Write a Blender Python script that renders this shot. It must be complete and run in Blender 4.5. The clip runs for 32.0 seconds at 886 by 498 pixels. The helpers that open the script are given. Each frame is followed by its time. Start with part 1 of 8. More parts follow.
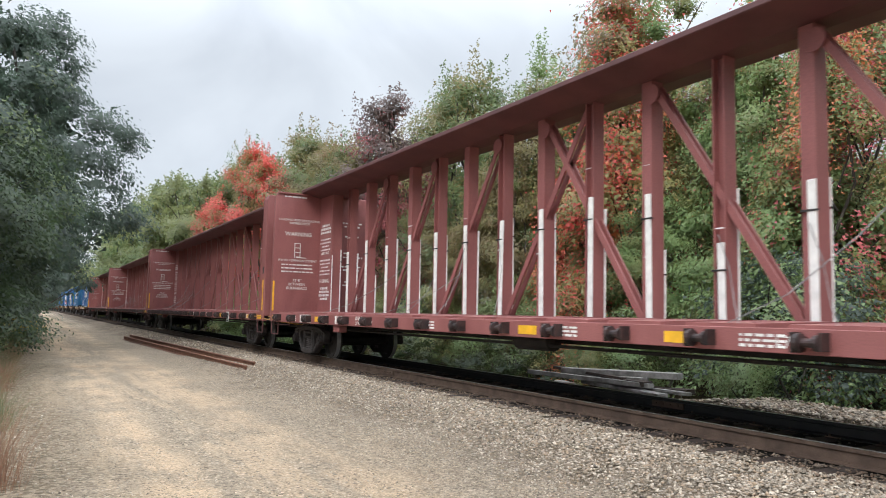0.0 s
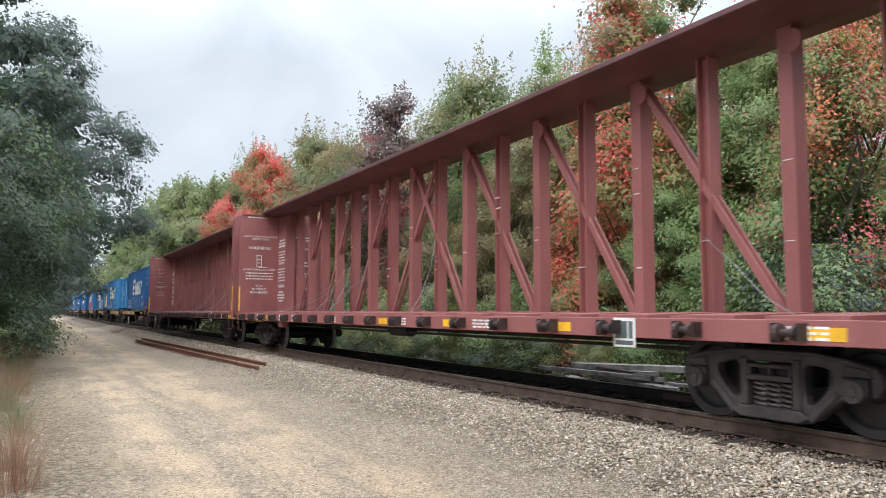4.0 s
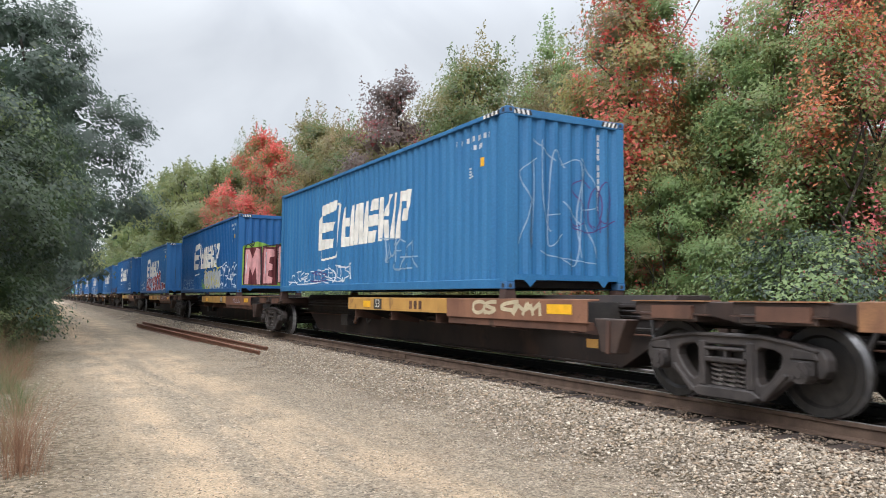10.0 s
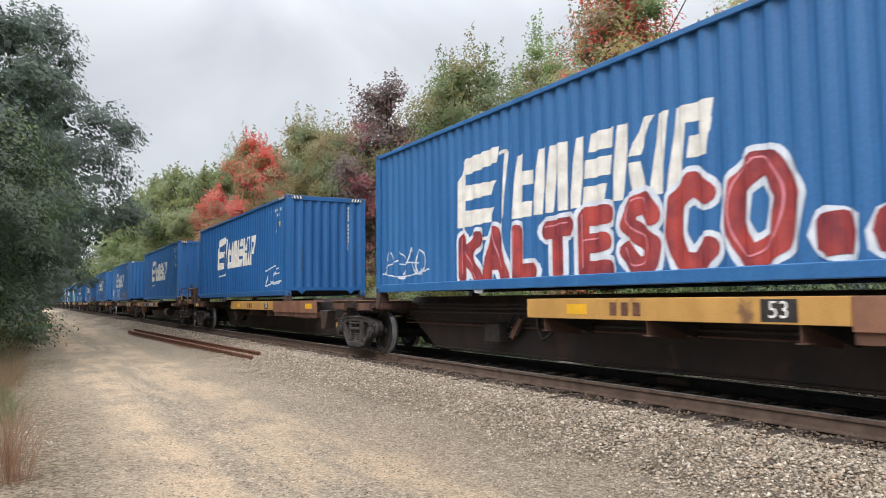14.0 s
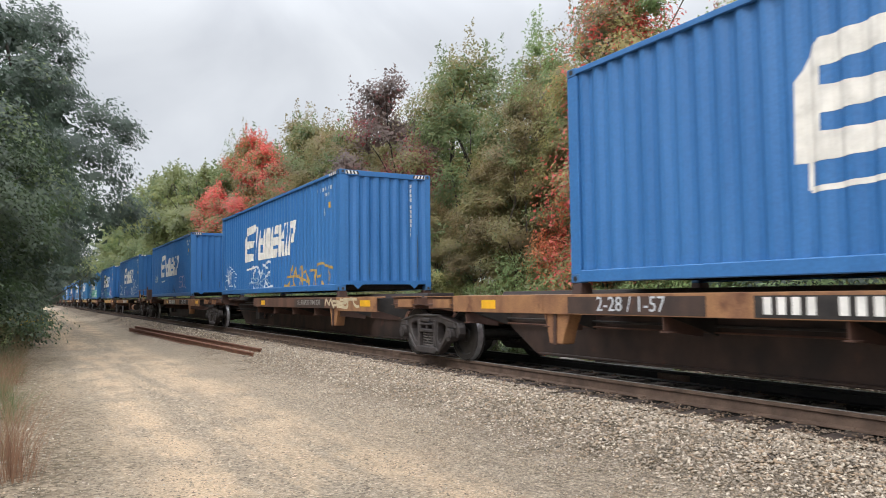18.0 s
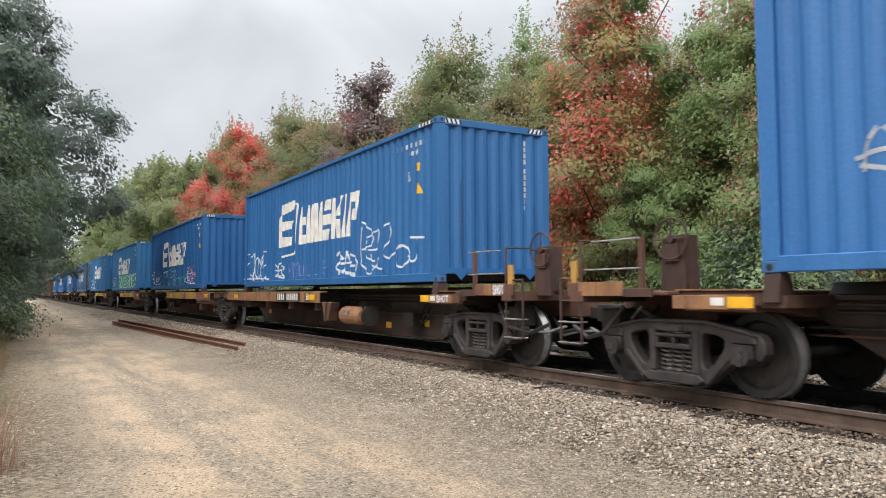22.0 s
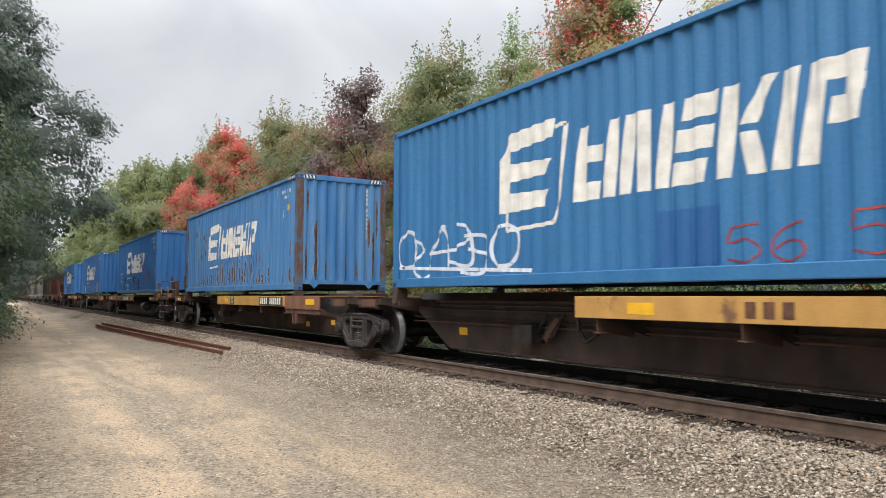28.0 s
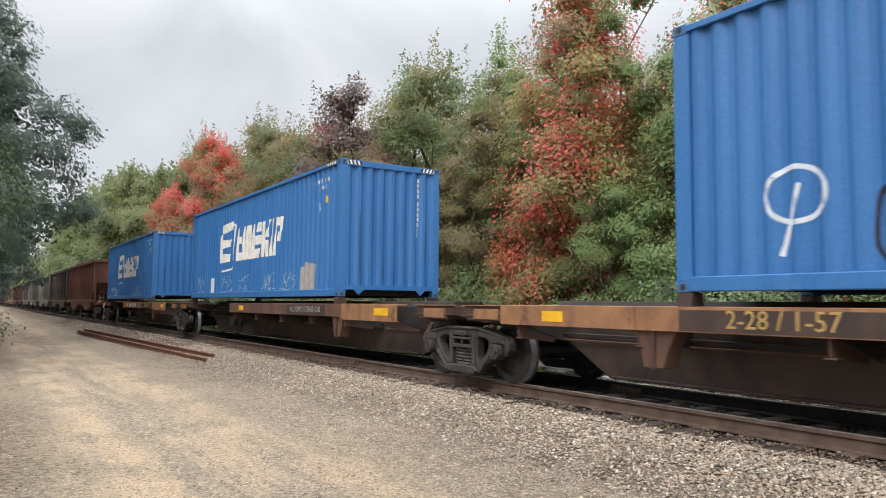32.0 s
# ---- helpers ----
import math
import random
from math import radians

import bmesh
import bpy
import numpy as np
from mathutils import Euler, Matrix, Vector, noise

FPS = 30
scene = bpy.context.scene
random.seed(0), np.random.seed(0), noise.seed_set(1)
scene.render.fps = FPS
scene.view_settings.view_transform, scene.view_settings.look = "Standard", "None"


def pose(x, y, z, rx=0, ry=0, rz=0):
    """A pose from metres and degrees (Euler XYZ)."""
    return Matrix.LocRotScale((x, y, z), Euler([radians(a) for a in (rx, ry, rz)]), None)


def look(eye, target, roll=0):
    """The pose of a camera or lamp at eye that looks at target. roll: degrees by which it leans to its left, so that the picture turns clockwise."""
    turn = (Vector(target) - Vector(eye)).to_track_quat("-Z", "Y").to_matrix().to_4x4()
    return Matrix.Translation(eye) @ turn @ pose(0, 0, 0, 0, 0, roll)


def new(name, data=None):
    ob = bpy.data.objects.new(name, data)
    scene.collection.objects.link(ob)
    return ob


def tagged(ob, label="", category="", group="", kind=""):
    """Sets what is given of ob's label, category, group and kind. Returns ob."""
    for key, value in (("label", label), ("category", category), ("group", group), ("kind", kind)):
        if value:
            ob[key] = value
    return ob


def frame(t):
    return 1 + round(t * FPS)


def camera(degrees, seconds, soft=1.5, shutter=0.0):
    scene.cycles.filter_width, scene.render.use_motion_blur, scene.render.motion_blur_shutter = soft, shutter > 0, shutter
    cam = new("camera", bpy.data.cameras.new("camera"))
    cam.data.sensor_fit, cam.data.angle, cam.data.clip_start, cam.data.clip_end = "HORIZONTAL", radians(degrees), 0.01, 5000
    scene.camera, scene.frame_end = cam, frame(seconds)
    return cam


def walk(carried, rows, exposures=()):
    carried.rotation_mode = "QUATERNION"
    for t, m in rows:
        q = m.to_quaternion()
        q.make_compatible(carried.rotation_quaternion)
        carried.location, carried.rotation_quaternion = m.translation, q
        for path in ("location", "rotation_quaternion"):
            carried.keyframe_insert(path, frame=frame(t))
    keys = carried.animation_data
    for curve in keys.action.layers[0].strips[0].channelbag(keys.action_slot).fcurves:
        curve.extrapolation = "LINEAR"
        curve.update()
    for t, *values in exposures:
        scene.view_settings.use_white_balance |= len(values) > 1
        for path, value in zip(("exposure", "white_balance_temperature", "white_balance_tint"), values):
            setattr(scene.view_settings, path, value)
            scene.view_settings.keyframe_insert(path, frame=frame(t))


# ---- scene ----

# World: x across the track, y along it (away from the viewer), z up from the top of the rails.
cam = camera(62.39, 32.0, soft=0.9, shutter=0.12)
PATH = [  # seconds, eye, turn from the track's line, tilt, lean
    (0, -7.490, 0.004, 1.150, -29.43, 5.11, 1.21),
    (0.5, -7.507, -0.002, 1.141, -29.62, 4.95, 1.24),
    (1, -7.520, -0.007, 1.137, -29.74, 4.82, 1.25),
    (1.5, -7.516, -0.018, 1.143, -29.77, 4.73, 1.13),
    (2, -7.525, -0.017, 1.149, -29.84, 4.81, 1.07),
    (2.5, -7.511, -0.016, 1.144, -29.76, 4.96, 0.84),
    (3, -7.519, -0.023, 1.149, -29.57, 5.08, 0.62),
    (3.5, -7.526, -0.037, 1.150, -29.19, 5.09, 0.36),
    (5.5, -7.544, -0.026, 1.146, -28.28, 4.31, 0.18),
    (6, -7.546, -0.019, 1.145, -28.28, 4.34, 0.25),
    (6.5, -7.547, -0.017, 1.145, -28.27, 4.35, 0.31),
    (7, -7.548, -0.014, 1.141, -28.24, 4.36, 0.48),
    (7.5, -7.534, -0.001, 1.138, -28.17, 4.32, 0.68),
    (8, -7.531, 0.004, 1.137, -28.13, 4.22, 0.82),
    (8.5, -7.530, 0.015, 1.134, -28.15, 4.10, 0.89),
    (9, -7.529, 0.017, 1.136, -28.29, 3.97, 0.84),
    (9.5, -7.536, 0.005, 1.143, -28.54, 3.88, 0.71),
    (10, -7.543, -0.005, 1.145, -28.80, 3.80, 0.44),
    (10.5, -7.530, 0.000, 1.146, -28.96, 3.73, 0.20),
    (11, -7.529, 0.003, 1.137, -29.01, 3.72, 0.01),
    (11.5, -7.519, -0.001, 1.133, -28.91, 3.78, -0.08),
    (12, -7.530, -0.003, 1.137, -28.85, 3.87, -0.16),
    (12.5, -7.536, 0.006, 1.140, -28.89, 3.99, -0.14),
    (13, -7.532, 0.001, 1.134, -29.03, 4.08, -0.17),
    (13.5, -7.521, 0.014, 1.130, -29.21, 4.05, -0.33),
    (14, -7.524, 0.008, 1.131, -29.42, 3.98, -0.46),
    (14.5, -7.531, -0.004, 1.132, -29.56, 3.92, -0.56),
    (16.5, -7.525, -0.008, 1.126, -29.45, 3.78, -0.74),
    (17, -7.523, -0.006, 1.128, -29.38, 3.72, -0.72),
    (17.5, -7.522, 0.002, 1.123, -29.36, 3.71, -0.68),
    (18, -7.525, -0.000, 1.127, -29.38, 3.71, -0.62),
    (18.5, -7.519, 0.003, 1.127, -29.39, 3.65, -0.57),
    (19, -7.515, -0.004, 1.126, -29.45, 3.54, -0.65),
    (19.5, -7.514, -0.004, 1.129, -29.58, 3.40, -0.69),
    (20, -7.511, -0.002, 1.124, -29.75, 3.27, -0.74),
    (20.5, -7.505, -0.001, 1.129, -29.93, 3.15, -0.72),
    (21, -7.517, -0.009, 1.132, -30.14, 3.12, -0.60),
    (21.5, -7.520, -0.007, 1.128, -30.35, 3.19, -0.39),
    (22, -7.518, -0.013, 1.126, -30.45, 3.31, -0.28),
    (22.5, -7.531, -0.015, 1.127, -30.56, 3.39, -0.10),
    (23, -7.530, -0.019, 1.127, -30.54, 3.46, -0.10),
    (23.5, -7.523, -0.011, 1.125, -30.49, 3.48, -0.12),
    (24, -7.530, -0.015, 1.126, -30.47, 3.53, -0.09),
    (24.5, -7.523, -0.003, 1.127, -30.44, 3.54, -0.10),
    (25, -7.524, -0.007, 1.126, -30.48, 3.58, -0.12),
    (25.5, -7.524, -0.009, 1.126, -30.61, 3.60, -0.08),
    (27.5, -7.520, -0.016, 1.123, -31.13, 3.66, 0.05),
    (28, -7.525, -0.007, 1.121, -31.48, 3.76, 0.18),
    (28.5, -7.528, -0.022, 1.129, -31.89, 3.90, 0.22),
    (29, -7.525, -0.009, 1.128, -32.31, 4.10, 0.27),
    (29.5, -7.535, -0.009, 1.130, -32.67, 4.22, 0.33),
    (30, -7.516, -0.008, 1.126, -32.73, 4.26, 0.30),
    (30.5, -7.511, -0.003, 1.130, -32.71, 4.20, 0.32),
    (31, -7.507, -0.002, 1.132, -32.61, 4.13, 0.32),
    (31.5, -7.500, 0.003, 1.127, -32.52, 4.20, 0.41),
    (32, -7.529, -0.018, 1.130, -32.56, 4.38, 0.54),
]
walk(cam, [(t, pose(x, y, z, 90 + tilt, 0, turn) @ pose(0, 0, 0, 0, 0, lean)) for t, x, y, z, turn, tilt, lean in PATH],
     exposures=[(0.0, 0.18, 5880, 7), (1.0, 0.22, 5880, 7), (2.0, 0.26, 5860, 7), (6.0, 0.27, 5780, 6), (8.0, 0.20, 5850, 7), (9.0, 0.14, 5960, 8), (14.0, 0.08, 6080, 9), (24.0, 0.1, 6200, 9), (28.0, 0.06, 6220, 9), (32.0, 0.1, 6170, 9)])

# how far the train has rolled by then
RUN = [(0, 0.00), (1, 10.77), (2, 21.54), (3.5, 37.68), (5.5, 59.10), (6, 64.42),
    (7, 75.03), (8, 85.60), (8.5, 90.89), (9, 96.20), (10, 106.85), (11, 117.52),
    (12, 128.16), (13, 138.79), (14, 149.41), (17, 181.23), (18, 191.82), (19, 202.41),
    (20, 212.98), (21, 223.51), (22, 234.02), (23, 244.58), (24, 255.18), (25, 265.81),
    (27.5, 292.38), (28, 297.71), (29, 308.37), (30, 319.03), (31, 329.64), (32, 340.23)]

# ---- world and light ----
SUN_UP, SUN_ROUND = 44, 230
world = bpy.data.worlds.new("overcast")
scene.world = world
world.use_nodes = True
wn, wl = world.node_tree.nodes, world.node_tree.links
wn.clear()
w_out = wn.new("ShaderNodeOutputWorld")
w_bg = wn.new("ShaderNodeBackground")
w_sky = wn.new("ShaderNodeTexSky")
w_sky.sky_type, w_sky.sun_disc = "NISHITA", False
w_sky.sun_elevation, w_sky.sun_rotation = radians(SUN_UP), radians(SUN_ROUND)
w_grey = wn.new("ShaderNodeMix")
w_grey.data_type = "RGBA"
w_big = wn.new("ShaderNodeTexNoise")
w_big.inputs["Scale"].default_value, w_big.inputs["Detail"].default_value, w_big.inputs["Roughness"].default_value = 3.2, 5, 0.5
w_big.inputs["Distortion"].default_value = 0.6
w_ramp = wn.new("ShaderNodeValToRGB")
w_ramp.color_ramp.elements[0].position, w_ramp.color_ramp.elements[0].color = 0.30, (6.0, 6.0, 6.15, 1)
w_ramp.color_ramp.elements[1].position, w_ramp.color_ramp.elements[1].color = 0.68, (8.6, 8.52, 8.45, 1)
wl.new(w_big.outputs["Fac"], w_ramp.inputs["Fac"])
w_grey.inputs["Factor"].default_value = 0.93
wl.new(w_sky.outputs["Color"], w_grey.inputs["A"])
wl.new(w_ramp.outputs["Color"], w_grey.inputs["B"])
# an overcast sky is brightest overhead
w_co = wn.new("ShaderNodeTexCoord")
w_xyz = wn.new("ShaderNodeSeparateXYZ")
w_up = wn.new("ShaderNodeMapRange")
w_up.interpolation_type = "SMOOTHSTEP"
for key, v in (("From Min", 0.30), ("From Max", 0.78), ("To Min", 1.0), ("To Max", 3.9)):
    w_up.inputs[key].default_value = v
w_gain = wn.new("ShaderNodeVectorMath")
w_gain.operation = "SCALE"
wl.new(w_co.outputs["Generated"], w_xyz.inputs["Vector"])
wl.new(w_xyz.outputs["Z"], w_up.inputs["Value"])
wl.new(w_up.outputs["Result"], w_gain.inputs["Scale"])
wl.new(w_grey.outputs["Result"], w_gain.inputs[0])
wl.new(w_gain.outputs["Vector"], w_bg.inputs["Color"])
w_bg.inputs["Strength"].default_value = 0.1
wl.new(w_bg.outputs["Background"], w_out.inputs["Surface"])

sun = new("sun", bpy.data.lights.new("sun", "SUN"))
sun.data.energy, sun.data.angle, sun.data.color = 1.5, radians(25), (1.0, 0.93, 0.83)
sun.matrix_basis = look((0, 0, 60), (0 + 40 * math.sin(radians(SUN_ROUND)) * -1, 0 + 40 * math.cos(radians(SUN_ROUND)) * -1, 60 - 40 * math.tan(radians(SUN_UP))))

# ---- materials ----
def shade(name, c1, c2, rough=0.7, metal=0.0, scale=6.0, fine=60.0, bump=0.15, rust=0.0, rust_col=(0.16, 0.06, 0.03), streak=1.0, spec=0.5, grime=0.25):
    """A worn painted or plain surface: two colours in large patches, fine grain, rust or dirt in spots, fine relief."""
    m = bpy.data.materials.new(name)
    m.use_nodes = True
    n, k = m.node_tree.nodes, m.node_tree.links
    p = n["Principled BSDF"]
    co = n.new("ShaderNodeTexCoord")
    mp = n.new("ShaderNodeMapping")
    mp.inputs["Scale"].default_value = (1, 1, 1 / streak)
    k.new(co.outputs["Object"], mp.inputs["Vector"])
    big = n.new("ShaderNodeTexNoise")
    big.inputs["Scale"].default_value, big.inputs["Detail"].default_value = scale, 6
    k.new(mp.outputs["Vector"], big.inputs["Vector"])
    ramp = n.new("ShaderNodeValToRGB")
    ramp.color_ramp.elements[0].position, ramp.color_ramp.elements[0].color = 0.35, (*c1, 1)
    ramp.color_ramp.elements[1].position, ramp.color_ramp.elements[1].color = 0.65, (*c2, 1)
    k.new(big.outputs["Fac"], ramp.inputs["Fac"])
    small = n.new("ShaderNodeTexNoise")
    small.inputs["Scale"].default_value, small.inputs["Detail"].default_value = fine, 4
    k.new(co.outputs["Object"], small.inputs["Vector"])
    mul = n.new("ShaderNodeMix")
    mul.data_type, mul.blend_type = "RGBA", "OVERLAY"
    mul.inputs["Factor"].default_value = grime
    k.new(ramp.outputs["Color"], mul.inputs["A"])
    k.new(small.outputs["Fac"], mul.inputs["B"])
    col = mul.outputs["Result"]
    if rust > 0:
        rn = n.new("ShaderNodeTexNoise")
        rn.inputs["Scale"].default_value, rn.inputs["Detail"].default_value, rn.inputs["Roughness"].default_value = scale * 0.7, 9, 0.65
        rm = n.new("ShaderNodeMapping")
        rm.inputs["Scale"].default_value, rm.inputs["Location"].default_value = (1, 1, 1 / max(streak, 1)), (3.1, 7.7, 1.3)
        k.new(co.outputs["Object"], rm.inputs["Vector"])
        k.new(rm.outputs["Vector"], rn.inputs["Vector"])
        rr = n.new("ShaderNodeValToRGB")
        edge = 0.74 - 0.34 * rust
        rr.color_ramp.elements[0].position, rr.color_ramp.elements[1].position = edge, edge + 0.08
        k.new(rn.outputs["Fac"], rr.inputs["Fac"])
        mx = n.new("ShaderNodeMix")
        mx.data_type = "RGBA"
        mx.inputs["B"].default_value = (*rust_col, 1)
        k.new(rr.outputs["Color"], mx.inputs["Factor"])
        k.new(col, mx.inputs["A"])
        col = mx.outputs["Result"]
    k.new(col, p.inputs["Base Color"])
    p.inputs["Roughness"].default_value, p.inputs["Metallic"].default_value = rough, metal
    p.inputs["Specular IOR Level"].default_value = spec
    if bump:
        b = n.new("ShaderNodeBump")
        b.inputs["Strength"].default_value, b.inputs["Distance"].default_value = bump, 0.01
        k.new(small.outputs["Fac"], b.inputs["Height"])
        k.new(b.outputs["Normal"], p.inputs["Normal"])
    return m


def paint(name, c, rough=0.6):
    return shade(name, tuple(v * 0.85 for v in c), tuple(min(1, v * 1.1) for v in c), rough, scale=5, fine=40, bump=0.05, grime=0.15)


def leaf_shade(name, c1, c2, c3, gloss=0.42, tint=0.24):
    """Leaves: each leaf its own tint between three colours; some light comes through."""
    m = bpy.data.materials.new(name)
    m.use_nodes = True
    n, k = m.node_tree.nodes, m.node_tree.links
    p = n["Principled BSDF"]
    g = n.new("ShaderNodeNewGeometry")
    ramp = n.new("ShaderNodeValToRGB")
    ramp.color_ramp.elements[0].color, ramp.color_ramp.elements[1].color = (*c1, 1), (*c3, 1)
    mid = ramp.color_ramp.elements.new(0.5)
    mid.color = (*c2, 1)
    co = n.new("ShaderNodeTexCoord")
    clump = n.new("ShaderNodeTexNoise")
    clump.inputs["Scale"].default_value = 0.9
    k.new(co.outputs["Object"], clump.inputs["Vector"])
    mix = n.new("ShaderNodeMath")
    mix.operation = "MULTIPLY_ADD"
    mix.inputs[1].default_value = tint
    k.new(g.outputs["Random Per Island"], mix.inputs[0])
    sc = n.new("ShaderNodeMath")
    sc.operation = "MULTIPLY_ADD"
    sc.inputs[1].default_value, sc.inputs[2].default_value = 1.3, -0.42
    k.new(clump.outputs["Fac"], sc.inputs[0])
    k.new(sc.outputs["Value"], mix.inputs[2])
    k.new(mix.outputs["Value"], ramp.inputs["Fac"])
    k.new(ramp.outputs["Color"], p.inputs["Base Color"])
    p.inputs["Roughness"].default_value, p.inputs["Specular IOR Level"].default_value = gloss, 0.6
    tr = n.new("ShaderNodeBsdfTranslucent")
    k.new(ramp.outputs["Color"], tr.inputs["Color"])
    ms = n.new("ShaderNodeMixShader")
    ms.inputs["Fac"].default_value = 0.55
    k.new(p.outputs["BSDF"], ms.inputs[1])
    k.new(tr.outputs["BSDF"], ms.inputs[2])
    k.new(ms.outputs["Shader"], n["Material Output"].inputs["Surface"])
    return m


def ground_shade():
    """Dirt road between a grassy verge and the ballast: tan dust, grey gravel, dark leaf litter beyond the track."""
    m = bpy.data.materials.new("dirt_and_gravel")
    m.use_nodes = True
    n, k = m.node_tree.nodes, m.node_tree.links
    p = n["Principled BSDF"]
    co = n.new("ShaderNodeTexCoord")
    sep = n.new("ShaderNodeSeparateXYZ")
    k.new(co.outputs["Object"], sep.inputs["Vector"])

    def noise_of(scale, detail=5, rough=0.5, vec=None):
        t = n.new("ShaderNodeTexNoise")
        t.inputs["Scale"].default_value, t.inputs["Detail"].default_value, t.inputs["Roughness"].default_value = scale, detail, rough
        k.new(vec or co.outputs["Object"], t.inputs["Vector"])
        return t.outputs["Fac"]

    def math_of(op, a, b=None, c=None):
        t = n.new("ShaderNodeMath")
        t.operation = op
        for i, v in enumerate((a, b, c)):
            if v is None:
                continue
            if isinstance(v, (int, float)):
                t.inputs[i].default_value = v
            else:
                k.new(v, t.inputs[i])
        return t.outputs["Value"]

    def mix_of(f, a, b, blend="MIX"):
        t = n.new("ShaderNodeMix")
        t.data_type, t.blend_type = "RGBA", blend
        for key, v in (("Factor", f), ("A", a), ("B", b)):
            if isinstance(v, (int, float)):
                t.inputs[key].default_value = v
            elif isinstance(v, tuple):
                t.inputs[key].default_value = (*v, 1)
            else:
                k.new(v, t.inputs[key])
        return t.outputs["Result"]

    def band(lo, hi, v):
        t = n.new("ShaderNodeMapRange")
        t.interpolation_type = "SMOOTHSTEP"
        t.inputs["From Min"].default_value, t.inputs["From Max"].default_value = lo, hi
        k.new(v, t.inputs["Value"])
        return t.outputs["Result"]

    wob = math_of("MULTIPLY_ADD", noise_of(0.35, 6), 2.2, -1.1)
    x = math_of("ADD", sep.outputs["X"], wob)
    # stretched along the road: wheel tracks of fine dust between coarser gravel
    long_map = n.new("ShaderNodeMapping")
    long_map.inputs["Scale"].default_value = (1.5, 0.16, 1)
    k.new(co.outputs["Object"], long_map.inputs["Vector"])
    tracks = noise_of(1.3, 8, 0.72, long_map.outputs["Vector"])
    blots = noise_of(0.75, 7, 0.62)
    dusty = band(0.485, 0.60, math_of("ADD", math_of("MULTIPLY", tracks, 0.78), math_of("MULTIPLY", blots, 0.24)))
    vor, peb, fleck = (n.new("ShaderNodeTexVoronoi") for _ in range(3))
    cells = []
    for tex, sc in ((vor, 24), (peb, 70), (fleck, 40)):
        tex.inputs["Scale"].default_value = sc
        k.new(co.outputs["Object"], tex.inputs["Vector"])
        sp = n.new("ShaderNodeSeparateColor")
        k.new(tex.outputs["Color"], sp.inputs["Color"])
        cells.append(sp)
    vs, ps, fs = cells
    grit = mix_of(vs.outputs["Red"], (0.085, 0.07, 0.055), (0.54, 0.45, 0.35))
    fine = mix_of(ps.outputs["Red"], (0.105, 0.082, 0.06), (0.60, 0.49, 0.37))
    coarse = mix_of(math_of("MULTIPLY", band(0.55, 0.7, vs.outputs["Green"]), 0.7), mix_of(0.45, (0.355, 0.312, 0.255), mix_of(0.25, fine, (0.20, 0.168, 0.13))), grit)
    coarse = mix_of(math_of("MULTIPLY", band(0.66, 0.74, fs.outputs["Red"]), 0.5), coarse, mix_of(fs.outputs["Green"], (0.075, 0.066, 0.054), (0.62, 0.55, 0.45)))
    pale = mix_of(blots, (0.56, 0.415, 0.28), (0.80, 0.635, 0.455))
    pale = mix_of(0.35, pale, fine)
    # two wheel tracks of packed dust, uneven along their length
    lane = math_of("ADD", sep.outputs["X"], math_of("MULTIPLY_ADD", noise_of(0.22, 3), 1.0, -0.5))
    ruts = math_of("MAXIMUM", band(0.62, 0.12, math_of("ABSOLUTE", math_of("ADD", lane, 6.2))), band(0.75, 0.15, math_of("ABSOLUTE", math_of("ADD", lane, 4.5))))
    packed = math_of("MULTIPLY", ruts, band(0.41, 0.56, math_of("ADD", math_of("MULTIPLY", tracks, 0.5), math_of("MULTIPLY", blots, 0.5))))
    road = mix_of(math_of("MULTIPLY", math_of("MAXIMUM", math_of("MULTIPLY", dusty, 0.72), packed), 0.92), coarse, pale)
    speck = mix_of(fs.outputs["Green"], (0.09, 0.075, 0.06), (0.68, 0.58, 0.46))
    road = mix_of(math_of("MULTIPLY", band(0.80, 0.86, fs.outputs["Blue"]), 0.75), road, speck)
    road = mix_of(math_of("MULTIPLY", band(0.54, 0.68, noise_of(0.5, 5, 0.6)), 0.35), road, (0.44, 0.315, 0.215))
    road = mix_of(math_of("MULTIPLY", band(0.55, 0.7, noise_of(1.9, 8, 0.7)), 0.4), road, (0.25, 0.21, 0.17))
    gravel = mix_of(0.75, (0.27, 0.228, 0.175), mix_of(0.6, grit, mix_of(ps.outputs["Green"], (0.08, 0.07, 0.056), (0.56, 0.49, 0.40))))
    stony = band(-5.2, -2.6, x)
    col = mix_of(stony, road, gravel)
    # ground colour darkened here as shade in the gaps between ballast stones
    col = mix_of(math_of("MULTIPLY", band(-3.2, -2.2, x), 0.8), col, (0.17, 0.14, 0.11))
    verge = band(-6.2, -7.5, x)
    soil = mix_of(noise_of(3, 6, 0.6), (0.10, 0.085, 0.05), (0.24, 0.20, 0.14))
    stones_left = mix_of(0.5, soil, grit)
    col = mix_of(verge, col, stones_left)
    litter = mix_of(noise_of(5, 6, 0.65), (0.022, 0.02, 0.012), (0.10, 0.075, 0.04))
    col = mix_of(band(2.3, 3.3, x), col, litter)
    col = mix_of(band(-10.5, -12, x), col, litter)
    # bed between the rails blackened in colour for the shade under the train
    bed_shade = mix_of(noise_of(2.5, 5), (0.008, 0.0075, 0.007), (0.028, 0.024, 0.02))
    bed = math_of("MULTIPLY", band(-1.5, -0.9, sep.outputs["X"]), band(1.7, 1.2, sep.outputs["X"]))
    col = mix_of(bed, col, bed_shade)
    loose = math_of("MULTIPLY_ADD", stony, 0.75, 0.25)   # stones show most near the ballast
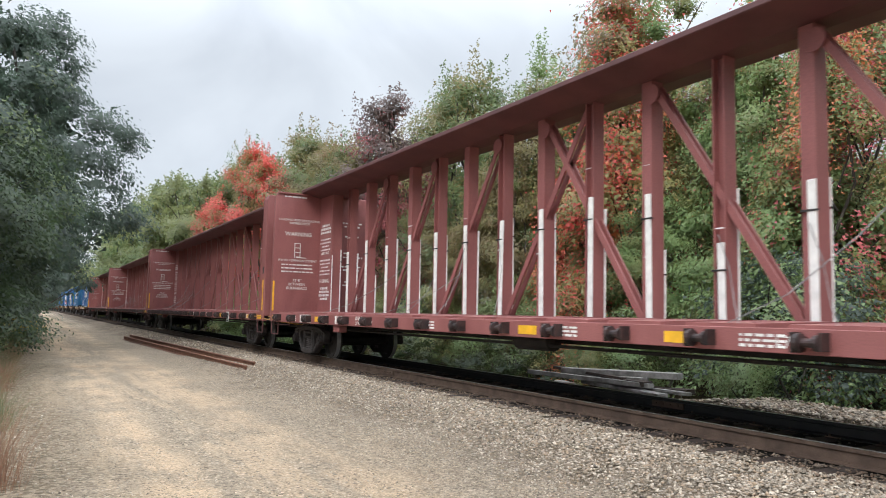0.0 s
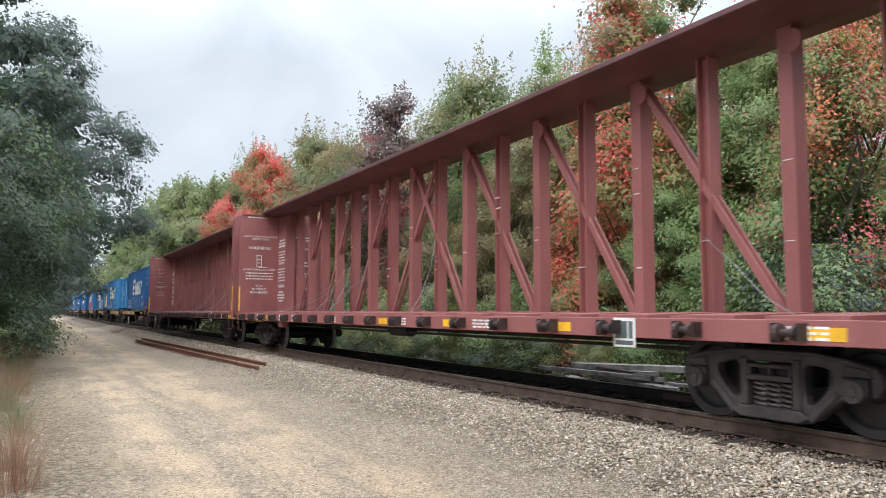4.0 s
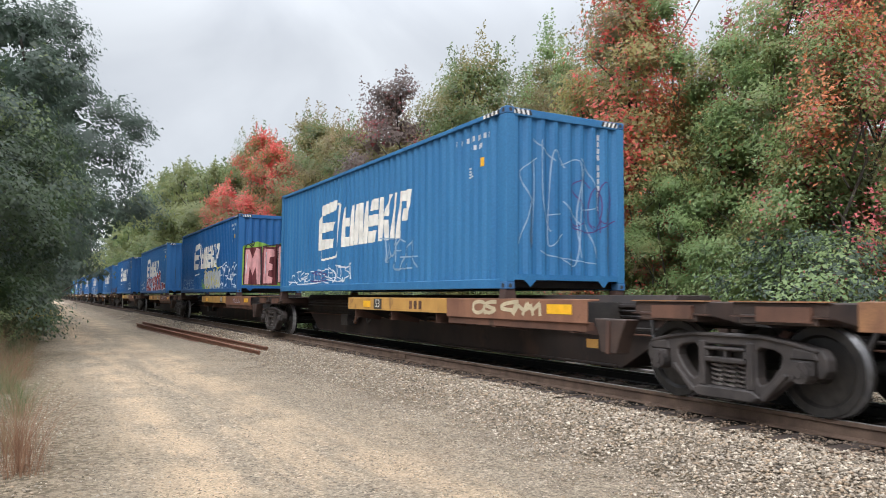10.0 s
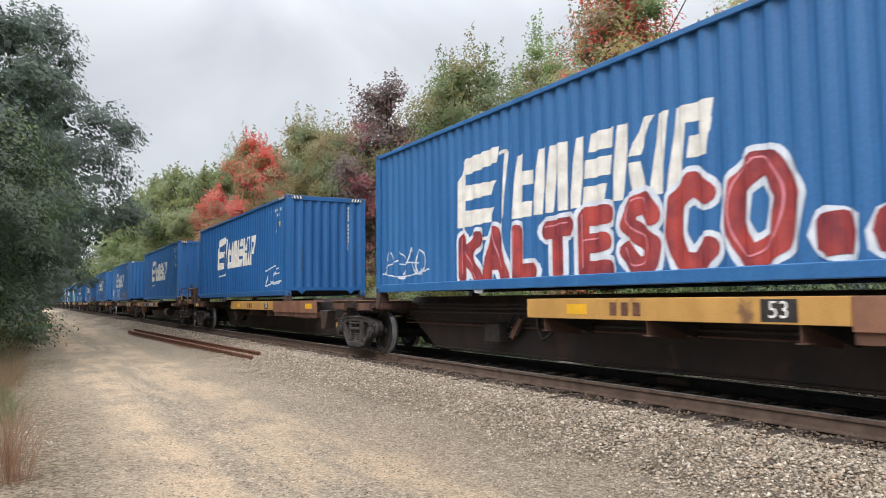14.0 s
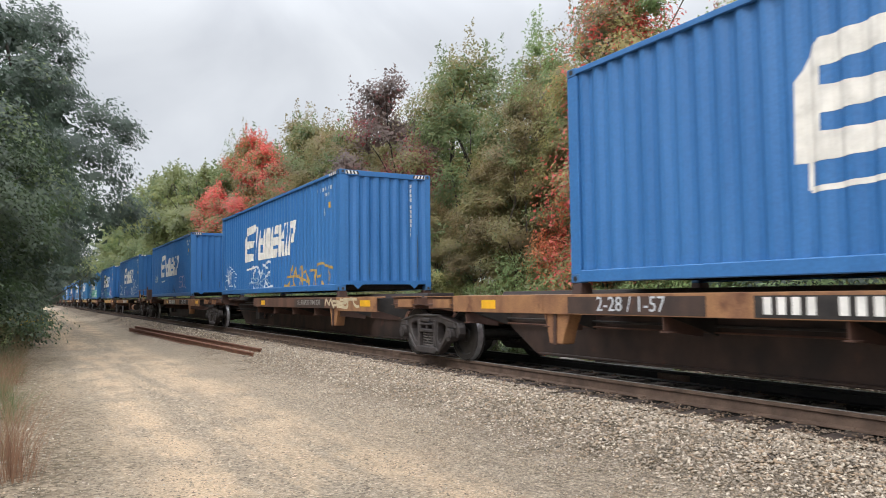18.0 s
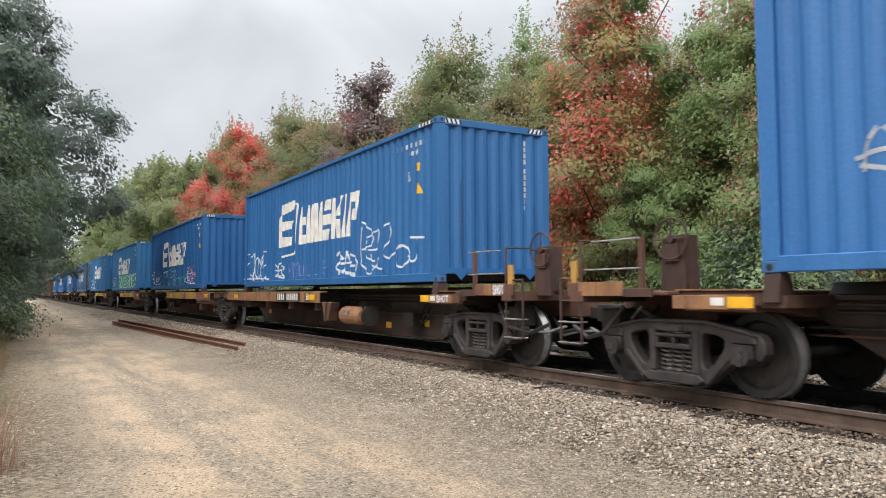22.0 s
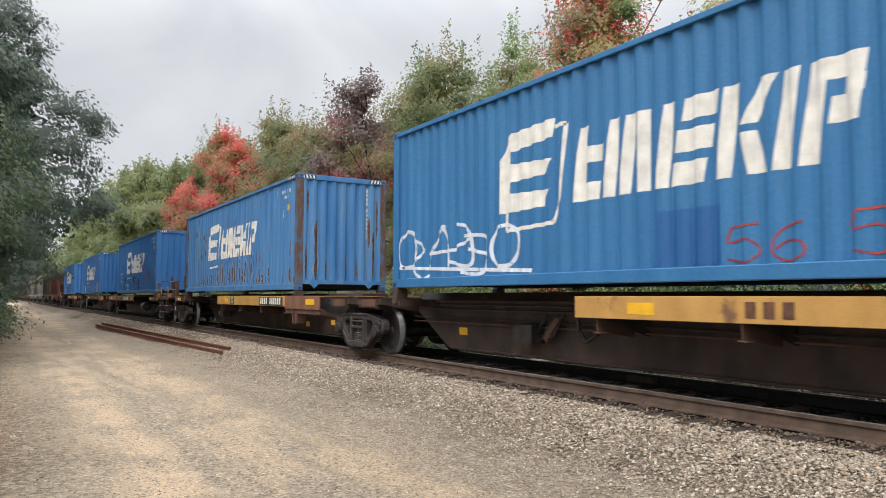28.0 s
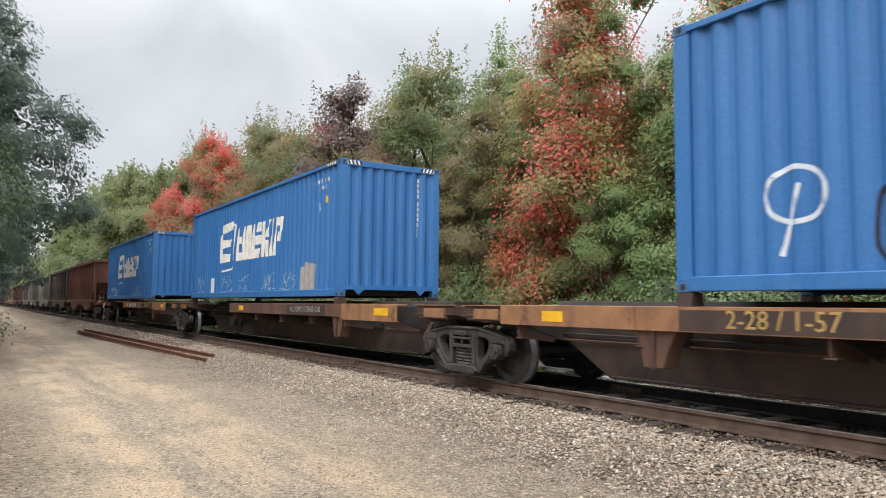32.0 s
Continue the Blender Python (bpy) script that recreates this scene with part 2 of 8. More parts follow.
    peb_tone = math_of("MULTIPLY_ADD", math_of("ADD", math_of("MULTIPLY_ADD", fs.outputs["Green"], 0.6, -0.36), math_of("MULTIPLY_ADD", ps.outputs["Red"], 0.5, -0.25)), loose, 1.0)
    col = mix_of(1.0, col, peb_tone, "MULTIPLY")
    col = mix_of(0.4, col, noise_of(95, 5, 0.75), "OVERLAY")
    col = mix_of(1.0, col, (1.09, 1.03, 0.955), "MULTIPLY")   # warm dust over all of it
    k.new(col, p.inputs["Base Color"])
    p.inputs["Roughness"].default_value, p.inputs["Specular IOR Level"].default_value = 0.95, 0.2
    b1 = n.new("ShaderNodeBump")
    b1.inputs["Strength"].default_value, b1.inputs["Distance"].default_value = 1.0, 0.035
    hgt = math_of("ADD", math_of("MULTIPLY_ADD", vor.outputs["Distance"], -0.5, math_of("MULTIPLY", peb.outputs["Distance"], -0.5)), noise_of(60, 6, 0.75))
    k.new(hgt, b1.inputs["Height"])
    k.new(b1.outputs["Normal"], p.inputs["Normal"])
    return m


def stone_shade(name, dark, mid, light):
    m = shade(name, (0.2, 0.175, 0.14), (0.34, 0.30, 0.245), 0.9, scale=1.2, fine=90, bump=0.3, spec=0.25)
    n, k = m.node_tree.nodes, m.node_tree.links
    p = n["Principled BSDF"]
    g = n.new("ShaderNodeNewGeometry")
    ramp = n.new("ShaderNodeValToRGB")
    ramp.color_ramp.elements[0].color, ramp.color_ramp.elements[1].color = (*dark, 1), (*light, 1)
    for at, c in ((0.22, mid), (0.4, tuple(v * 0.62 for v in mid)), (0.58, (mid[0] * 1.08, mid[1] * 0.93, mid[2] * 0.78)), (0.78, tuple(v * 0.78 + 0.22 * sum(mid) / 3 for v in mid))):
        e = ramp.color_ramp.elements.new(at)
        e.color = (*c, 1)
    k.new(g.outputs["Random Per Island"], ramp.inputs["Fac"])
    mx = n.new("ShaderNodeMix")
    mx.data_type = "RGBA"
    mx.inputs["Factor"].default_value = 0.7
    old = p.inputs["Base Color"].links[0].from_socket
    k.new(old, mx.inputs["A"])
    k.new(ramp.outputs["Color"], mx.inputs["B"])
    k.new(mx.outputs["Result"], p.inputs["Base Color"])
    return m


RUSTY = (0.13, 0.055, 0.028)
GROUND = ground_shade()
STONE = stone_shade("crushed_stone", (0.06, 0.047, 0.037), (0.39, 0.316, 0.238), (0.75, 0.635, 0.50))
ROAD_STONE = stone_shade("road_gravel", (0.10, 0.075, 0.055), (0.38, 0.305, 0.22), (0.74, 0.63, 0.49))
# stones between the rails, coloured dark for the train's shade
SHADE_STONE = stone_shade("shade_dark_ballast", (0.012, 0.011, 0.01), (0.03, 0.025, 0.021), (0.075, 0.062, 0.05))
RUSTY_STONE = stone_shade("rust_dusted_ballast", (0.05, 0.034, 0.025), (0.16, 0.10, 0.068), (0.32, 0.22, 0.155))
BLUES = [shade("container_blue", (0.012, 0.085, 0.255), (0.021, 0.113, 0.305), 0.5, scale=2.4, fine=30, bump=0.04, rust=0.24, rust_col=(0.022, 0.085, 0.225), streak=8, grime=0.3),
         shade("faded_container_blue", (0.022, 0.128, 0.30), (0.036, 0.162, 0.345), 0.6, scale=2.4, fine=30, bump=0.04, rust=0.24, rust_col=(0.045, 0.135, 0.25), streak=8, grime=0.3),
         shade("bright_container_blue", (0.028, 0.130, 0.345), (0.043, 0.160, 0.395), 0.5, scale=2.4, fine=30, bump=0.04, rust=0.24, rust_col=(0.026, 0.115, 0.30), streak=8, grime=0.3),
         shade("rusting_container_blue", (0.032, 0.145, 0.355), (0.085, 0.215, 0.41), 0.65, scale=2.6, fine=40, bump=0.08, rust=0.46, rust_col=(0.14, 0.215, 0.29), streak=9, grime=0.4),
         shade("mid_container_blue", (0.019, 0.106, 0.285), (0.031, 0.134, 0.33), 0.5, scale=2.4, fine=30, bump=0.04, rust=0.24, rust_col=(0.026, 0.098, 0.24), streak=8, grime=0.3)]
RUST_POST = shade("rust_eaten_blue_post", (0.10, 0.11, 0.12), (0.05, 0.13, 0.27), 0.85, scale=4.5, rust=0.85, rust_col=(0.10, 0.055, 0.035), streak=2.5)
GREY_BLUE = shade("scuffed_blue_steel", (0.05, 0.11, 0.20), (0.03, 0.13, 0.32), 0.6, scale=4, rust=0.35, rust_col=(0.10, 0.07, 0.05), streak=3)
FADED_WHITE = paint("faded_white_marks", (0.5, 0.52, 0.55))
LOGO_WHITE = paint("white_logo_paint", (0.72, 0.69, 0.63))
WORN_WHITE = paint("worn_white_lettering", (0.46, 0.36, 0.34))
PALE_STEEL = shade("worn_grey_steel", (0.16, 0.15, 0.145), (0.34, 0.33, 0.32), 0.5, metal=0.3, scale=8)
WHITE = paint("white_lettering_paint", (0.74, 0.72, 0.68))
SPRAY = {"white": paint("white_spray", (0.62, 0.66, 0.72)), "pale": paint("pale_blue_spray", (0.25, 0.36, 0.5)), "pink": paint("pink_spray", (0.62, 0.22, 0.26)),
         "red": shade("red_spray", (0.17, 0.022, 0.032), (0.40, 0.05, 0.04), 0.6, scale=3.2, fine=40, bump=0.05, grime=0.2), "black": paint("black_spray", (0.015, 0.015, 0.02)), "green": paint("green_spray", (0.05, 0.34, 0.2)),
         "lime": paint("lime_spray", (0.2, 0.36, 0.04)), "yellow": paint("yellow_spray", (0.5, 0.45, 0.08)), "gold": paint("ochre_spray", (0.42, 0.27, 0.08)), "silver": paint("silver_spray", (0.4, 0.42, 0.44)),
         "purple": paint("purple_spray", (0.07, 0.035, 0.16)), "sky": paint("light_blue_spray", (0.15, 0.42, 0.6)), "maroon": paint("maroon_spray", (0.12, 0.02, 0.025)), "rust": shade("bare_rust", (0.06, 0.028, 0.018), (0.16, 0.07, 0.038), 0.9, scale=9, bump=0.3),
         "dirt": shade("grey_road_dirt", (0.035, 0.07, 0.115), (0.055, 0.105, 0.18), 0.85, scale=6, bump=0.1, streak=6), "lilac": paint("lilac_spray", (0.38, 0.33, 0.42)), "mint": paint("mint_spray", (0.22, 0.5, 0.42)), "lavender": paint("lavender_spray", (0.2, 0.22, 0.5)), "rose": paint("rose_spray", (0.68, 0.34, 0.34)), "chalk": paint("chalky_blue_paint", (0.125, 0.255, 0.40)), "run": paint("brownish_grey_runs", (0.135, 0.175, 0.21)), "blush": paint("blush_spray", (0.68, 0.47, 0.53)), "cream": paint("cream_spray", (0.5, 0.42, 0.28)), "grey": paint("grey_overpaint", (0.33, 0.31, 0.3))}
YELLOW = shade("faded_yellow_paint", (0.40, 0.215, 0.055), (0.51, 0.285, 0.075), 0.6, scale=2.5, rust=0.45, rust_col=(0.17, 0.085, 0.04), streak=1.5)
RUST_YELLOW = shade("rust_stained_yellow_paint", (0.31, 0.155, 0.066), (0.19, 0.09, 0.046), 0.7, scale=3.2, grime=0.45, rust=0.52, rust_col=RUSTY, streak=1.5)
REFLECT = paint("yellow_reflector", (0.78, 0.42, 0.02), 0.4)
SOOTY_BROWN = shade("sooty_brown_steel", (0.026, 0.018, 0.015), (0.062, 0.036, 0.027), 0.75, scale=2.5, rust=0.35, rust_col=(0.10, 0.045, 0.028), streak=1.5)
DARK_STEEL = shade("grimy_dark_steel", (0.014, 0.012, 0.011), (0.034, 0.027, 0.023), 0.75, scale=4, rust=0.2, rust_col=(0.05, 0.028, 0.02))
BROWN_STEEL = shade("brown_weathered_steel", (0.045, 0.024, 0.019), (0.085, 0.042, 0.029), 0.75, scale=2.2, rust=0.55, rust_col=(0.022, 0.015, 0.013), streak=2)
RUST_PANEL = shade("rust_brown_panel", (0.15, 0.066, 0.04), (0.235, 0.11, 0.062), 0.75, scale=2.2, rust=0.4, rust_col=(0.085, 0.042, 0.03), streak=1.5)
RUST_BROWN = shade("rust_brown_steel", (0.075, 0.036, 0.024), (0.135, 0.064, 0.04), 0.8, scale=2.2, rust=0.45, rust_col=(0.04, 0.023, 0.018), streak=2)
# spine steel with the shade below the side panels in its colour
SPINE_DARK = shade("shade_dark_spine_steel", (0.013, 0.009, 0.008), (0.032, 0.019, 0.0145), 0.75, scale=2.0, rust=0.46, rust_col=(0.05, 0.026, 0.018), streak=1.5)
CAST = shade("dusty_cast_steel", (0.026, 0.0215, 0.021), (0.056, 0.046, 0.043), 0.65, scale=5, bump=0.3, rust=0.3, rust_col=(0.02, 0.017, 0.017))
SPRING = shade("bare_spring_steel", (0.07, 0.06, 0.058), (0.16, 0.14, 0.13), 0.5, metal=0.4, scale=9)
WHEEL = shade("oily_wheel_steel", (0.014, 0.013, 0.0125), (0.034, 0.03, 0.028), 0.5, scale=9, metal=0.2)
TREAD = shade("polished_wheel_tread", (0.34, 0.33, 0.33), (0.52, 0.51, 0.51), 0.36, metal=0.6, scale=8, bump=0.03)
OXIDE = shade("oxide_red_car_paint", (0.215, 0.073, 0.067), (0.28, 0.10, 0.092), 0.55, scale=1.8, rust=0.25, rust_col=(0.16, 0.05, 0.045), streak=3, grime=0.35)
# oxide red darkened to carry the shade under the top chord
OXIDE_DARK = shade("shade_dark_oxide_paint", (0.085, 0.034, 0.034), (0.125, 0.05, 0.048), 0.6, scale=1.5, rust=0.3, rust_col=(0.08, 0.03, 0.027), streak=1)
LABEL_GREY = paint("slate_label_print", (0.09, 0.11, 0.11))
WINCH = shade("greasy_brown_winch", (0.014, 0.010, 0.0095), (0.05, 0.024, 0.021), 0.55, scale=9)
BLACK = shade("black_grease", (0.012, 0.011, 0.011), (0.035, 0.03, 0.028), 0.5, scale=8)
RAIL_SIDE = shade("rusted_rail", (0.075, 0.048, 0.034), (0.13, 0.085, 0.06), 0.85, scale=5, bump=0.3)
# far rail: the shade the train throws on its web, painted as black
SHADED_RAIL = shade("shade_black_rail", (0.008, 0.0075, 0.0075), (0.02, 0.017, 0.015), 0.6, scale=5, bump=0.2)
RAIL_TOP = shade("worn_rail_head", (0.42, 0.41, 0.41), (0.58, 0.57, 0.57), 0.3, metal=0.6, scale=20, bump=0.03)
OLD_RAIL = shade("orange_rusted_rail", (0.125, 0.056, 0.034), (0.205, 0.09, 0.052), 0.85, scale=7, bump=0.35)
TIE = shade("creosoted_wood", (0.028, 0.02, 0.016), (0.065, 0.043, 0.033), 0.85, scale=6, bump=0.4, streak=0.3)
BARK = shade("bark", (0.045, 0.036, 0.03), (0.10, 0.085, 0.07), 0.9, scale=9, bump=0.6, streak=4)
PALE_BARK = shade("pale_bark", (0.16, 0.145, 0.125), (0.28, 0.26, 0.23), 0.9, scale=9, bump=0.4, streak=2)
GREY_WOOD = shade("weathered_planks", (0.16, 0.15, 0.14), (0.33, 0.31, 0.29), 0.85, scale=6, bump=0.3)
ORANGE_TANK = shade("orange_brown_tank", (0.26, 0.125, 0.06), (0.36, 0.18, 0.09), 0.6, scale=4, rust=0.3, rust_col=(0.08, 0.05, 0.035))
TANK = shade("rust_brown_tank", (0.10, 0.065, 0.05), (0.17, 0.11, 0.085), 0.6, scale=4, rust=0.25)
LEAVES = {
    "oak": leaf_shade("dark_oak_leaves", (0.068, 0.096, 0.070), (0.100, 0.136, 0.096), (0.150, 0.188, 0.130), tint=0.22),
    "green": leaf_shade("green_leaves", (0.185, 0.265, 0.108), (0.320, 0.420, 0.175), (0.465, 0.550, 0.250)),
    "deep": leaf_shade("deep_green_leaves", (0.115, 0.165, 0.068), (0.200, 0.250, 0.100), (0.300, 0.345, 0.145)),
    "dull": leaf_shade("dull_turning_leaves", (0.190, 0.185, 0.078), (0.300, 0.250, 0.102), (0.440, 0.285, 0.122)),
    "light": leaf_shade("yellow_green_leaves", (0.165, 0.19, 0.072), (0.255, 0.275, 0.110), (0.35, 0.35, 0.150)),
    "olive": leaf_shade("turning_leaves", (0.275, 0.285, 0.115), (0.425, 0.385, 0.160), (0.600, 0.420, 0.185)),
    "brown": leaf_shade("brownish_leaves", (0.190, 0.168, 0.088), (0.310, 0.230, 0.118), (0.500, 0.275, 0.150)),
    "red": leaf_shade("scarlet_maple_leaves", (0.56, 0.095, 0.085), (0.76, 0.17, 0.135), (0.80, 0.27, 0.18)),
    "pink": leaf_shade("crimson_maple_leaves", (0.50, 0.10, 0.13), (0.70, 0.18, 0.19), (0.74, 0.30, 0.24)),
    "orange": leaf_shade("orange_maple_leaves", (0.56, 0.19, 0.09), (0.74, 0.28, 0.13), (0.74, 0.42, 0.18)),
    "dark": leaf_shade("purple_brown_leaves", (0.141, 0.112, 0.102), (0.234, 0.168, 0.147), (0.375, 0.244, 0.188)),
    "wine": leaf_shade("wine_red_leaves", (0.217, 0.070, 0.077), (0.358, 0.101, 0.101), (0.528, 0.155, 0.132)),
    # shrub green with the shade under oaks and train put into it
    "shade_green": leaf_shade("shade_green_leaves", (0.050, 0.076, 0.033), (0.083, 0.119, 0.050), (0.138, 0.182, 0.077), tint=0.22),
    "straw": leaf_shade("dry_grass", (0.19, 0.13, 0.075), (0.31, 0.225, 0.135), (0.44, 0.345, 0.22), gloss=0.7),
    "reddry": leaf_shade("reddish_dry_grass", (0.17, 0.09, 0.055), (0.29, 0.165, 0.10), (0.40, 0.26, 0.165), gloss=0.7),
    "grass": leaf_shade("fresh_grass", (0.095, 0.12, 0.045), (0.16, 0.19, 0.078), (0.27, 0.28, 0.125)),
    "gold": leaf_shade("goldenrod_flowers", (0.420, 0.300, 0.030), (0.600, 0.440, 0.040), (0.250, 0.270, 0.040)),
}


# ---- mesh helpers ----
class Geo:
    """A heap of vertices and faces for one mesh."""

    def __init__(self):
        self.v, self.f = [], []

    def add(self, verts, faces):
        o = len(self.v)
        self.v += [tuple(p) for p in verts]
        self.f += [tuple(i + o for i in q) for q in faces]
        return self

    def box(self, x0, x1, y0, y1, z0, z1):
        return self.add([(x, y, z) for z in (z0, z1) for y in (y0, y1) for x in (x0, x1)],
                        [(0, 2, 3, 1), (4, 5, 7, 6), (0, 1, 5, 4), (2, 6, 7, 3), (0, 4, 6, 2), (1, 3, 7, 5)])

    def prism(self, pts, axis, a, b):
        put = {"x": lambda p, c: (c, p[0], p[1]), "y": lambda p, c: (p[0], c, p[1]), "z": lambda p, c: (p[0], p[1], c)}[axis]
        n = len(pts)
        return self.add([put(p, a) for p in pts] + [put(p, b) for p in pts],
                        [tuple(range(n))[::-1], tuple(range(n, 2 * n))] + [(i, (i + 1) % n, n + (i + 1) % n, n + i) for i in range(n)])

    def rod(self, p0, p1, r0, r1=None, n=8):
        r1 = r0 if r1 is None else r1
        p0, p1 = Vector(p0), Vector(p1)
        d = (p1 - p0).normalized()
        s = d.orthogonal().normalized()
        u = d.cross(s)
        ring = [(math.cos(2 * math.pi * i / n), math.sin(2 * math.pi * i / n)) for i in range(n)]
        vs = [p0 + (s * c + u * w) * r0 for c, w in ring] + [p1 + (s * c + u * w) * r1 for c, w in ring]
        return self.add(vs, [tuple(range(n))[::-1], tuple(range(n, 2 * n))] + [(i, (i + 1) % n, n + (i + 1) % n, n + i) for i in range(n)])

    def lathe(self, prof, n=28, axis="x"):
        """prof: (along the axis, radius), closed by caps where the radius is not 0."""
        m = len(prof)
        vs = []
        for a, r in prof:
            for i in range(n):
                w = 2 * math.pi * i / n
                c, s = r * math.cos(w), r * math.sin(w)
                vs.append((a, c, s) if axis == "x" else (c, a, s) if axis == "y" else (c, s, a))
        fs = [(j * n + i, j * n + (i + 1) % n, (j + 1) * n + (i + 1) % n, (j + 1) * n + i) for j in range(m - 1) for i in range(n)]
        return self.add(vs, fs + [tuple(range(n))[::-1], tuple(range((m - 1) * n, m * n))])

    def pipe(self, pts, r, n=6):
        for a, b in zip(pts, pts[1:]):
            self.rod(a, b, r, r, n)
        return self

    def moved(self, m):
        self.v = [tuple(m @ Vector(p)) for p in self.v]
        return self


def as_mesh(name, geo, material, bevel=0.0):
    me = bpy.data.meshes.new(name)
    me.from_pydata(geo.v, [], geo.f)
    bm = bmesh.new()
    bm.from_mesh(me)
    bmesh.ops.recalc_face_normals(bm, faces=bm.faces)
    if bevel:
        sharp = [e for e in bm.edges if len(e.link_faces) == 2 and e.calc_face_angle(0) > 0.6]
        bmesh.ops.bevel(bm, geom=sharp, offset=bevel, segments=1, affect="EDGES", profile=0.6, clamp_overlap=True)
    bm.to_mesh(me)
    bm.free()
    me.materials.append(material)
    return me


def part(name, geo, material, parent, label="", bevel=0.0):
    """One mesh object under a thing or a part. geo: a Geo, or a mesh that parts share."""
    me = geo if isinstance(geo, bpy.types.Mesh) else as_mesh(name, geo, material, bevel)
    ob = new(name, me)
    ob.parent = parent
    return tagged(ob, label)


def thing(name, label, category, group="", kind=""):
    return tagged(new(name), label, category, group, kind)


def big_mesh(name, verts, faces, material):
    """A mesh from numpy arrays: verts (n, 3), faces (m, 3 or 4)."""
    me = bpy.data.meshes.new(name)
    verts, faces = np.asarray(verts, np.float32), np.asarray(faces, np.int32)
    m, c = faces.shape
    me.vertices.add(len(verts))
    me.vertices.foreach_set("co", verts.ravel())
    me.loops.add(m * c)
    me.loops.foreach_set("vertex_index", faces.ravel())
    me.polygons.add(m)
    me.polygons.foreach_set("loop_start", np.arange(0, m * c, c, dtype=np.int32))
    me.update(calc_edges=True)
    me.materials.append(material)
    return me


def writing(body, size, material, parent, m, align="CENTER", name="lettering", wide=1.0):
    """Letters in the built-in font, laid flat on a part at the pose m (x along the line, y up)."""
    cu = bpy.data.curves.new(name, "FONT")
    cu.body, cu.size, cu.align_x, cu.align_y, cu.extrude, cu.resolution_u, cu.space_line = body, size, align, "CENTER", 0.0015, 2, 1.0
    tmp = bpy.data.objects.new(name, cu)
    me = bpy.data.meshes.new_from_object(tmp)
    bpy.data.objects.remove(tmp)
    bpy.data.curves.remove(cu)
    me.transform(m @ Matrix.Diagonal((wide, 1, 1, 1)))
    me.materials.append(material)
    return tagged(part(name, me, material, parent), kind="stuff")


# a plane whose x runs towards -y (as read from the -x side) and whose y runs up
def on_side(x, y, z):
    return Matrix.Translation((x, y, z)) @ Matrix(((0, 0, -1, 0), (-1, 0, 0, 0), (0, 1, 0, 0), (0, 0, 0, 1)))


# a plane that faces -y: its x runs to +x, its y up
def on_end(x, y, z):
    return Matrix.Translation((x, y, z)) @ Matrix(((1, 0, 0, 0), (0, 0, -1, 0), (0, 1, 0, 0), (0, 0, 0, 1)))


# ---- ground and track ----
def lie(x, y):
    """Height of the ground: road, ballast shoulder, ditch and forest floor."""
    prof = [(-400, 1.5), (-40, 0.2), (-14, -0.25), (-9, -0.42), (-7.6, -0.5), (-4.2, -0.5), (-2.75, -0.47), (-1.8, -0.245), (-1.5, -0.195), (-1.3, -0.183), (0.7, -0.19), (1.3, -0.2), (2.0, -0.3), (3.2, -0.75), (5.0, -0.7), (9, -0.2), (40, 0.5), (400, 2.5)]
    xs, zs = [p[0] for p in prof], [p[1] for p in prof]
    z = float(np.interp(x, xs, zs))
    if x > 1.3 and y < 9.2:  # raised shoulder on the far side
        z += min(1.0, (9.2 - y) / 1.5) * max(0.0, -0.075 - 0.5 * max(0.0, abs(x - 2.25) - 0.6) - z)
    near = max(0.0, 1 - abs(x) / 60)
    return z + near * (0.035 * noise.noise((x * 0.9, y * 0.35, 3.0)) + 0.02 * noise.noise((x * 3.1, y * 2.3, 1.0))) * (0.15 if -1.7 < x < 1.7 else 1)


def build_ground():
    xs = np.concatenate([[-2500, -900, -400, -150, -70, -40, -25, -18, -14, -12, -10.5], np.arange(-9.6, 3.3, 0.3), [3.7, 4.2, 5, 6, 8, 11, 15, 22, 40, 80, 200, 500, 1200, 2500]])
    ys = np.concatenate([[-800, -200, -60, -25, -12, -6, -2], np.arange(0, 16, 0.4), np.arange(16, 45, 0.8), np.arange(45, 100, 2.5), [105, 115, 130, 150, 180, 220, 270, 340, 450, 600, 900, 1500, 3000]])
    v = [(x, y, lie(x, y)) for y in ys for x in xs]
    n = len(xs)
    f = [(j * n + i, j * n + i + 1, (j + 1) * n + i + 1, (j + 1) * n + i) for j in range(len(ys) - 1) for i in range(n - 1)]
    ob = new("ground", big_mesh("ground", v, f, GROUND))
    tagged(ob, "tan dirt road with grey gravel, grassy verge and forest floor", "ground", kind="structure")
    for p in ob.data.polygons:
        p.use_smooth = True


RAIL = [(-0.075, -0.17), (0.075, -0.17), (0.075, -0.157), (0.012, -0.14), (0.010, -0.05), (0.036, -0.038), (0.036, -0.006), (0.028, 0.0), (-0.028, 0.0), (-0.036, -0.006), (-0.036, -0.038), (-0.010, -0.05), (-0.012, -0.14), (-0.075, -0.157)]


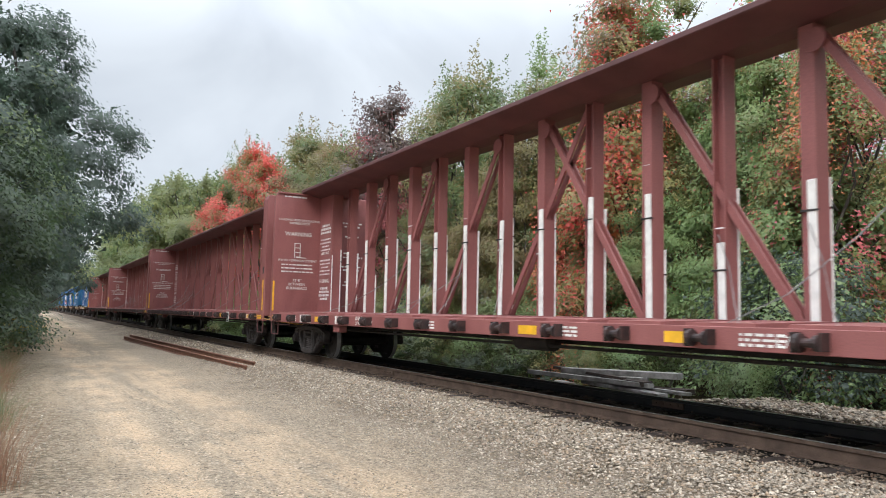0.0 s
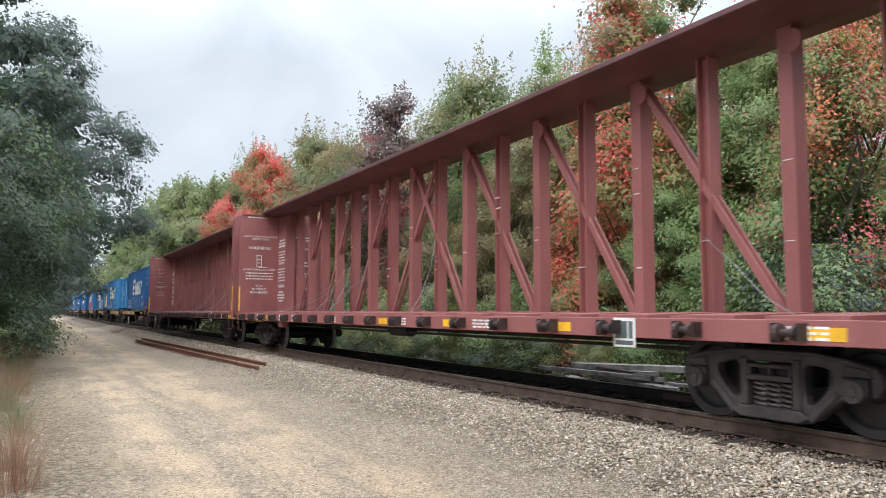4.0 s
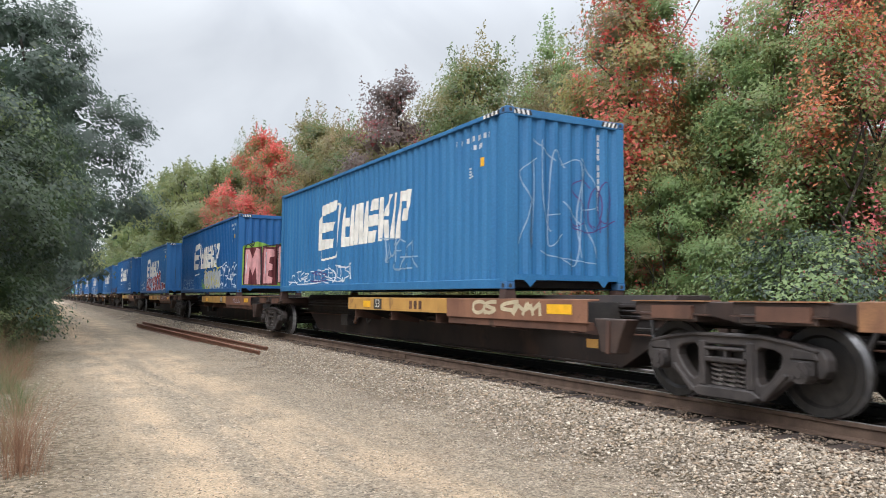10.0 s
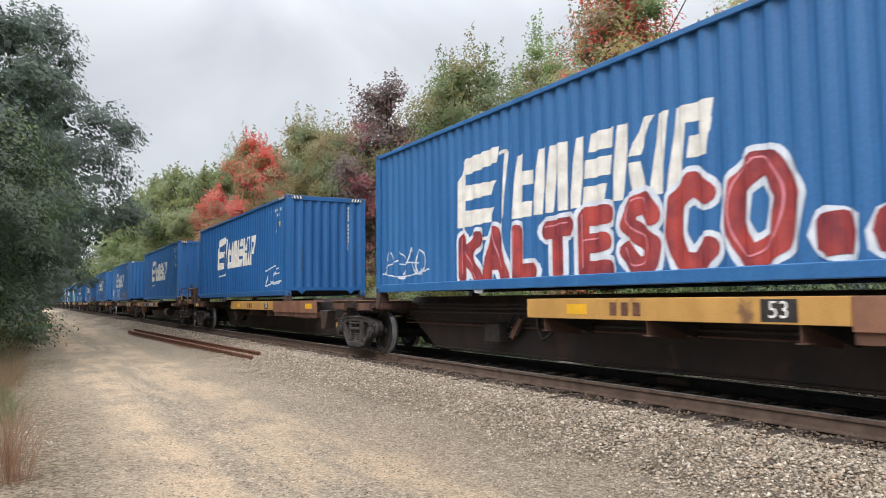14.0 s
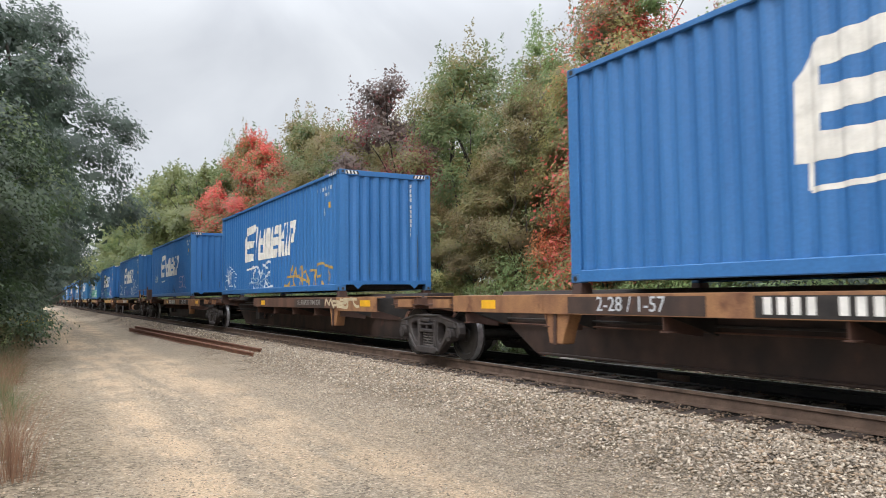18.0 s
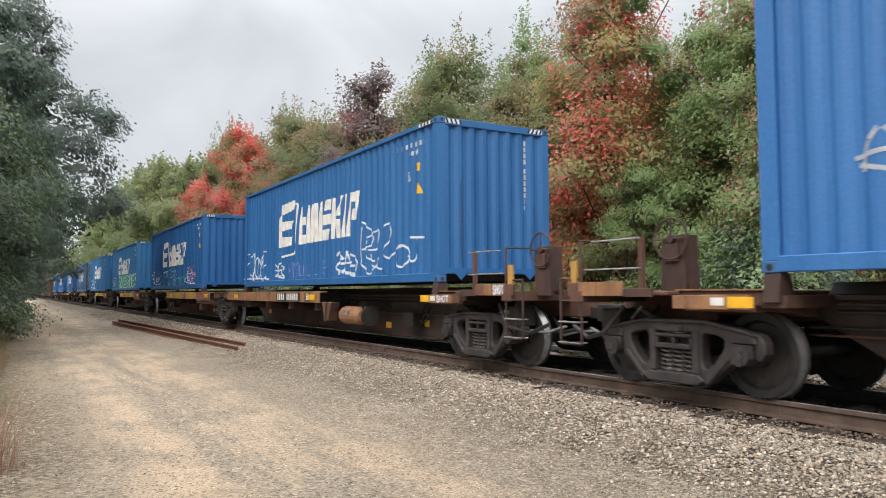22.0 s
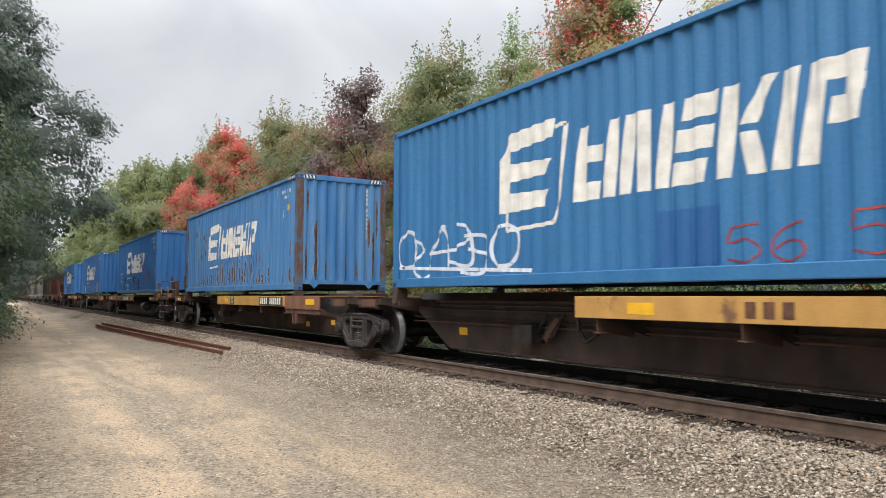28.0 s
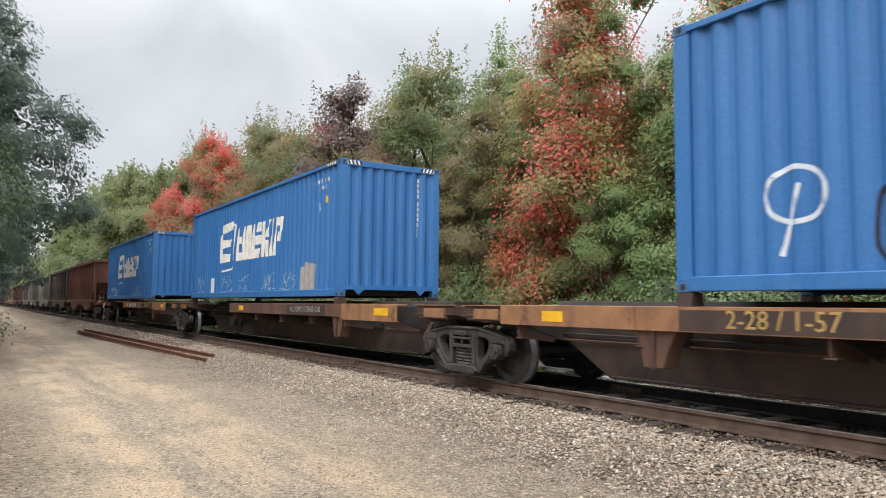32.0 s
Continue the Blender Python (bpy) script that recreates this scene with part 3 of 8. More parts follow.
def build_track():
    track = thing("track", "railway track of worn steel rails on dark ties in ballast", "railway track", kind="structure")
    for x in (-0.752, 0.752):
        rail = part("rail", Geo().prism([(x + a, b) for a, b in RAIL], "y", -60, 900), RAIL_SIDE if x < 0 else SHADED_RAIL, track, "brown rusted running rail" if x < 0 else "running rail blackened for the train's shade")
        part("running_band", Geo().box(x - 0.024, x + 0.024, -60, 900, 0.0005, 0.0025), RAIL_TOP, rail, "polished bright top of the rail")
        g = Geo()
        for i in range(6):  # joint bars, bolted
            y = 2.0 + i * 11.9 + (5.5 if x > 0 else 0)
            s = -1 if x < 0 else 1
            for q in (-1, 1):
                g.box(x + q * 0.014, x + q * 0.04, y, y + 0.6, -0.135, -0.05)
            for b in range(4):
                g.rod((x - 0.055, y + 0.09 + 0.14 * b, -0.09), (x + 0.055, y + 0.09 + 0.14 * b, -0.09), 0.016, n=6)
            part("joint_bar", g, RAIL_SIDE, rail, "bolted joint bar on the rail web")
            g = Geo()
    rnd = random.Random(4)
    tie = as_mesh("tie", Geo().box(-1.34, 1.34, -0.115, 0.115, -0.36, -0.172), TIE, 0.012)
    plate = as_mesh("tie_plate", Geo().box(-0.09, 0.09, -0.09, 0.09, -0.172, -0.158).rod((-0.055, 0.05, -0.16), (-0.055, 0.05, -0.135), 0.014, n=5).rod((0.055, -0.05, -0.16), (0.055, -0.05, -0.135), 0.014, n=5), RAIL_SIDE)
    for i in range(150):
        y = 1.5 + i * 0.53 + 0.03 * math.sin(i * 7.3)
        t = part("tie", tie, TIE, track)
        t.matrix_basis = pose(rnd.uniform(-0.09, 0.04), y, rnd.uniform(-0.006, 0.004), 0, 0, rnd.uniform(-1.2, 1.2))
        if i < 60:
            for x in (-0.752, 0.752):
                part("tie_plate", plate, RAIL_SIDE, t).matrix_basis = pose(x, 0, 0.001)
    g = Geo()
    for i in range(700):
        y = 1.5 + (150 + i) * 0.53
        g.box(-1.3, 1.3, y - 0.115, y + 0.115, -0.36, -0.17)
    tagged(part("far_ties", g, TIE, track), kind="stuff")


def heap_of_stones(name, pts, sizes, seed, material, label):
    """Broken stones, each a small faceted block, as one sheet of stuff."""
    r = np.random.RandomState(seed)
    base = np.array([(1, 0, 0), (-1, 0, 0), (0, 1, 0), (0, -1, 0), (0, 0, 1), (0, 0, -1)], float)
    tri = np.array([(0, 2, 4), (2, 1, 4), (1, 3, 4), (3, 0, 4), (2, 0, 5), (1, 2, 5), (3, 1, 5), (0, 3, 5)])
    n = len(pts)
    v = base[None] * r.uniform(0.65, 1.2, (n, 6, 1)) + r.uniform(-0.42, 0.42, (n, 6, 3))
    v *= np.stack([r.uniform(0.75, 1.4, n), r.uniform(0.65, 1.2, n), r.uniform(0.35, 0.75, n)], 1)[:, None]
    a = r.uniform(0, 6.28, n)
    c, s = np.cos(a)[:, None], np.sin(a)[:, None]
    t = r.uniform(-0.5, 0.5, n)
    ct, st = np.cos(t)[:, None], np.sin(t)[:, None]
    y2, z2 = v[:, :, 1] * ct - v[:, :, 2] * st, v[:, :, 1] * st + v[:, :, 2] * ct
    v = np.stack([v[:, :, 0] * c - y2 * s, v[:, :, 0] * s + y2 * c, z2], 2)
    v = v * np.asarray(sizes)[:, None, None] + np.asarray(pts)[:, None]
    f = tri[None] + (np.arange(n) * 6)[:, None, None]
    return tagged(new(name, big_mesh(name, v.reshape(-1, 3), f.reshape(-1, 3), material)), label, name.replace("_", " "), kind="stuff")


def build_stones():
    r = np.random.RandomState(11)

    def strew(n, x0, x1, y0, y1, s0, s1, sink, power=1.0, soft=0.0):
        u = r.uniform(0, 1, n)
        if soft:  # thins out towards the road
            u = np.where(r.uniform(0, 1, n) < soft, u ** 0.5, u)
        x = x0 + (x1 - x0) * u
        y = y0 + (y1 - y0) * r.uniform(0, 1, n) ** power
        s = s0 + (s1 - s0) * r.uniform(0, 1, n) ** 1.5
        if soft:
            s = s * (0.45 + 0.55 * np.clip(u * 1.7 + r.uniform(-0.25, 0.25, n), 0, 1))
        i = np.round((y - 1.5) / 0.53)
        gap = np.abs(y - (1.5 + i * 0.53 + 0.03 * np.sin(i * 7.3)))
        bare = (x > -1.36 + 0.1 * np.sin(i * 5.1)) & (x < -1.0 + 0.05 * np.sin(i * 3.3)) & (gap < 0.085 + 0.03 * np.sin(i * 2.7))
        bare |= (x > -0.7) & (x < 1.4) & (gap < 0.13)
        x, y, s, gap = x[~bare], y[~bare], s[~bare], gap[~bare]
        z = np.array([lie(a, b) for a, b in zip(x, y)])
        z = np.where((x > -1.45) & (x < 1.4) & (gap < 0.15), np.maximum(z, -0.176), z)   # some lie on the ties
        return np.stack([x, y, z + s * sink], 1), s
    a, sa = strew(44000, -3.5, -1.25, 2.5, 24, 0.015, 0.031, 0.18, 1.35, 0.75)
    c, sc = strew(5000, -2.7, -1.2, 24, 60, 0.025, 0.045, 0.3, 1.2, 0.4)
    b, sb = strew(5000, -3.3, -1.0, 2.5, -14, 0.022, 0.042, 0.3, 1.3, 0.6)
    e, se = strew(1500, 1.3, 2.6, 3, 26, 0.025, 0.05, 0.3, 1.2)
    f, sf = strew(4200, 1.4, 3.1, 2.5, 9.2, 0.02, 0.05, 0.2)   # pale shoulder beyond the track
    e, se = np.concatenate([e, f]), np.concatenate([se, sf])
    heap_of_stones("ballast", np.concatenate([a, b, c, e]), np.concatenate([sa, sb, sc, se]), 3, STONE, "grey and tan crushed stone ballast beside the rails")
    a, sa = strew(4200, -1.5, -0.86, 2.5, 26, 0.012, 0.03, 0.35, 1.3)
    heap_of_stones("rusty_ballast", a, sa, 8, RUSTY_STONE, "rust-dusted crushed stone along the rail foot")
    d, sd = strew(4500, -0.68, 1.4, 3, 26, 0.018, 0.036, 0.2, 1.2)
    heap_of_stones("shaded_ballast", d, sd, 9, SHADE_STONE, "crushed stone between the rails, darkened for the train's shade")
    p, sp = strew(16000, -7.8, -3.0, 4.0, 20, 0.004, 0.014, 0.2, 1.7)
    b, sb = strew(13000, -5.0, -2.4, 3, 22, 0.004, 0.015, 0.3, 1.3, 0.6)
    q, sq = strew(1800, -8.6, -7.0, 5, 20, 0.006, 0.024, 0.3, 1.3)
    heap_of_stones("loose_gravel", np.concatenate([p, b, q]), np.concatenate([sp, sb, sq]), 5, ROAD_STONE, "small loose stones strewn on the dirt road")


def build_old_rails():
    a, b = Vector((-2.42, 19.3, -0.455)), Vector((-3.1, 40.6, -0.495))
    d = (b - a).normalized()
    n = Vector((d.y, -d.x, 0))
    for off, cut, tilt in ((0.0, 0.0, 0), (0.3, 0.3, 0)):
        ob = tagged(new("scrap_rail", as_mesh("scrap_rail", Geo().prism([(p, q * 1.1 + 0.17) for p, q in RAIL], "y", cut, (b - a).length + cut * 0.5), OLD_RAIL, 0.004)),
                    "orange-rusted old steel rail lying loose beside the road", "steel rail", "old rails by the track")
        o = a + n * off + Vector((0, 0, 0.25 * off))
        ob.matrix_basis = Matrix.Translation(o) @ Matrix.Rotation(math.atan2(-d.x, d.y), 4, "Z") @ Matrix.Rotation(radians(tilt), 4, "Y")


def build_plank_pile():
    rnd = random.Random(8)
    pile = thing("plank_pile", "heap of grey weathered planks and old ties beside the track", "wood pile")
    for i in range(22):
        ln = rnd.uniform(1.7, 3.2)
        p = part("plank", Geo().box(-0.11, 0.11, -ln / 2, ln / 2, 0, rnd.uniform(0.03, 0.12)), GREY_WOOD if i % 4 else TIE, pile, bevel=0.006)
        lev = i // 4
        p.matrix_basis = pose(2.3 + rnd.uniform(-0.25, 0.4), 11.0 + rnd.uniform(-1.0, 1.0) * (1 - 0.1 * lev), -0.52 + 0.105 * lev + rnd.uniform(0, 0.03), rnd.uniform(-2.5, 2.5), rnd.uniform(-5, 5), rnd.uniform(-14, 14))


# ---- the train: wheels and trucks ----
def mirrored(ob, sx, sy, sz, dx=0, dy=0, dz=0):
    ob.matrix_basis = Matrix.Translation((dx, dy, dz)) @ Matrix.Diagonal((sx, sy, sz, 1))
    return ob


WHEEL_R = 0.45
_wheel = [(-0.068, 0.06), (-0.068, 0.11), (-0.03, 0.13), (-0.02, 0.33), (-0.062, 0.36), (-0.062, 0.44), (-0.05, WHEEL_R), (0.045, WHEEL_R + 0.008), (0.058, WHEEL_R + 0.028), (0.075, WHEEL_R + 0.02), (0.078, 0.36), (0.03, 0.33), (0.02, 0.13), (0.07, 0.11), (0.07, 0.06)]


def wheel_meshes():
    g = Geo()
    for s in (-1, 1):
        w = Geo().lathe(_wheel, 36)
        if s > 0:
            w.moved(Matrix.Diagonal((-1, 1, 1, 1)))
        w.moved(Matrix.Translation((s * 0.76, 0, 0)))
        g.add(w.v, w.f)
    g.rod((-1.0, 0, 0), (1.0, 0, 0), 0.085, n=12)
    wheels = as_mesh("wheelset", g, WHEEL)
    t, c = Geo(), Geo()
    t.lathe([(-0.82, WHEEL_R + 0.0015), (-0.72, WHEEL_R + 0.0095)], 36)
    t.f = t.f[:-2]
    tread = as_mesh("tread", t, TREAD)
    for s in (-1,):
        c.rod((s * 1.0, 0, 0), (s * 1.16, 0, 0), 0.115, 0.105, 14)
        c.rod((s * 1.155, 0, 0), (s * 1.175, 0, 0), 0.05, n=8)
        for i in range(3):
            w = 2.1 * i
            c.rod((s * 1.15, 0.075 * math.cos(w), 0.075 * math.sin(w)), (s * 1.175, 0.075 * math.cos(w), 0.075 * math.sin(w)), 0.018, n=6)
    caps = as_mesh("axle_cap", c, CAST)
    return wheels, tread, caps


def holed_plate(g, outline, holes, x0, x1):
    """A plate in the y-z plane with openings cut through it."""
    bm = bmesh.new()
    loops = []
    for ring in [outline] + holes:
        vs = [bm.verts.new((0, y, z)) for y, z in ring]
        loops.append(vs)
        for p, q in zip(vs, vs[1:] + vs[:1]):
            bm.edges.new((p, q))
    bmesh.ops.triangle_fill(bm, use_beauty=True, edges=bm.edges[:])
    bm.verts.index_update()
    co = [(v.co.y, v.co.z) for v in bm.verts]
    n = len(co)
    fs = [tuple(v.index for v in f.verts) for f in bm.faces]
    fs += [tuple(i + n for i in f[::-1]) for f in fs]
    for ring in loops:
        ids = [v.index for v in ring]
        fs += [(p, q, q + n, p + n) for p, q in zip(ids, ids[1:] + ids[:1])]
    bm.free()
    return g.add([(x0, y, z) for y, z in co] + [(x1, y, z) for y, z in co], fs)


def rounded(pts, k=0.3):
    """Corners of a closed outline cut back to short chamfers."""
    out = []
    for i, p in enumerate(pts):
        for q in (pts[i - 1], pts[(i + 1) % len(pts)]):
            d = math.hypot(q[0] - p[0], q[1] - p[1])
            f = min(k, 0.05 / d)
            out.append((p[0] + (q[0] - p[0]) * f, p[1] + (q[1] - p[1]) * f))
    return out


def side_frame_mesh(heavy):
    """A cast side frame: arched top member, raking legs, spring seat; open windows and a spring bay between them."""
    g = Geo()
    x0, x1 = -0.075, 0.075
    top = 0.80 if heavy else 0.785
    half = [(0.0, 0.085), (0.34, 0.085), (0.47, 0.13), (0.72, 0.335), (0.78, 0.36), (0.78, 0.56), (1.02, 0.56), (1.03, 0.40), (1.08, 0.40), (1.13, 0.48), (1.13, 0.59), (1.07, 0.675), (0.80, 0.735), (0.45, top)]
    outline = half + [(-y, z) for y, z in half[:0:-1]]
    win = rounded([(0.37, 0.665), (0.62, 0.635), (0.68, 0.56), (0.60, 0.42), (0.44, 0.26), (0.375, 0.30)])
    bay = [(-0.275, 0.215), (0.275, 0.215), (0.275, 0.66), (-0.275, 0.66)]
    holed_plate(g, outline, [win, [(-y, z) for y, z in win[::-1]], bay], x0, x1)
    for s in (-1, 1):
        # column guides, leg ribs, bearing adapter and pedestal lip
        g.box(x0 - 0.03, x1 + 0.01, *sorted((s * 0.262, s * 0.345)), 0.21, 0.70)
        g.prism([(s * 0.74, 0.40), (s * 0.69, 0.43), (s * 0.40, 0.15), (s * 0.45, 0.10)], "x", x0 - 0.028, x0 + 0.02)
        g.box(x0 - 0.045, x1 + 0.02, *sorted((s * 0.79, s * 1.01)), 0.42, 0.565)
        g.prism([(s * 0.76, 0.57), (s * 1.05, 0.57), (s * 1.02, 0.655), (s * 0.80, 0.68)], "x", x0 - 0.03, x0 + 0.02)
    g.prism([(-1.06, 0.675), (-0.80, 0.735), (-0.45, top), (0.45, top), (0.80, 0.735), (1.06, 0.675), (1.04, 0.635), (0.79, 0.695), (0.44, top - 0.042), (-0.44, top - 0.042), (-0.79, 0.695), (-1.04, 0.635)], "x", x0 - 0.03, x0 + 0.02)
    g.prism([(-0.44, 0.15), (-0.34, 0.09), (0.34, 0.09), (0.44, 0.15), (0.34, 0.21), (-0.34, 0.21)], "x", x0 - 0.05, x1 + 0.02)
    # bolster end above the springs, with its pockets
    g.box(x0 - 0.04, x1 - 0.01, -0.255, 0.255, 0.47, 0.53)
    g.box(x0 - 0.045, x1, -0.255, 0.255, 0.60, 0.64)
    for y in (-0.24, 0.0, 0.24):
        g.box(x0 - 0.03, x1, y - 0.022, y + 0.022, 0.52, 0.61)
    if heavy:
        g.box(x0 - 0.05, x0, -0.12, 0.12, 0.66, 0.735)
    return as_mesh("side_frame", g, CAST, 0.014)


def spring_mesh():
    g = Geo()
    for y in (-0.165, 0.0, 0.165):
        for k in range(5):
            n = 12
            z = 0.24 + k * 0.05
            pts = [(0.0 + 0.075 * math.cos(2 * math.pi * i / n), y + 0.075 * math.sin(2 * math.pi * i / n), z + 0.012 * math.sin(2 * math.pi * i / n)) for i in range(n)]
            for i in range(n):
                g.rod(pts[i], pts[(i + 1) % n], 0.016, n=4)
    return as_mesh("spring", g, SPRING)


WHEELS, TREADS, CAPS = wheel_meshes()
FRAMES = [side_frame_mesh(False), side_frame_mesh(True)]
SPRINGS = spring_mesh()
BOLSTER = as_mesh("truck", Geo().box(-1.0, 1.0, -0.2, 0.2, 0.46, 0.62).prism([(-0.5, 0.62), (0.5, 0.62), (0.35, 0.74), (-0.35, 0.74)], "y", -0.25, 0.25).box(-0.85, 0.85, -0.52, -0.44, 0.3, 0.42).box(-0.85, 0.85, 0.44, 0.52, 0.3, 0.42), DARK_STEEL, 0.01)
ROLLING = []  # wheelsets that turn, with a first angle


def truck(parent, y, base=1.79, style=0, turning=True, far=False):
    tr = part("truck", BOLSTER, DARK_STEEL, parent, "grimy cast-steel truck with coil springs")
    tr.matrix_basis = pose(0, y, 0)
    st = base / 1.79
    for s in (-1, 1):
        part("side_frame", FRAMES[style], CAST, tr).matrix_basis = Matrix.Translation((s * 1.0, 0, 0)) @ Matrix.Diagonal((s * -1.0 if s > 0 else 1.0, st, 1, 1))
        if far:
            continue
        part("spring_nest", SPRINGS, SPRING, tr).matrix_basis = pose(s * 0.98, 0, 0)
    for s in (-1, 1):
        w = part("wheelset", WHEELS, WHEEL, tr, "dark steel wheels on an axle")
        w.matrix_basis = pose(0, s * base / 2, WHEEL_R)
        ROLLING.append((w, s * base / 2, turning, len(ROLLING) * 37 % 90))
        for nm, me, mt in (("wheel_tread", TREADS, TREAD), ("axle_cap", CAPS, CAST)):
            for q in (1, -1):
                mirrored(part(nm, me, mt, w), q, 1, 1)
    return tr


def coupler(parent, y, s, z=0.78):
    """A knuckle coupler that reaches from y in the direction s."""
    g = Geo().box(-0.09, 0.09, min(y, y + s * 0.45), max(y, y + s * 0.45), z - 0.09, z + 0.09)
    g.prism([(-0.17, y + s * 0.42), (0.1, y + s * 0.42), (0.16, y + s * 0.56), (0.05, y + s * 0.72), (-0.1, y + s * 0.62), (-0.17, y + s * 0.7)], "z", z - 0.13, z + 0.13)
    part("coupler", g, DARK_STEEL, parent, "dark steel knuckle coupler", 0.015)
    h = Geo().pipe([(0.25, y, z - 0.1), (0.28, y + s * 0.3, z - 0.3), (0.2, y + s * 0.6, z - 0.42)], 0.025)
    part("air_hose", h, BLACK, parent, "black rubber air hose")


# ---- centre-beam flat cars ----
def grip(g, x, y0, y1, z, out=-0.07, r=0.011):
    return g.pipe([(x, y0, z), (x + out, y0, z), (x + out, y1, z), (x, y1, z)], r, 5)


def bars(parent, items, material, frame_of, name="lettering", jag=None):
    """Lines too small to read: thin strips (across, up, width, height) on a plane."""
    g = Geo()
    for a, b, w, h in items:
        m = frame_of(a, b)
        q = [m @ Vector((sx * w / 2, sy * h / 2, dz)) for dz in (0, 0.002) for sx, sy in ((-1, -1), (1, -1), (1, 1), (-1, 1))]
        g.add(q, [(3, 2, 1, 0), (4, 5, 6, 7), (0, 1, 5, 4), (1, 2, 6, 5), (2, 3, 7, 6), (3, 0, 4, 7)])
    return tagged(part(name, g, material, parent), kind="stuff")


def word_bars(rnd, cx, cz, width, h):
    """One line of unreadable words as strips."""
    out, a = [], -width / 2
    while a < width / 2 - 0.02:
        w = min(rnd.uniform(0.05, 0.16), width / 2 - a)
        out.append((cx + a + w / 2, cz, w, h * rnd.uniform(0.75, 1.0)))
        a += w + 0.03
    return out


HW = 1.5    # half width of a centre-beam car
DECK = 1.10


RISER = as_mesh("riser", Geo().prism([(0.2, 1.085), (HW - 0.03, 1.085), (HW - 0.03, 1.125), (0.2, 1.16)], "y", -0.42, 0.42), OXIDE)
BEARER = as_mesh("cross_bearer", Geo().prism([(-HW + 0.1, 0.90), (-0.28, 0.77), (0.28, 0.77), (HW - 0.1, 0.90), (HW - 0.1, 1.045), (-HW + 0.1, 1.045)], "y", -0.06, 0.06), DARK_STEEL)


def centre_beam_car(k, length, strips, worn):
    rnd = random.Random(30 + k)
    label = ["oxide-red centre-beam flat car with white strips on its posts", "empty oxide-red centre-beam flat car with bulkheads", "empty oxide-red centre-beam flat car with bulkheads", "scratched oxide-red centre-beam flat car with bulkheads"][k]
    car = thing("centre_beam_flat_car", label, "rail car", "centre-beam flat cars")
    L = length
    # side sills, deck, centre sill
    for s in (-1, 1):
        g = Geo().prism([(s * HW, 0.86), (s * HW, 1.09), (s * (HW - 0.09), 1.09), (s * (HW - 0.09), 1.06), (s * (HW - 0.03), 1.05), (s * (HW - 0.03), 0.90), (s * (HW - 0.10), 0.89), (s * (HW - 0.10), 0.86)], "y", 0.0, L)
        part("side_sill", g, OXIDE, car, "oxide-red side sill", 0.006)
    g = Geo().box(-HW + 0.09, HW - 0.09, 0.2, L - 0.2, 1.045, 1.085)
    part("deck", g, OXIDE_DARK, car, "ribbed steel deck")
    for i in range(int(L / 1.19)):
        for s in (-1, 1):
            mirrored(part("riser", RISER, OXIDE, car), s, 1, 1, 0, 0.8 + i * 1.19)
    g = Geo().prism([(3.2, 0.70), (4.6, 0.74), (L - 4.6, 0.74), (L - 3.2, 0.70), (L - 0.2, 0.66), (L - 0.2, 1.045), (0.2, 1.045), (0.2, 0.66)], "x", -0.28, 0.28)
    part("centre_sill", g, DARK_STEEL, car, "dark centre sill", 0.01)
    for i in range(9):
        mirrored(part("cross_bearer", BEARER, DARK_STEEL, car), 1, 1, 1, 0, 2.4 + i * (L - 4.8) / 8)
    g = Geo().lathe([(L * 0.5 - 0.1, 0.0), (L * 0.5 - 0.05, 0.15), (L * 0.5 + 0.8, 0.15), (L * 0.5 + 0.85, 0.0)], 14, "y").moved(Matrix.Translation((-0.62, 0, 0.78)))
    g.pipe([(-0.7, 3, 0.72), (-0.7, L - 3, 0.72)], 0.025)
    part("air_reservoir", g, DARK_STEEL, car)
    # end bulkheads
    top = 4.56
    for y0, y1, end in ((0.0, 0.45, -1), (L - 0.16, L, 1)):
        if end < 0:
            bh = part("bulkhead", Geo().box(-HW + 0.34, HW - 0.34, y1 - 0.03, y1, 1.05, top - 0.05), OXIDE, car, "tall oxide-red end bulkhead")
            for s in (-1, 1):
                part("corner_post", Geo().prism([(s * HW, 1.0), (s * HW, top - 0.12), (s * (HW - 0.05), top), (s * (HW - 0.30), top), (s * (HW - 0.34), top - 0.3), (s * (HW - 0.34), 1.0)], "y", y0, y1), OXIDE, bh, "boxed corner post", 0.012)
            part("top_rail", Geo().box(-HW + 0.2, HW - 0.2, y0 + 0.003, y1 - 0.003, top - 0.14, top - 0.02), OXIDE, bh)
            for z in (1.55, 2.25, 2.95, 3.65):
                part("stiffener", Geo().box(-HW + 0.34, HW - 0.34, y1 - 0.22, y1 - 0.03, z, z + 0.06), OXIDE, bh)
            part("stiffener", Geo().box(-0.25, -0.15, y0 + 0.05, y1 - 0.01, 1.0, top - 0.15), OXIDE, bh)
        else:
            bh = part("bulkhead", Geo().prism([(-HW, 1.0), (HW, 1.0), (HW, top - 0.12), (HW - 0.08, top), (-HW + 0.08, top), (-HW, top - 0.12)], "y", y0, y0 + 0.05), OXIDE, car, "tall oxide-red end bulkhead", 0.012)
            for z in (1.1, 2.0, 2.9, 3.8, 4.3):
                part("stiffener", Geo().box(-HW + 0.1, HW - 0.1, y0 + 0.05, y1, z, z + 0.08), OXIDE, bh)
            for s in (-1, 1):
                part("corner_post", Geo().box(min(s * HW, s * (HW - 0.1)), max(s * HW, s * (HW - 0.1)), y0 + 0.05, y1, 1.0, top - 0.14), OXIDE, bh)
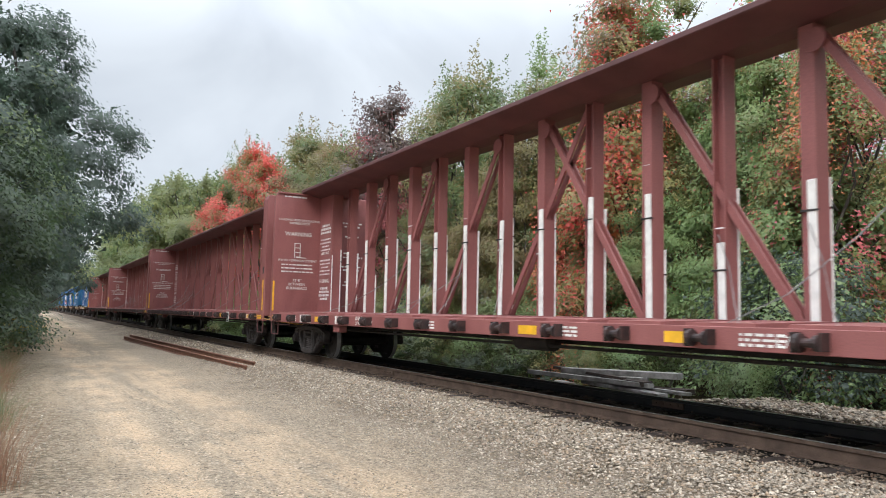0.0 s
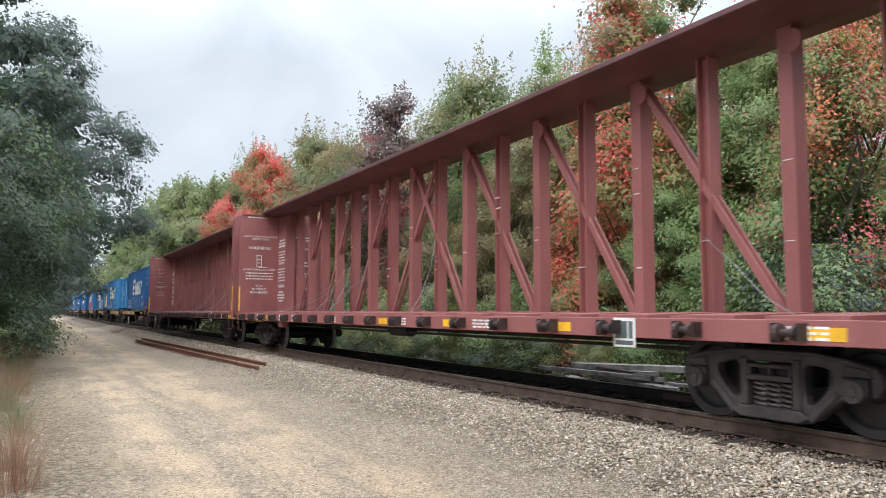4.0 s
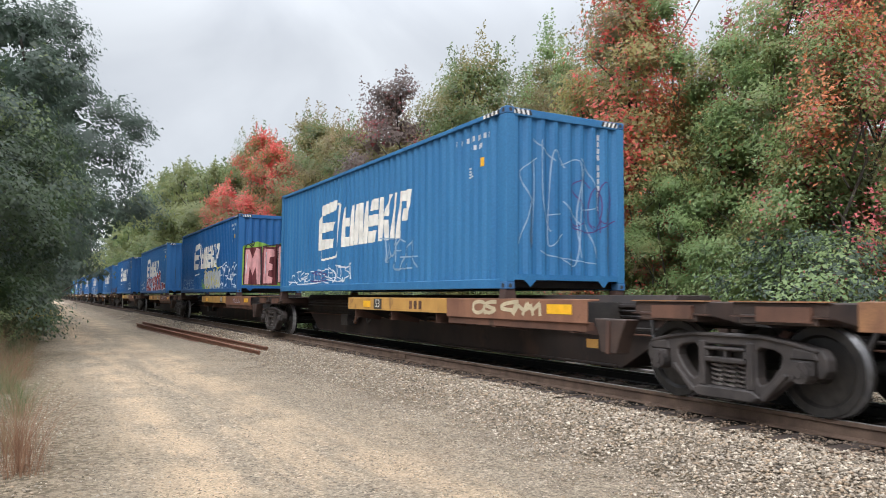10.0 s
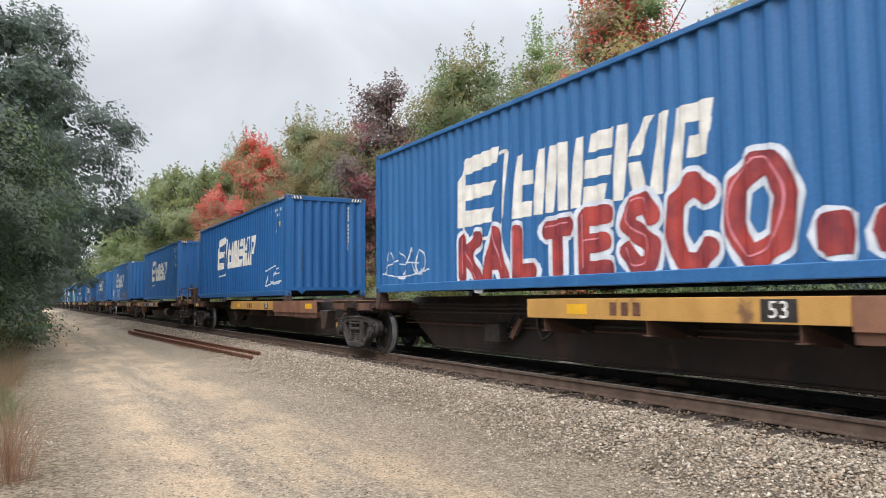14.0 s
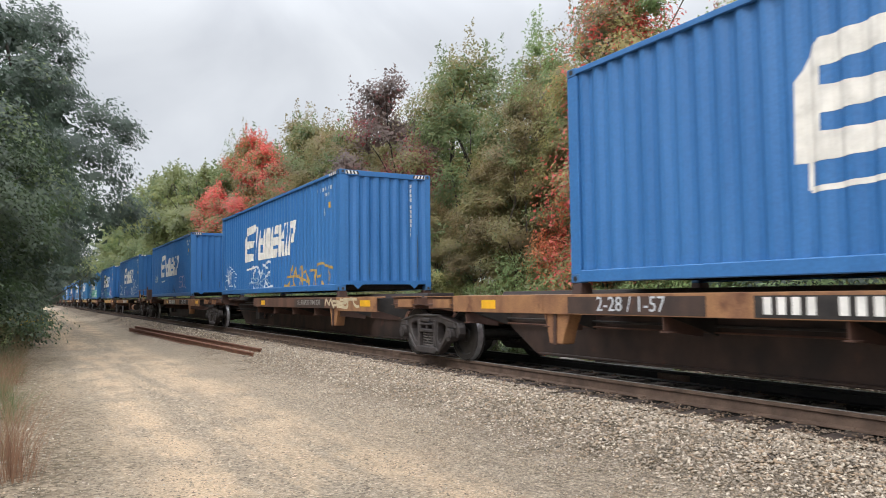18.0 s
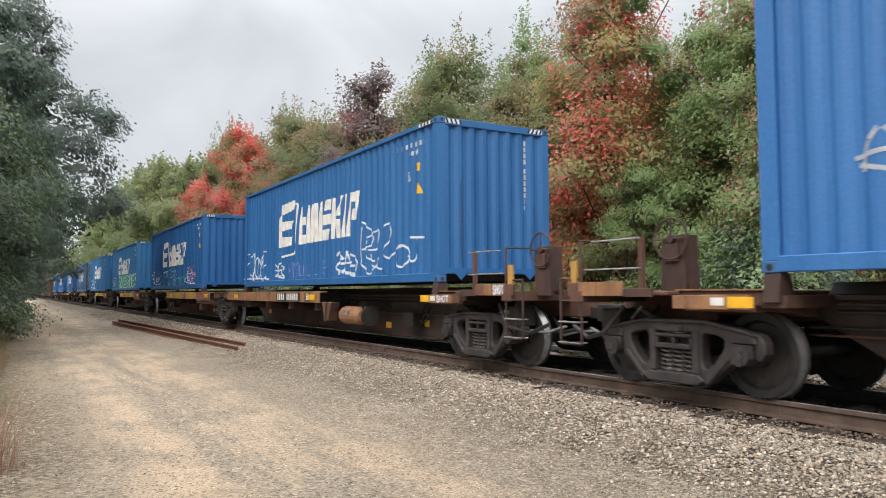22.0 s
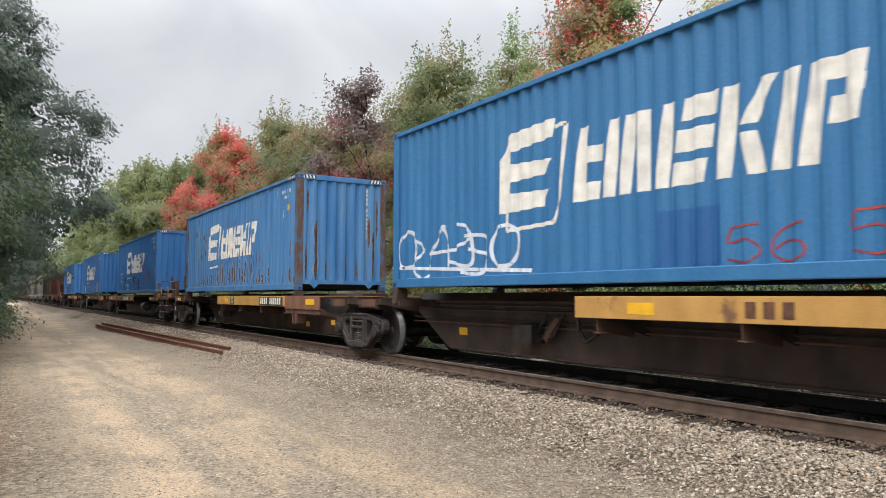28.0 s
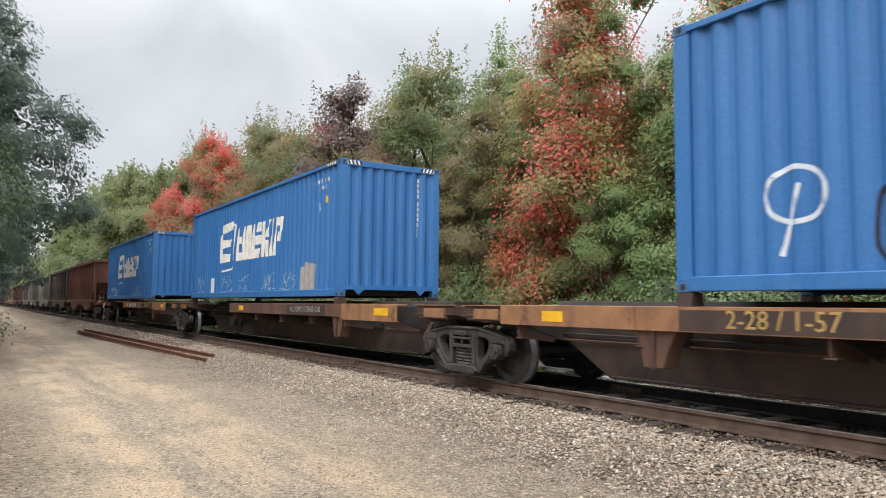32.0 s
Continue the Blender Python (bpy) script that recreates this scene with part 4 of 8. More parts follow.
        if end < 0:
            g = Geo()
            for i in range(11):
                z = 0.75 + i * 0.37
                g.pipe([(-HW + 0.34, y0 + 0.03, z), (-HW + 0.80, y0 + 0.03, z)], 0.011, 5)
            g.pipe([(-HW + 0.80, y0 + 0.03, 0.7), (-HW + 0.80, y0 + 0.03, top - 0.3)], 0.018, 5)
            part("ladder", g, OXIDE_DARK, bh, "end ladder rungs")
            part("reflector_strip", Geo().box(-HW - 0.003, -HW, 0.13, 0.24, 1.16, 2.05), REFLECT, bh, "yellow reflective strip")
            part("hand_hole", Geo().box(-HW - 0.003, -HW, 0.14, 0.27, 2.24, 2.44), BLACK, bh)
        else:
            part("reflector_strip", Geo().box(-HW, -HW + 0.05, y0 - 0.003, y0, 1.16, 2.0), REFLECT, bh, "yellow reflective strip")
            part("top_flange", Geo().box(-HW + 0.05, -0.3, y0 - 0.05, y0, top - 0.05, top - 0.01), OXIDE, bh)
            at = lambda a, z: on_end(a, y0 - 0.002, z)
            if worn:
                ln = []
                for z, w in ((3.75, .4), (3.5, .3), (3.3, .2), (2.95, .35), (2.7, .8), (2.62, .4), (2.3, .5), (2.2, .4), (2.1, .5)):
                    ln += word_bars(rnd, -0.85, z, w, 0.035)
                bars(bh, ln, WORN_WHITE, at)
                for _ in range(9):   # scratches
                    a, z, dx, dz = rnd.uniform(-1.4, -0.2), rnd.uniform(1.3, 4.3), rnd.uniform(-0.3, 0.3), rnd.uniform(-0.4, 0.1)
                    p0, p1 = Vector((a, y0 - 0.003, z)), Vector((max(-1.45, a + dx), y0 - 0.003, z + dz))
                    part("scratch", Geo().rod(p0, p1, 0.006, 0.002, 4), WORN_WHITE, bh)
            else:
                writing("LOADING AND UNLOADING\nINSTRUCTION", 0.092, WHITE, bh, at(-0.78, 3.72))
                writing("WARNING", 0.165, WHITE, bh, at(-0.8, 3.36))
                writing("AVOID TIPPING ACCIDENT", 0.094, WHITE, bh, at(-0.8, 2.60))
                ln = []
                for z in (2.48, 2.38, 2.28):
                    ln += word_bars(rnd, -0.8, z, 0.95, 0.04)
                bars(bh, ln, WHITE, at)
                writing("73'-0\"\nBETWEEN\nBULKHEADS", 0.112, WHITE, bh, at(-0.8, 1.92))
                d = [(-0.84 + 0.02 * i, 3.1 - 0.13 * i, 0.16, 0.02) for i in range(4)] + [(-0.9, 2.9, 0.02, 0.42), (-0.74, 2.9, 0.02, 0.42), (-0.7, 2.69, 0.3, 0.02)]
                bars(bh, d, WHITE, at, "tipping_diagram")
            bars(bh, word_bars(rnd, -0.9, top - 0.12, 0.7, 0.04), WHITE, at)
            ln = []   # rules on the far half of the bulkhead
            for z, w in ((3.8, .7), (3.7, .5), (3.4, .45), (2.9, .5), (2.78, .7), (2.5, .6), (2.4, .5), (2.05, .4), (1.95, .5)):
                ln += word_bars(rnd, 0.85, z, w, 0.05)
            bars(bh, ln, WORN_WHITE if worn else WHITE, at)
        # stirrup steps under the sills
        g = Geo()
        ya, yb = (0.12, 0.72) if end < 0 else (L - 0.75, L - 0.1)
        for s in (-1, 1):
            g = Geo().pipe([(s * (HW - 0.03), ya, 0.88), (s * (HW - 0.03), ya + 0.03, 0.52), (s * (HW - 0.03), yb - 0.03, 0.52), (s * (HW - 0.03), yb, 0.88)], 0.018, 5)
            part("stirrup_step", g, OXIDE_DARK, car, "bent steel stirrup step")
        g = Geo()
        grip(g, -HW, ya + 0.05, yb, 0.98)
        g.pipe([(-HW - 0.02, y0 if end < 0 else L, 0.93), (-HW + 0.3, (y0 - 0.2) if end < 0 else L + 0.2, 0.86), (-0.3, (y0 - 0.25) if end < 0 else L + 0.25, 0.74)], 0.014, 5)
        part("cut_lever", g, YELLOW, car, "yellow uncoupling lever")
        coupler(car, 0.2 if end < 0 else L - 0.2, end)
    # centre beam: posts, braces, chord
    posts = [L - 1.06 - 1.21 * i for i in range(int((L - 2.2) / 1.21) + 1)]
    for i, y in enumerate(posts):
        wide, t = 0.092, 0.022
        if i % 2 == 0:
            g = Geo().box(-0.11, 0.11, y - wide, y + wide, 1.08, 4.47)
        else:
            g = Geo().prism([(-0.105, y - wide), (0.105, y - wide), (0.105, y - wide + t), (0.015, y - wide + t), (0.015, y + wide - t), (0.105, y + wide - t), (0.105, y + wide), (-0.105, y + wide), (-0.105, y + wide - t), (-0.015, y + wide - t), (-0.015, y - wide + t), (-0.105, y - wide + t)], "z", 1.08, 4.47)
        po = part("post", g, OXIDE, car)
        if i > 2 and i % 2 == (1 if i < 8 else 0):
            side = -0.1 if i >= 8 else 0.1
            g = Geo().rod((-0.13, y + side, 4.26), (-0.112, y + side, 4.26), 0.14, n=12)
            part("gusset", g, OXIDE, po, "rounded gusset plate")
        if strips:
            for s in (-1, 1):
                z1 = rnd.uniform(2.7, 3.0) if rnd.random() < 0.85 else 2.1
                yy = y - wide + 0.02
                st = part("white_strip", Geo().box(-0.014, 0.014, -0.03, 0.075, 0, z1 - DECK - 0.05), WHITE, po, "white protective strip", 0.006)
                st.matrix_basis = pose(s * 0.128, yy, DECK + 0.05, rnd.uniform(-1.2, 1.6), 0, 0)
                part("strip_band", Geo().box(s * 0.13 - 0.019, s * 0.13 + 0.019, yy - 0.04, y + wide, z1 - 0.352, z1 - 0.33), BLACK, po)
        bars(po, [(y + rnd.uniform(-0.03, 0.03), rnd.uniform(1.5, 3.5), rnd.uniform(0.08, 0.17), rnd.uniform(0.006, 0.02)) for _ in range(rnd.choice((1, 2, 3)))], WHITE if i % 3 else WORN_WHITE, lambda a, b: on_side(-0.113, a, b), "scrape")
    # foot and head posts of each brace, counted from the front; the two runs lean together and cross at mid car
    runs = [(i, i + 2) for i in (1, 3, 5, 7)] + [(i + 2, i) for i in (8, 10, 12, 14) if i + 2 < len(posts)]
    braces = [(posts[i] + (-0.14 if i < j else 0.14), posts[j] + (0.1 if i < j else -0.1)) for i, j in runs]
    for y_foot, y_head in braces:
        p0, p1 = Vector((0, y_foot, 1.12)), Vector((0, y_head, 4.36))
        d = (p1 - p0).normalized()
        q = Vector((0, -d.z, d.y)) * 0.048
        g = Geo()
        for x in (-0.075, 0.045):
            pts = [p0 + q, p0 - q, p1 - q, p1 + q]
            g.prism([(p.y, p.z) for p in pts], "x", x, x + 0.03)
        part("brace", g, OXIDE, car, "diagonal brace")
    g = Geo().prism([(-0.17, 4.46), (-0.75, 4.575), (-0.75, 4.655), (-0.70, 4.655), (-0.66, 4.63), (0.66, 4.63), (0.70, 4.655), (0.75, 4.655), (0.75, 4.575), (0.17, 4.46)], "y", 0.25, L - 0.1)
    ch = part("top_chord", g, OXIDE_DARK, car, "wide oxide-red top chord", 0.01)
    bars(ch, [(rnd.uniform(1, L - 1), 0, rnd.uniform(0.03, 0.07), 0.03) for _ in range(8)], WHITE, lambda a, b: Matrix.Translation((-0.45, a, 4.52)) @ Matrix.Rotation(radians(12), 4, "Y") @ Matrix.Rotation(math.pi, 4, "X"), "paint_chip")
    # plates beside the bulkheads with the rules
    for y0, y1 in ((L - 1.15, L - 0.16), (0.45, 1.5)):
        pl = part("end_web", Geo().box(-0.16, 0.16, y0, y1, 1.08, 4.47), OXIDE, car, "plated end of the centre beam", 0.01)
        at = lambda a, z: on_side(-0.1625, a, z)
        c = (y0 + y1) / 2
        ln = []
        for i in range(22):
            z = 3.62 - i * 0.1
            if i in (3, 8, 9, 15, 16, 17):
                continue
            ln += word_bars(rnd, c, z, 0.8 * (1 if i % 3 else 0.7), 0.07 if i > 16 or i < 3 else 0.045)
        bars(pl, ln, WHITE, at)
        if not worn:
            writing("SAFETY FIRST", 0.105, WHITE, pl, at(c, 2.82))
        writing("WARNING", 0.16, WHITE, pl, at(c, 2.02))
    # winches along the sill
    y = 0.9
    i = 0
    while y < L - 0.6:
        w = Geo().lathe([(y - 0.12, 0.0), (y - 0.11, 0.07), (y - 0.07, 0.07), (y - 0.06, 0.04), (y + 0.05, 0.04), (y + 0.06, 0.085), (y + 0.11, 0.085), (y + 0.12, 0.0)], 12, "y").moved(Matrix.Translation((-HW - 0.09, 0, 0.97)))
        w.box(-HW - 0.13, -HW, y - 0.15, y - 0.12, 0.90, 1.06).box(-HW - 0.13, -HW, y + 0.125, y + 0.15, 0.88, 1.06)
        part("winch", w, WINCH, car, "dark greasy tie-down winch")
        y += 1.2
        i += 1
    # sill markings
    def mark(y, w, h, mt, z=0.975, nm="reflector", lb=""):
        part(nm, Geo().box(-HW - 0.004, -HW, y - w / 2, y + w / 2, z - h / 2, z + h / 2), mt, car, lb)
    for y in (0.45, L - 21.7, L - 18.0, L - 15.0, L - 12.3, L - 8.0, L - 0.45):
        mark(y, 0.42, 0.12, REFLECT, 0.965, "reflector", "yellow reflective patch")
    for y, w in ((L - 3.84, 0.2), (L - 5.72, 0.24)):
        mark(y, w, 0.12, REFLECT, 0.975, "reflector", "small yellow reflective patch")
    at = lambda a, z: on_side(-HW - 0.003, a, z)
    mark(L - 3.05, 0.82, 0.19, WHITE, 0.975, "owner_plate", "white painted owner plate")
    bars(car, [(L - 2.76 - i * 0.19, 0.975, 0.055, 0.15) for i in range(4)], BLACK, lambda a, z: on_side(-HW - 0.0062, a, z), "owner_letters")
    bars(car, [(L - 4.18 - i * 0.16, 0.975, 0.1, 0.18) for i in range(3)] + [(L - 5.12 - i * 0.16, 0.975, 0.1, 0.18) for i in range(3)], WHITE, at, "car_number")
    writing("LD LMT\nLT WT", 0.105, WHITE, car, at(L - 6.4, 0.975))
    writing("L 75-0", 0.12, WHITE, car, at(L - 16.3, 0.97))
    bars(car, sum([word_bars(rnd, yy, zz, 0.5, 0.03) for yy in (L - 2.1, L - 9.4, L - 13.1, L - 16.0, 2.0) for zz in (1.02, 0.97, 0.92)], []), WHITE, at)
    mark(L - 19.2, 0.36, 0.34, WHITE, 0.92, "label_board", "white and black label board")
    bars(car, [(L - 19.15, 0.95, 0.21, 0.2), (L - 19.31, 0.95, 0.07, 0.2), (L - 19.2, 0.80, 0.3, 0.05)], LABEL_GREY, lambda a, z: on_side(-HW - 0.0062, a, z), "label_pattern")
    for y in (L - 1.75, L * 0.7, L * 0.2):
        part("diamond", Geo().prism([(y - 0.07, 0.97), (y, 0.90), (y + 0.07, 0.97), (y, 1.04)], "x", -HW - 0.003, -HW), WHITE, car)
    part("jacking_pad", Geo().box(-HW + 0.05, -HW + 0.25, L - 5.18, L - 4.83, 0.70, 0.87), OXIDE, car, "jacking pad", 0.015)
    # slack tie cables
    for _ in range(9):
        y = posts[rnd.randrange(2, len(posts) - 2)]
        z = rnd.uniform(1.7, 2.8)
        y2 = y - rnd.uniform(0.8, 2.2) * rnd.choice((1, 1, -1))
        g = Geo().pipe([(-0.13, y, z), (-0.5, y * 0.65 + y2 * 0.35, z * 0.6 + 0.42), (-1.0, y * 0.3 + y2 * 0.7, z * 0.22 + 0.84), (-HW + 0.06, y2, 1.12)], 0.006, 4)
        part("tie_cable", g, PALE_STEEL, car, "slack wire tie-down cable")
    truck(car, 2.68, 1.78, 0)
    truck(car, L - 2.13, 1.85, 0)
    return car


# ---- shipping containers ----
CL, CW, CH = 12.192, 1.219, 2.896
ZC = 1.285
PITCH = 0.2785


def wave(a, start, pitch, depth):
    """Inward depth of the corrugation at a."""
    if a < start:
        return 0.0
    t = ((a - start) % pitch) / pitch
    return depth * (0 if t < 0.25 else (t - 0.25) / 0.25 if t < 0.5 else 1 if t < 0.75 else (1 - t) / 0.25)


def breaks(start, stop, pitch):
    out, i = [], 0
    while start + i * pitch / 4 < stop:
        out.append(start + i * pitch / 4)
        i += 1
    return out + [stop]


SIDE0, SIDE1 = 0.20, CL - 0.20
END0, END1, END_P, END_D = -1.06, 1.06, 0.265, 0.045


def side_depth(y):
    return wave(y, SIDE0, PITCH, 0.044) if SIDE0 < y < SIDE1 else 0.0


def end_depth(x):
    return wave(x, END0, END_P, END_D) if END0 < x < END1 else 0.0


def container_meshes(mt):
    m = {}
    ys = breaks(SIDE0, SIDE1, PITCH)
    pl = [(-CW + 0.032 + wave(y, SIDE0, PITCH, 0.044), y) for y in ys]
    m["side_wall"] = as_mesh("side_wall", Geo().prism(pl + [(-CW + 0.09, SIDE1), (-CW + 0.09, SIDE0)], "z", 0.16, 2.80), mt)
    xs = breaks(END0, END1, END_P)
    pl = [(x, 0.02 + wave(x, END0, END_P, END_D)) for x in xs]
    m["end_wall"] = as_mesh("end_wall", Geo().prism(pl + [(END1, 0.09), (END0, 0.09)], "z", 0.24, 2.76), mt)
    m["bottom_rail"] = as_mesh("bottom_rail", Geo().prism([(-CW + 0.05, 0.168), (-CW + 0.012, 0.166), (-CW + 0.003, 0.155), (-CW + 0.003, 0.02), (-CW + 0.012, 0.008), (-CW + 0.09, 0.008), (-CW + 0.09, 0.022), (-CW + 0.03, 0.03), (-CW + 0.03, 0.15), (-CW + 0.05, 0.155)], "y", 0.17, CL - 0.17), mt)
    m["top_rail"] = as_mesh("top_rail", Geo().box(-CW, -CW + 0.06, 0.17, CL - 0.17, 2.80, 2.872), mt, 0.006)
    m["corner_post"] = as_mesh("corner_post", Geo().prism([(-CW + 0.004, 0.004), (-CW + 0.16, 0.004), (-CW + 0.16, 0.06), (-CW + 0.05, 0.08), (-CW + 0.05, 0.20), (-CW + 0.004, 0.20)], "z", 0.118, CH - 0.118), RUST_POST if mt is BLUES[3] else mt, 0.006)
    c = Geo().box(-CW, -CW + 0.162, 0, 0.178, 0, 0.118)
    m["corner_casting"] = as_mesh("corner_casting", c, GREY_BLUE, 0.01)
    m["casting_hole"] = as_mesh("casting_hole", Geo().rod((-CW - 0.001, 0.089, 0.055), (-CW + 0.001, 0.089, 0.055), 0.038, n=10), BLACK)
    m["end_hole"] = as_mesh("casting_hole", Geo().rod((-CW + 0.08, -0.001, 0.055), (-CW + 0.08, 0.001, 0.055), 0.034, n=10), BLACK)
    m["end_header"] = as_mesh("end_header", Geo().box(-CW + 0.16, CW - 0.16, 0.006, 0.08, 2.76, 2.885), mt, 0.006)
    e = Geo().box(-CW + 0.16, CW - 0.16, 0.01, 0.10, 0.15, 0.24)
    for x in (-0.75, 0.75):
        e.prism([(x - 0.12, 0.15), (x + 0.12, 0.15), (x, 0.04)], "y", 0.012, 0.02)
    m["end_sill"] = as_mesh("end_sill", e, mt)
    m["roof"] = as_mesh("roof", Geo().box(-CW + 0.06, CW - 0.06, 0.08, CL - 0.08, 2.83, 2.875), mt)
    f = Geo().box(-CW + 0.09, CW - 0.09, 0.1, CL - 0.1, 0.13, 0.155)
    for i in range(38):
        f.box(-CW + 0.09, CW - 0.09, 0.25 + i * 0.31, 0.29 + i * 0.31, 0.03, 0.13)
    m["floor_frame"] = as_mesh("floor_frame", f, DARK_STEEL)
    return m


def cut_to_waves(polys, lift, axis="side"):
    """Flat shapes (along, up) bent onto the corrugated wall. lift: how far proud of it."""
    bm = bmesh.new()
    for p in polys:
        try:
            bm.faces.new([bm.verts.new((a, 0, b)) for a, b in p])
        except ValueError:
            pass
    lo, hi = min(a for p in polys for a, _ in p), max(a for p in polys for a, _ in p)
    cuts = breaks(SIDE0, SIDE1, PITCH) if axis == "side" else breaks(END0, END1, END_P)
    for c in cuts:
        if lo < c < hi:
            bmesh.ops.bisect_plane(bm, geom=bm.verts[:] + bm.edges[:] + bm.faces[:], plane_co=(c, 0, 0), plane_no=(1, 0, 0), dist=1e-5)
    for v in bm.verts:
        a, b = v.co.x, v.co.z
        v.co = (-CW + 0.032 + side_depth(a) - lift, a, b) if axis == "side" else (a, 0.02 + end_depth(a) - lift, b)
    bmesh.ops.recalc_face_normals(bm, faces=bm.faces)
    return bm


def decal(name, polys, material, parent, label="", lift=0.003, axis="side", coats=1):
    """Paint that follows the wall; coats: how many thin coats the overlapping runs are laid in."""
    me = bpy.data.meshes.new(name)
    for k in range(coats):
        bm = cut_to_waves(polys[k::coats], lift + 0.0006 * k, axis)
        if k:
            bm.from_mesh(me)
        bm.to_mesh(me)
        bm.free()
    me.materials.append(material)
    ob = part(name, me, material, parent, label)
    return tagged(ob, label, kind="stuff") if len(polys) > 1 else ob


def smooth_line(pts, step=0.035):
    """A curve through the points (Catmull-Rom), resampled."""
    if len(pts) == 2:
        (a, b), (c, d) = pts
        n = max(2, int(math.hypot(c - a, d - b) / step))
        return [(a + (c - a) * i / n, b + (d - b) * i / n) for i in range(n + 1)]
    P = [pts[0]] + list(pts) + [pts[-1]]
    out = []
    for i in range(1, len(P) - 2):
        p0, p1, p2, p3 = P[i - 1:i + 3]
        n = max(2, int(math.hypot(p2[0] - p1[0], p2[1] - p1[1]) / step))
        for j in range(n):
            t = j / n
            out.append(tuple(0.5 * (2 * p1[c] + (p2[c] - p0[c]) * t + (2 * p0[c] - 5 * p1[c] + 4 * p2[c] - p3[c]) * t * t + (3 * p1[c] - p0[c] - 3 * p2[c] + p3[c]) * t ** 3) for c in (0, 1)))
    return out + [pts[-1]]


def strokes(name, lines, width, material, parent, label="", lift=0.005, axis="side", bend=True):
    """Sprayed lines that follow the wall."""
    vs, fs = [], []
    for ln in lines:
        q = smooth_line(ln)
        o = len(vs)
        for i, (a, b) in enumerate(q):
            c, d = q[max(i - 1, 0)], q[min(i + 1, len(q) - 1)]
            dx, dz = d[0] - c[0], d[1] - c[1]
            h = math.hypot(dx, dz) or 1
            for s in (-1, 1):
                a2, b2 = a - s * dz / h * width / 2, b + s * dx / h * width / 2
                if axis == "side":
                    vs.append(((-CW + 0.032 + side_depth(a2) if bend else -0.345) - lift, a2, b2))
                else:
                    vs.append((a2, 0.02 + end_depth(a2) - lift, b2))
            if i:
                k = o + 2 * i
                fs.append((k - 2, k - 1, k + 1, k))
    if not fs:
        return None
    return tagged(part(name, big_mesh(name, vs, fs, material), material, parent), label, kind="stuff")


# strokes of sprayed capitals in a unit cell, drawn from one side to the other
CAPITALS = {
    "O": [[(0.5, 1.0), (0.15, 0.8), (0.05, 0.4), (0.35, 0.02), (0.8, 0.2), (0.95, 0.65), (0.7, 0.98), (0.45, 1.0)]],
    "N": [[(0.1, 0.0), (0.12, 1.0)], [(0.12, 1.0), (0.85, 0.0)], [(0.85, 0.0), (0.88, 1.0)]],
    "I": [[(0.0, 1.0), (1.0, 0.98)], [(0.5, 1.0), (0.42, 0.05)], [(-0.1, 0.08), (0.95, 0.0)]],
    "5": [[(0.9, 1.0), (0.2, 0.95)], [(0.2, 0.95), (0.12, 0.55), (0.6, 0.62), (0.92, 0.3), (0.6, 0.0), (0.1, 0.1)]],
    "6": [[(0.85, 0.95), (0.35, 0.8), (0.1, 0.3), (0.4, 0.0), (0.85, 0.15), (0.8, 0.45), (0.45, 0.5), (0.2, 0.3)]],
    "R": [[(0.1, 0.0), (0.12, 1.0)], [(0.12, 1.0), (0.8, 0.9), (0.75, 0.6), (0.15, 0.5)], [(0.4, 0.5), (1.05, -0.1)]],
    "H": [[(0.1, 1.0), (0.05, 0.0)], [(0.9, 1.0), (0.85, 0.0)], [(0.08, 0.5), (0.88, 0.52)]],
    "K": [[(0.1, 1.0), (0.1, 0.05)], [(1.0, 1.0), (0.15, 0.5)], [(0.4, 0.62), (1.05, -0.1)]],
    "S": [[(0.9, 0.78), (0.7, 1.0), (0.25, 0.92), (0.12, 0.68), (0.5, 0.52), (0.9, 0.34), (0.8, 0.06), (0.4, 0.0), (0.1, 0.28)]],
    "M": [[(0.05, 0.0), (0.02, 1.0)], [(0.02, 1.0), (0.45, 0.5)], [(0.45, 0.5), (0.95, 1.0)], [(0.95, 1.0), (0.95, 0.0)]],
    "A": [[(0.0, 0.0), (0.45, 1.0)], [(0.45, 1.0), (0.95, 0.0)], [(0.25, 0.35), (0.75, 0.35)]],
    "l": [[(0.1, 1.0), (0.05, 0.05)], [(0.05, 0.05), (0.9, 0.08)]],
    "T": [[(0.0, 0.95), (1.0, 1.0)], [(0.5, 0.95), (0.5, 0.0)]],
    "E": [[(0.05, 1.0), (0.05, 0.0)], [(0.05, 1.0), (0.9, 1.0)], [(0.05, 0.5), (0.8, 0.52)], [(0.05, 0.0), (0.9, 0.02)]],
    "C": [[(0.95, 0.85), (0.6, 1.0), (0.15, 0.8), (0.05, 0.4), (0.3, 0.05), (0.7, 0.0), (1.0, 0.2)]],
    "U": [[(0.1, 0.75), (0.1, 0.1)], [(0.1, 0.1), (0.85, 0.08)], [(0.85, 0.08), (0.9, 0.75)]],
    "L": [[(0.1, 1.0), (0.05, 0.1)], [(0.05, 0.1), (0.9, 0.12)], [(0.9, 0.12), (0.75, 0.4)]],
    ">": [[(0.2, 0.8), (0.8, 0.5)], [(0.8, 0.5), (0.2, 0.2)]],
    "<": [[(0.5, 0.9), (0.0, 0.45)], [(0.0, 0.45), (0.55, 0.1)], [(0.0, 0.45), (1.0, 0.5)]],
}
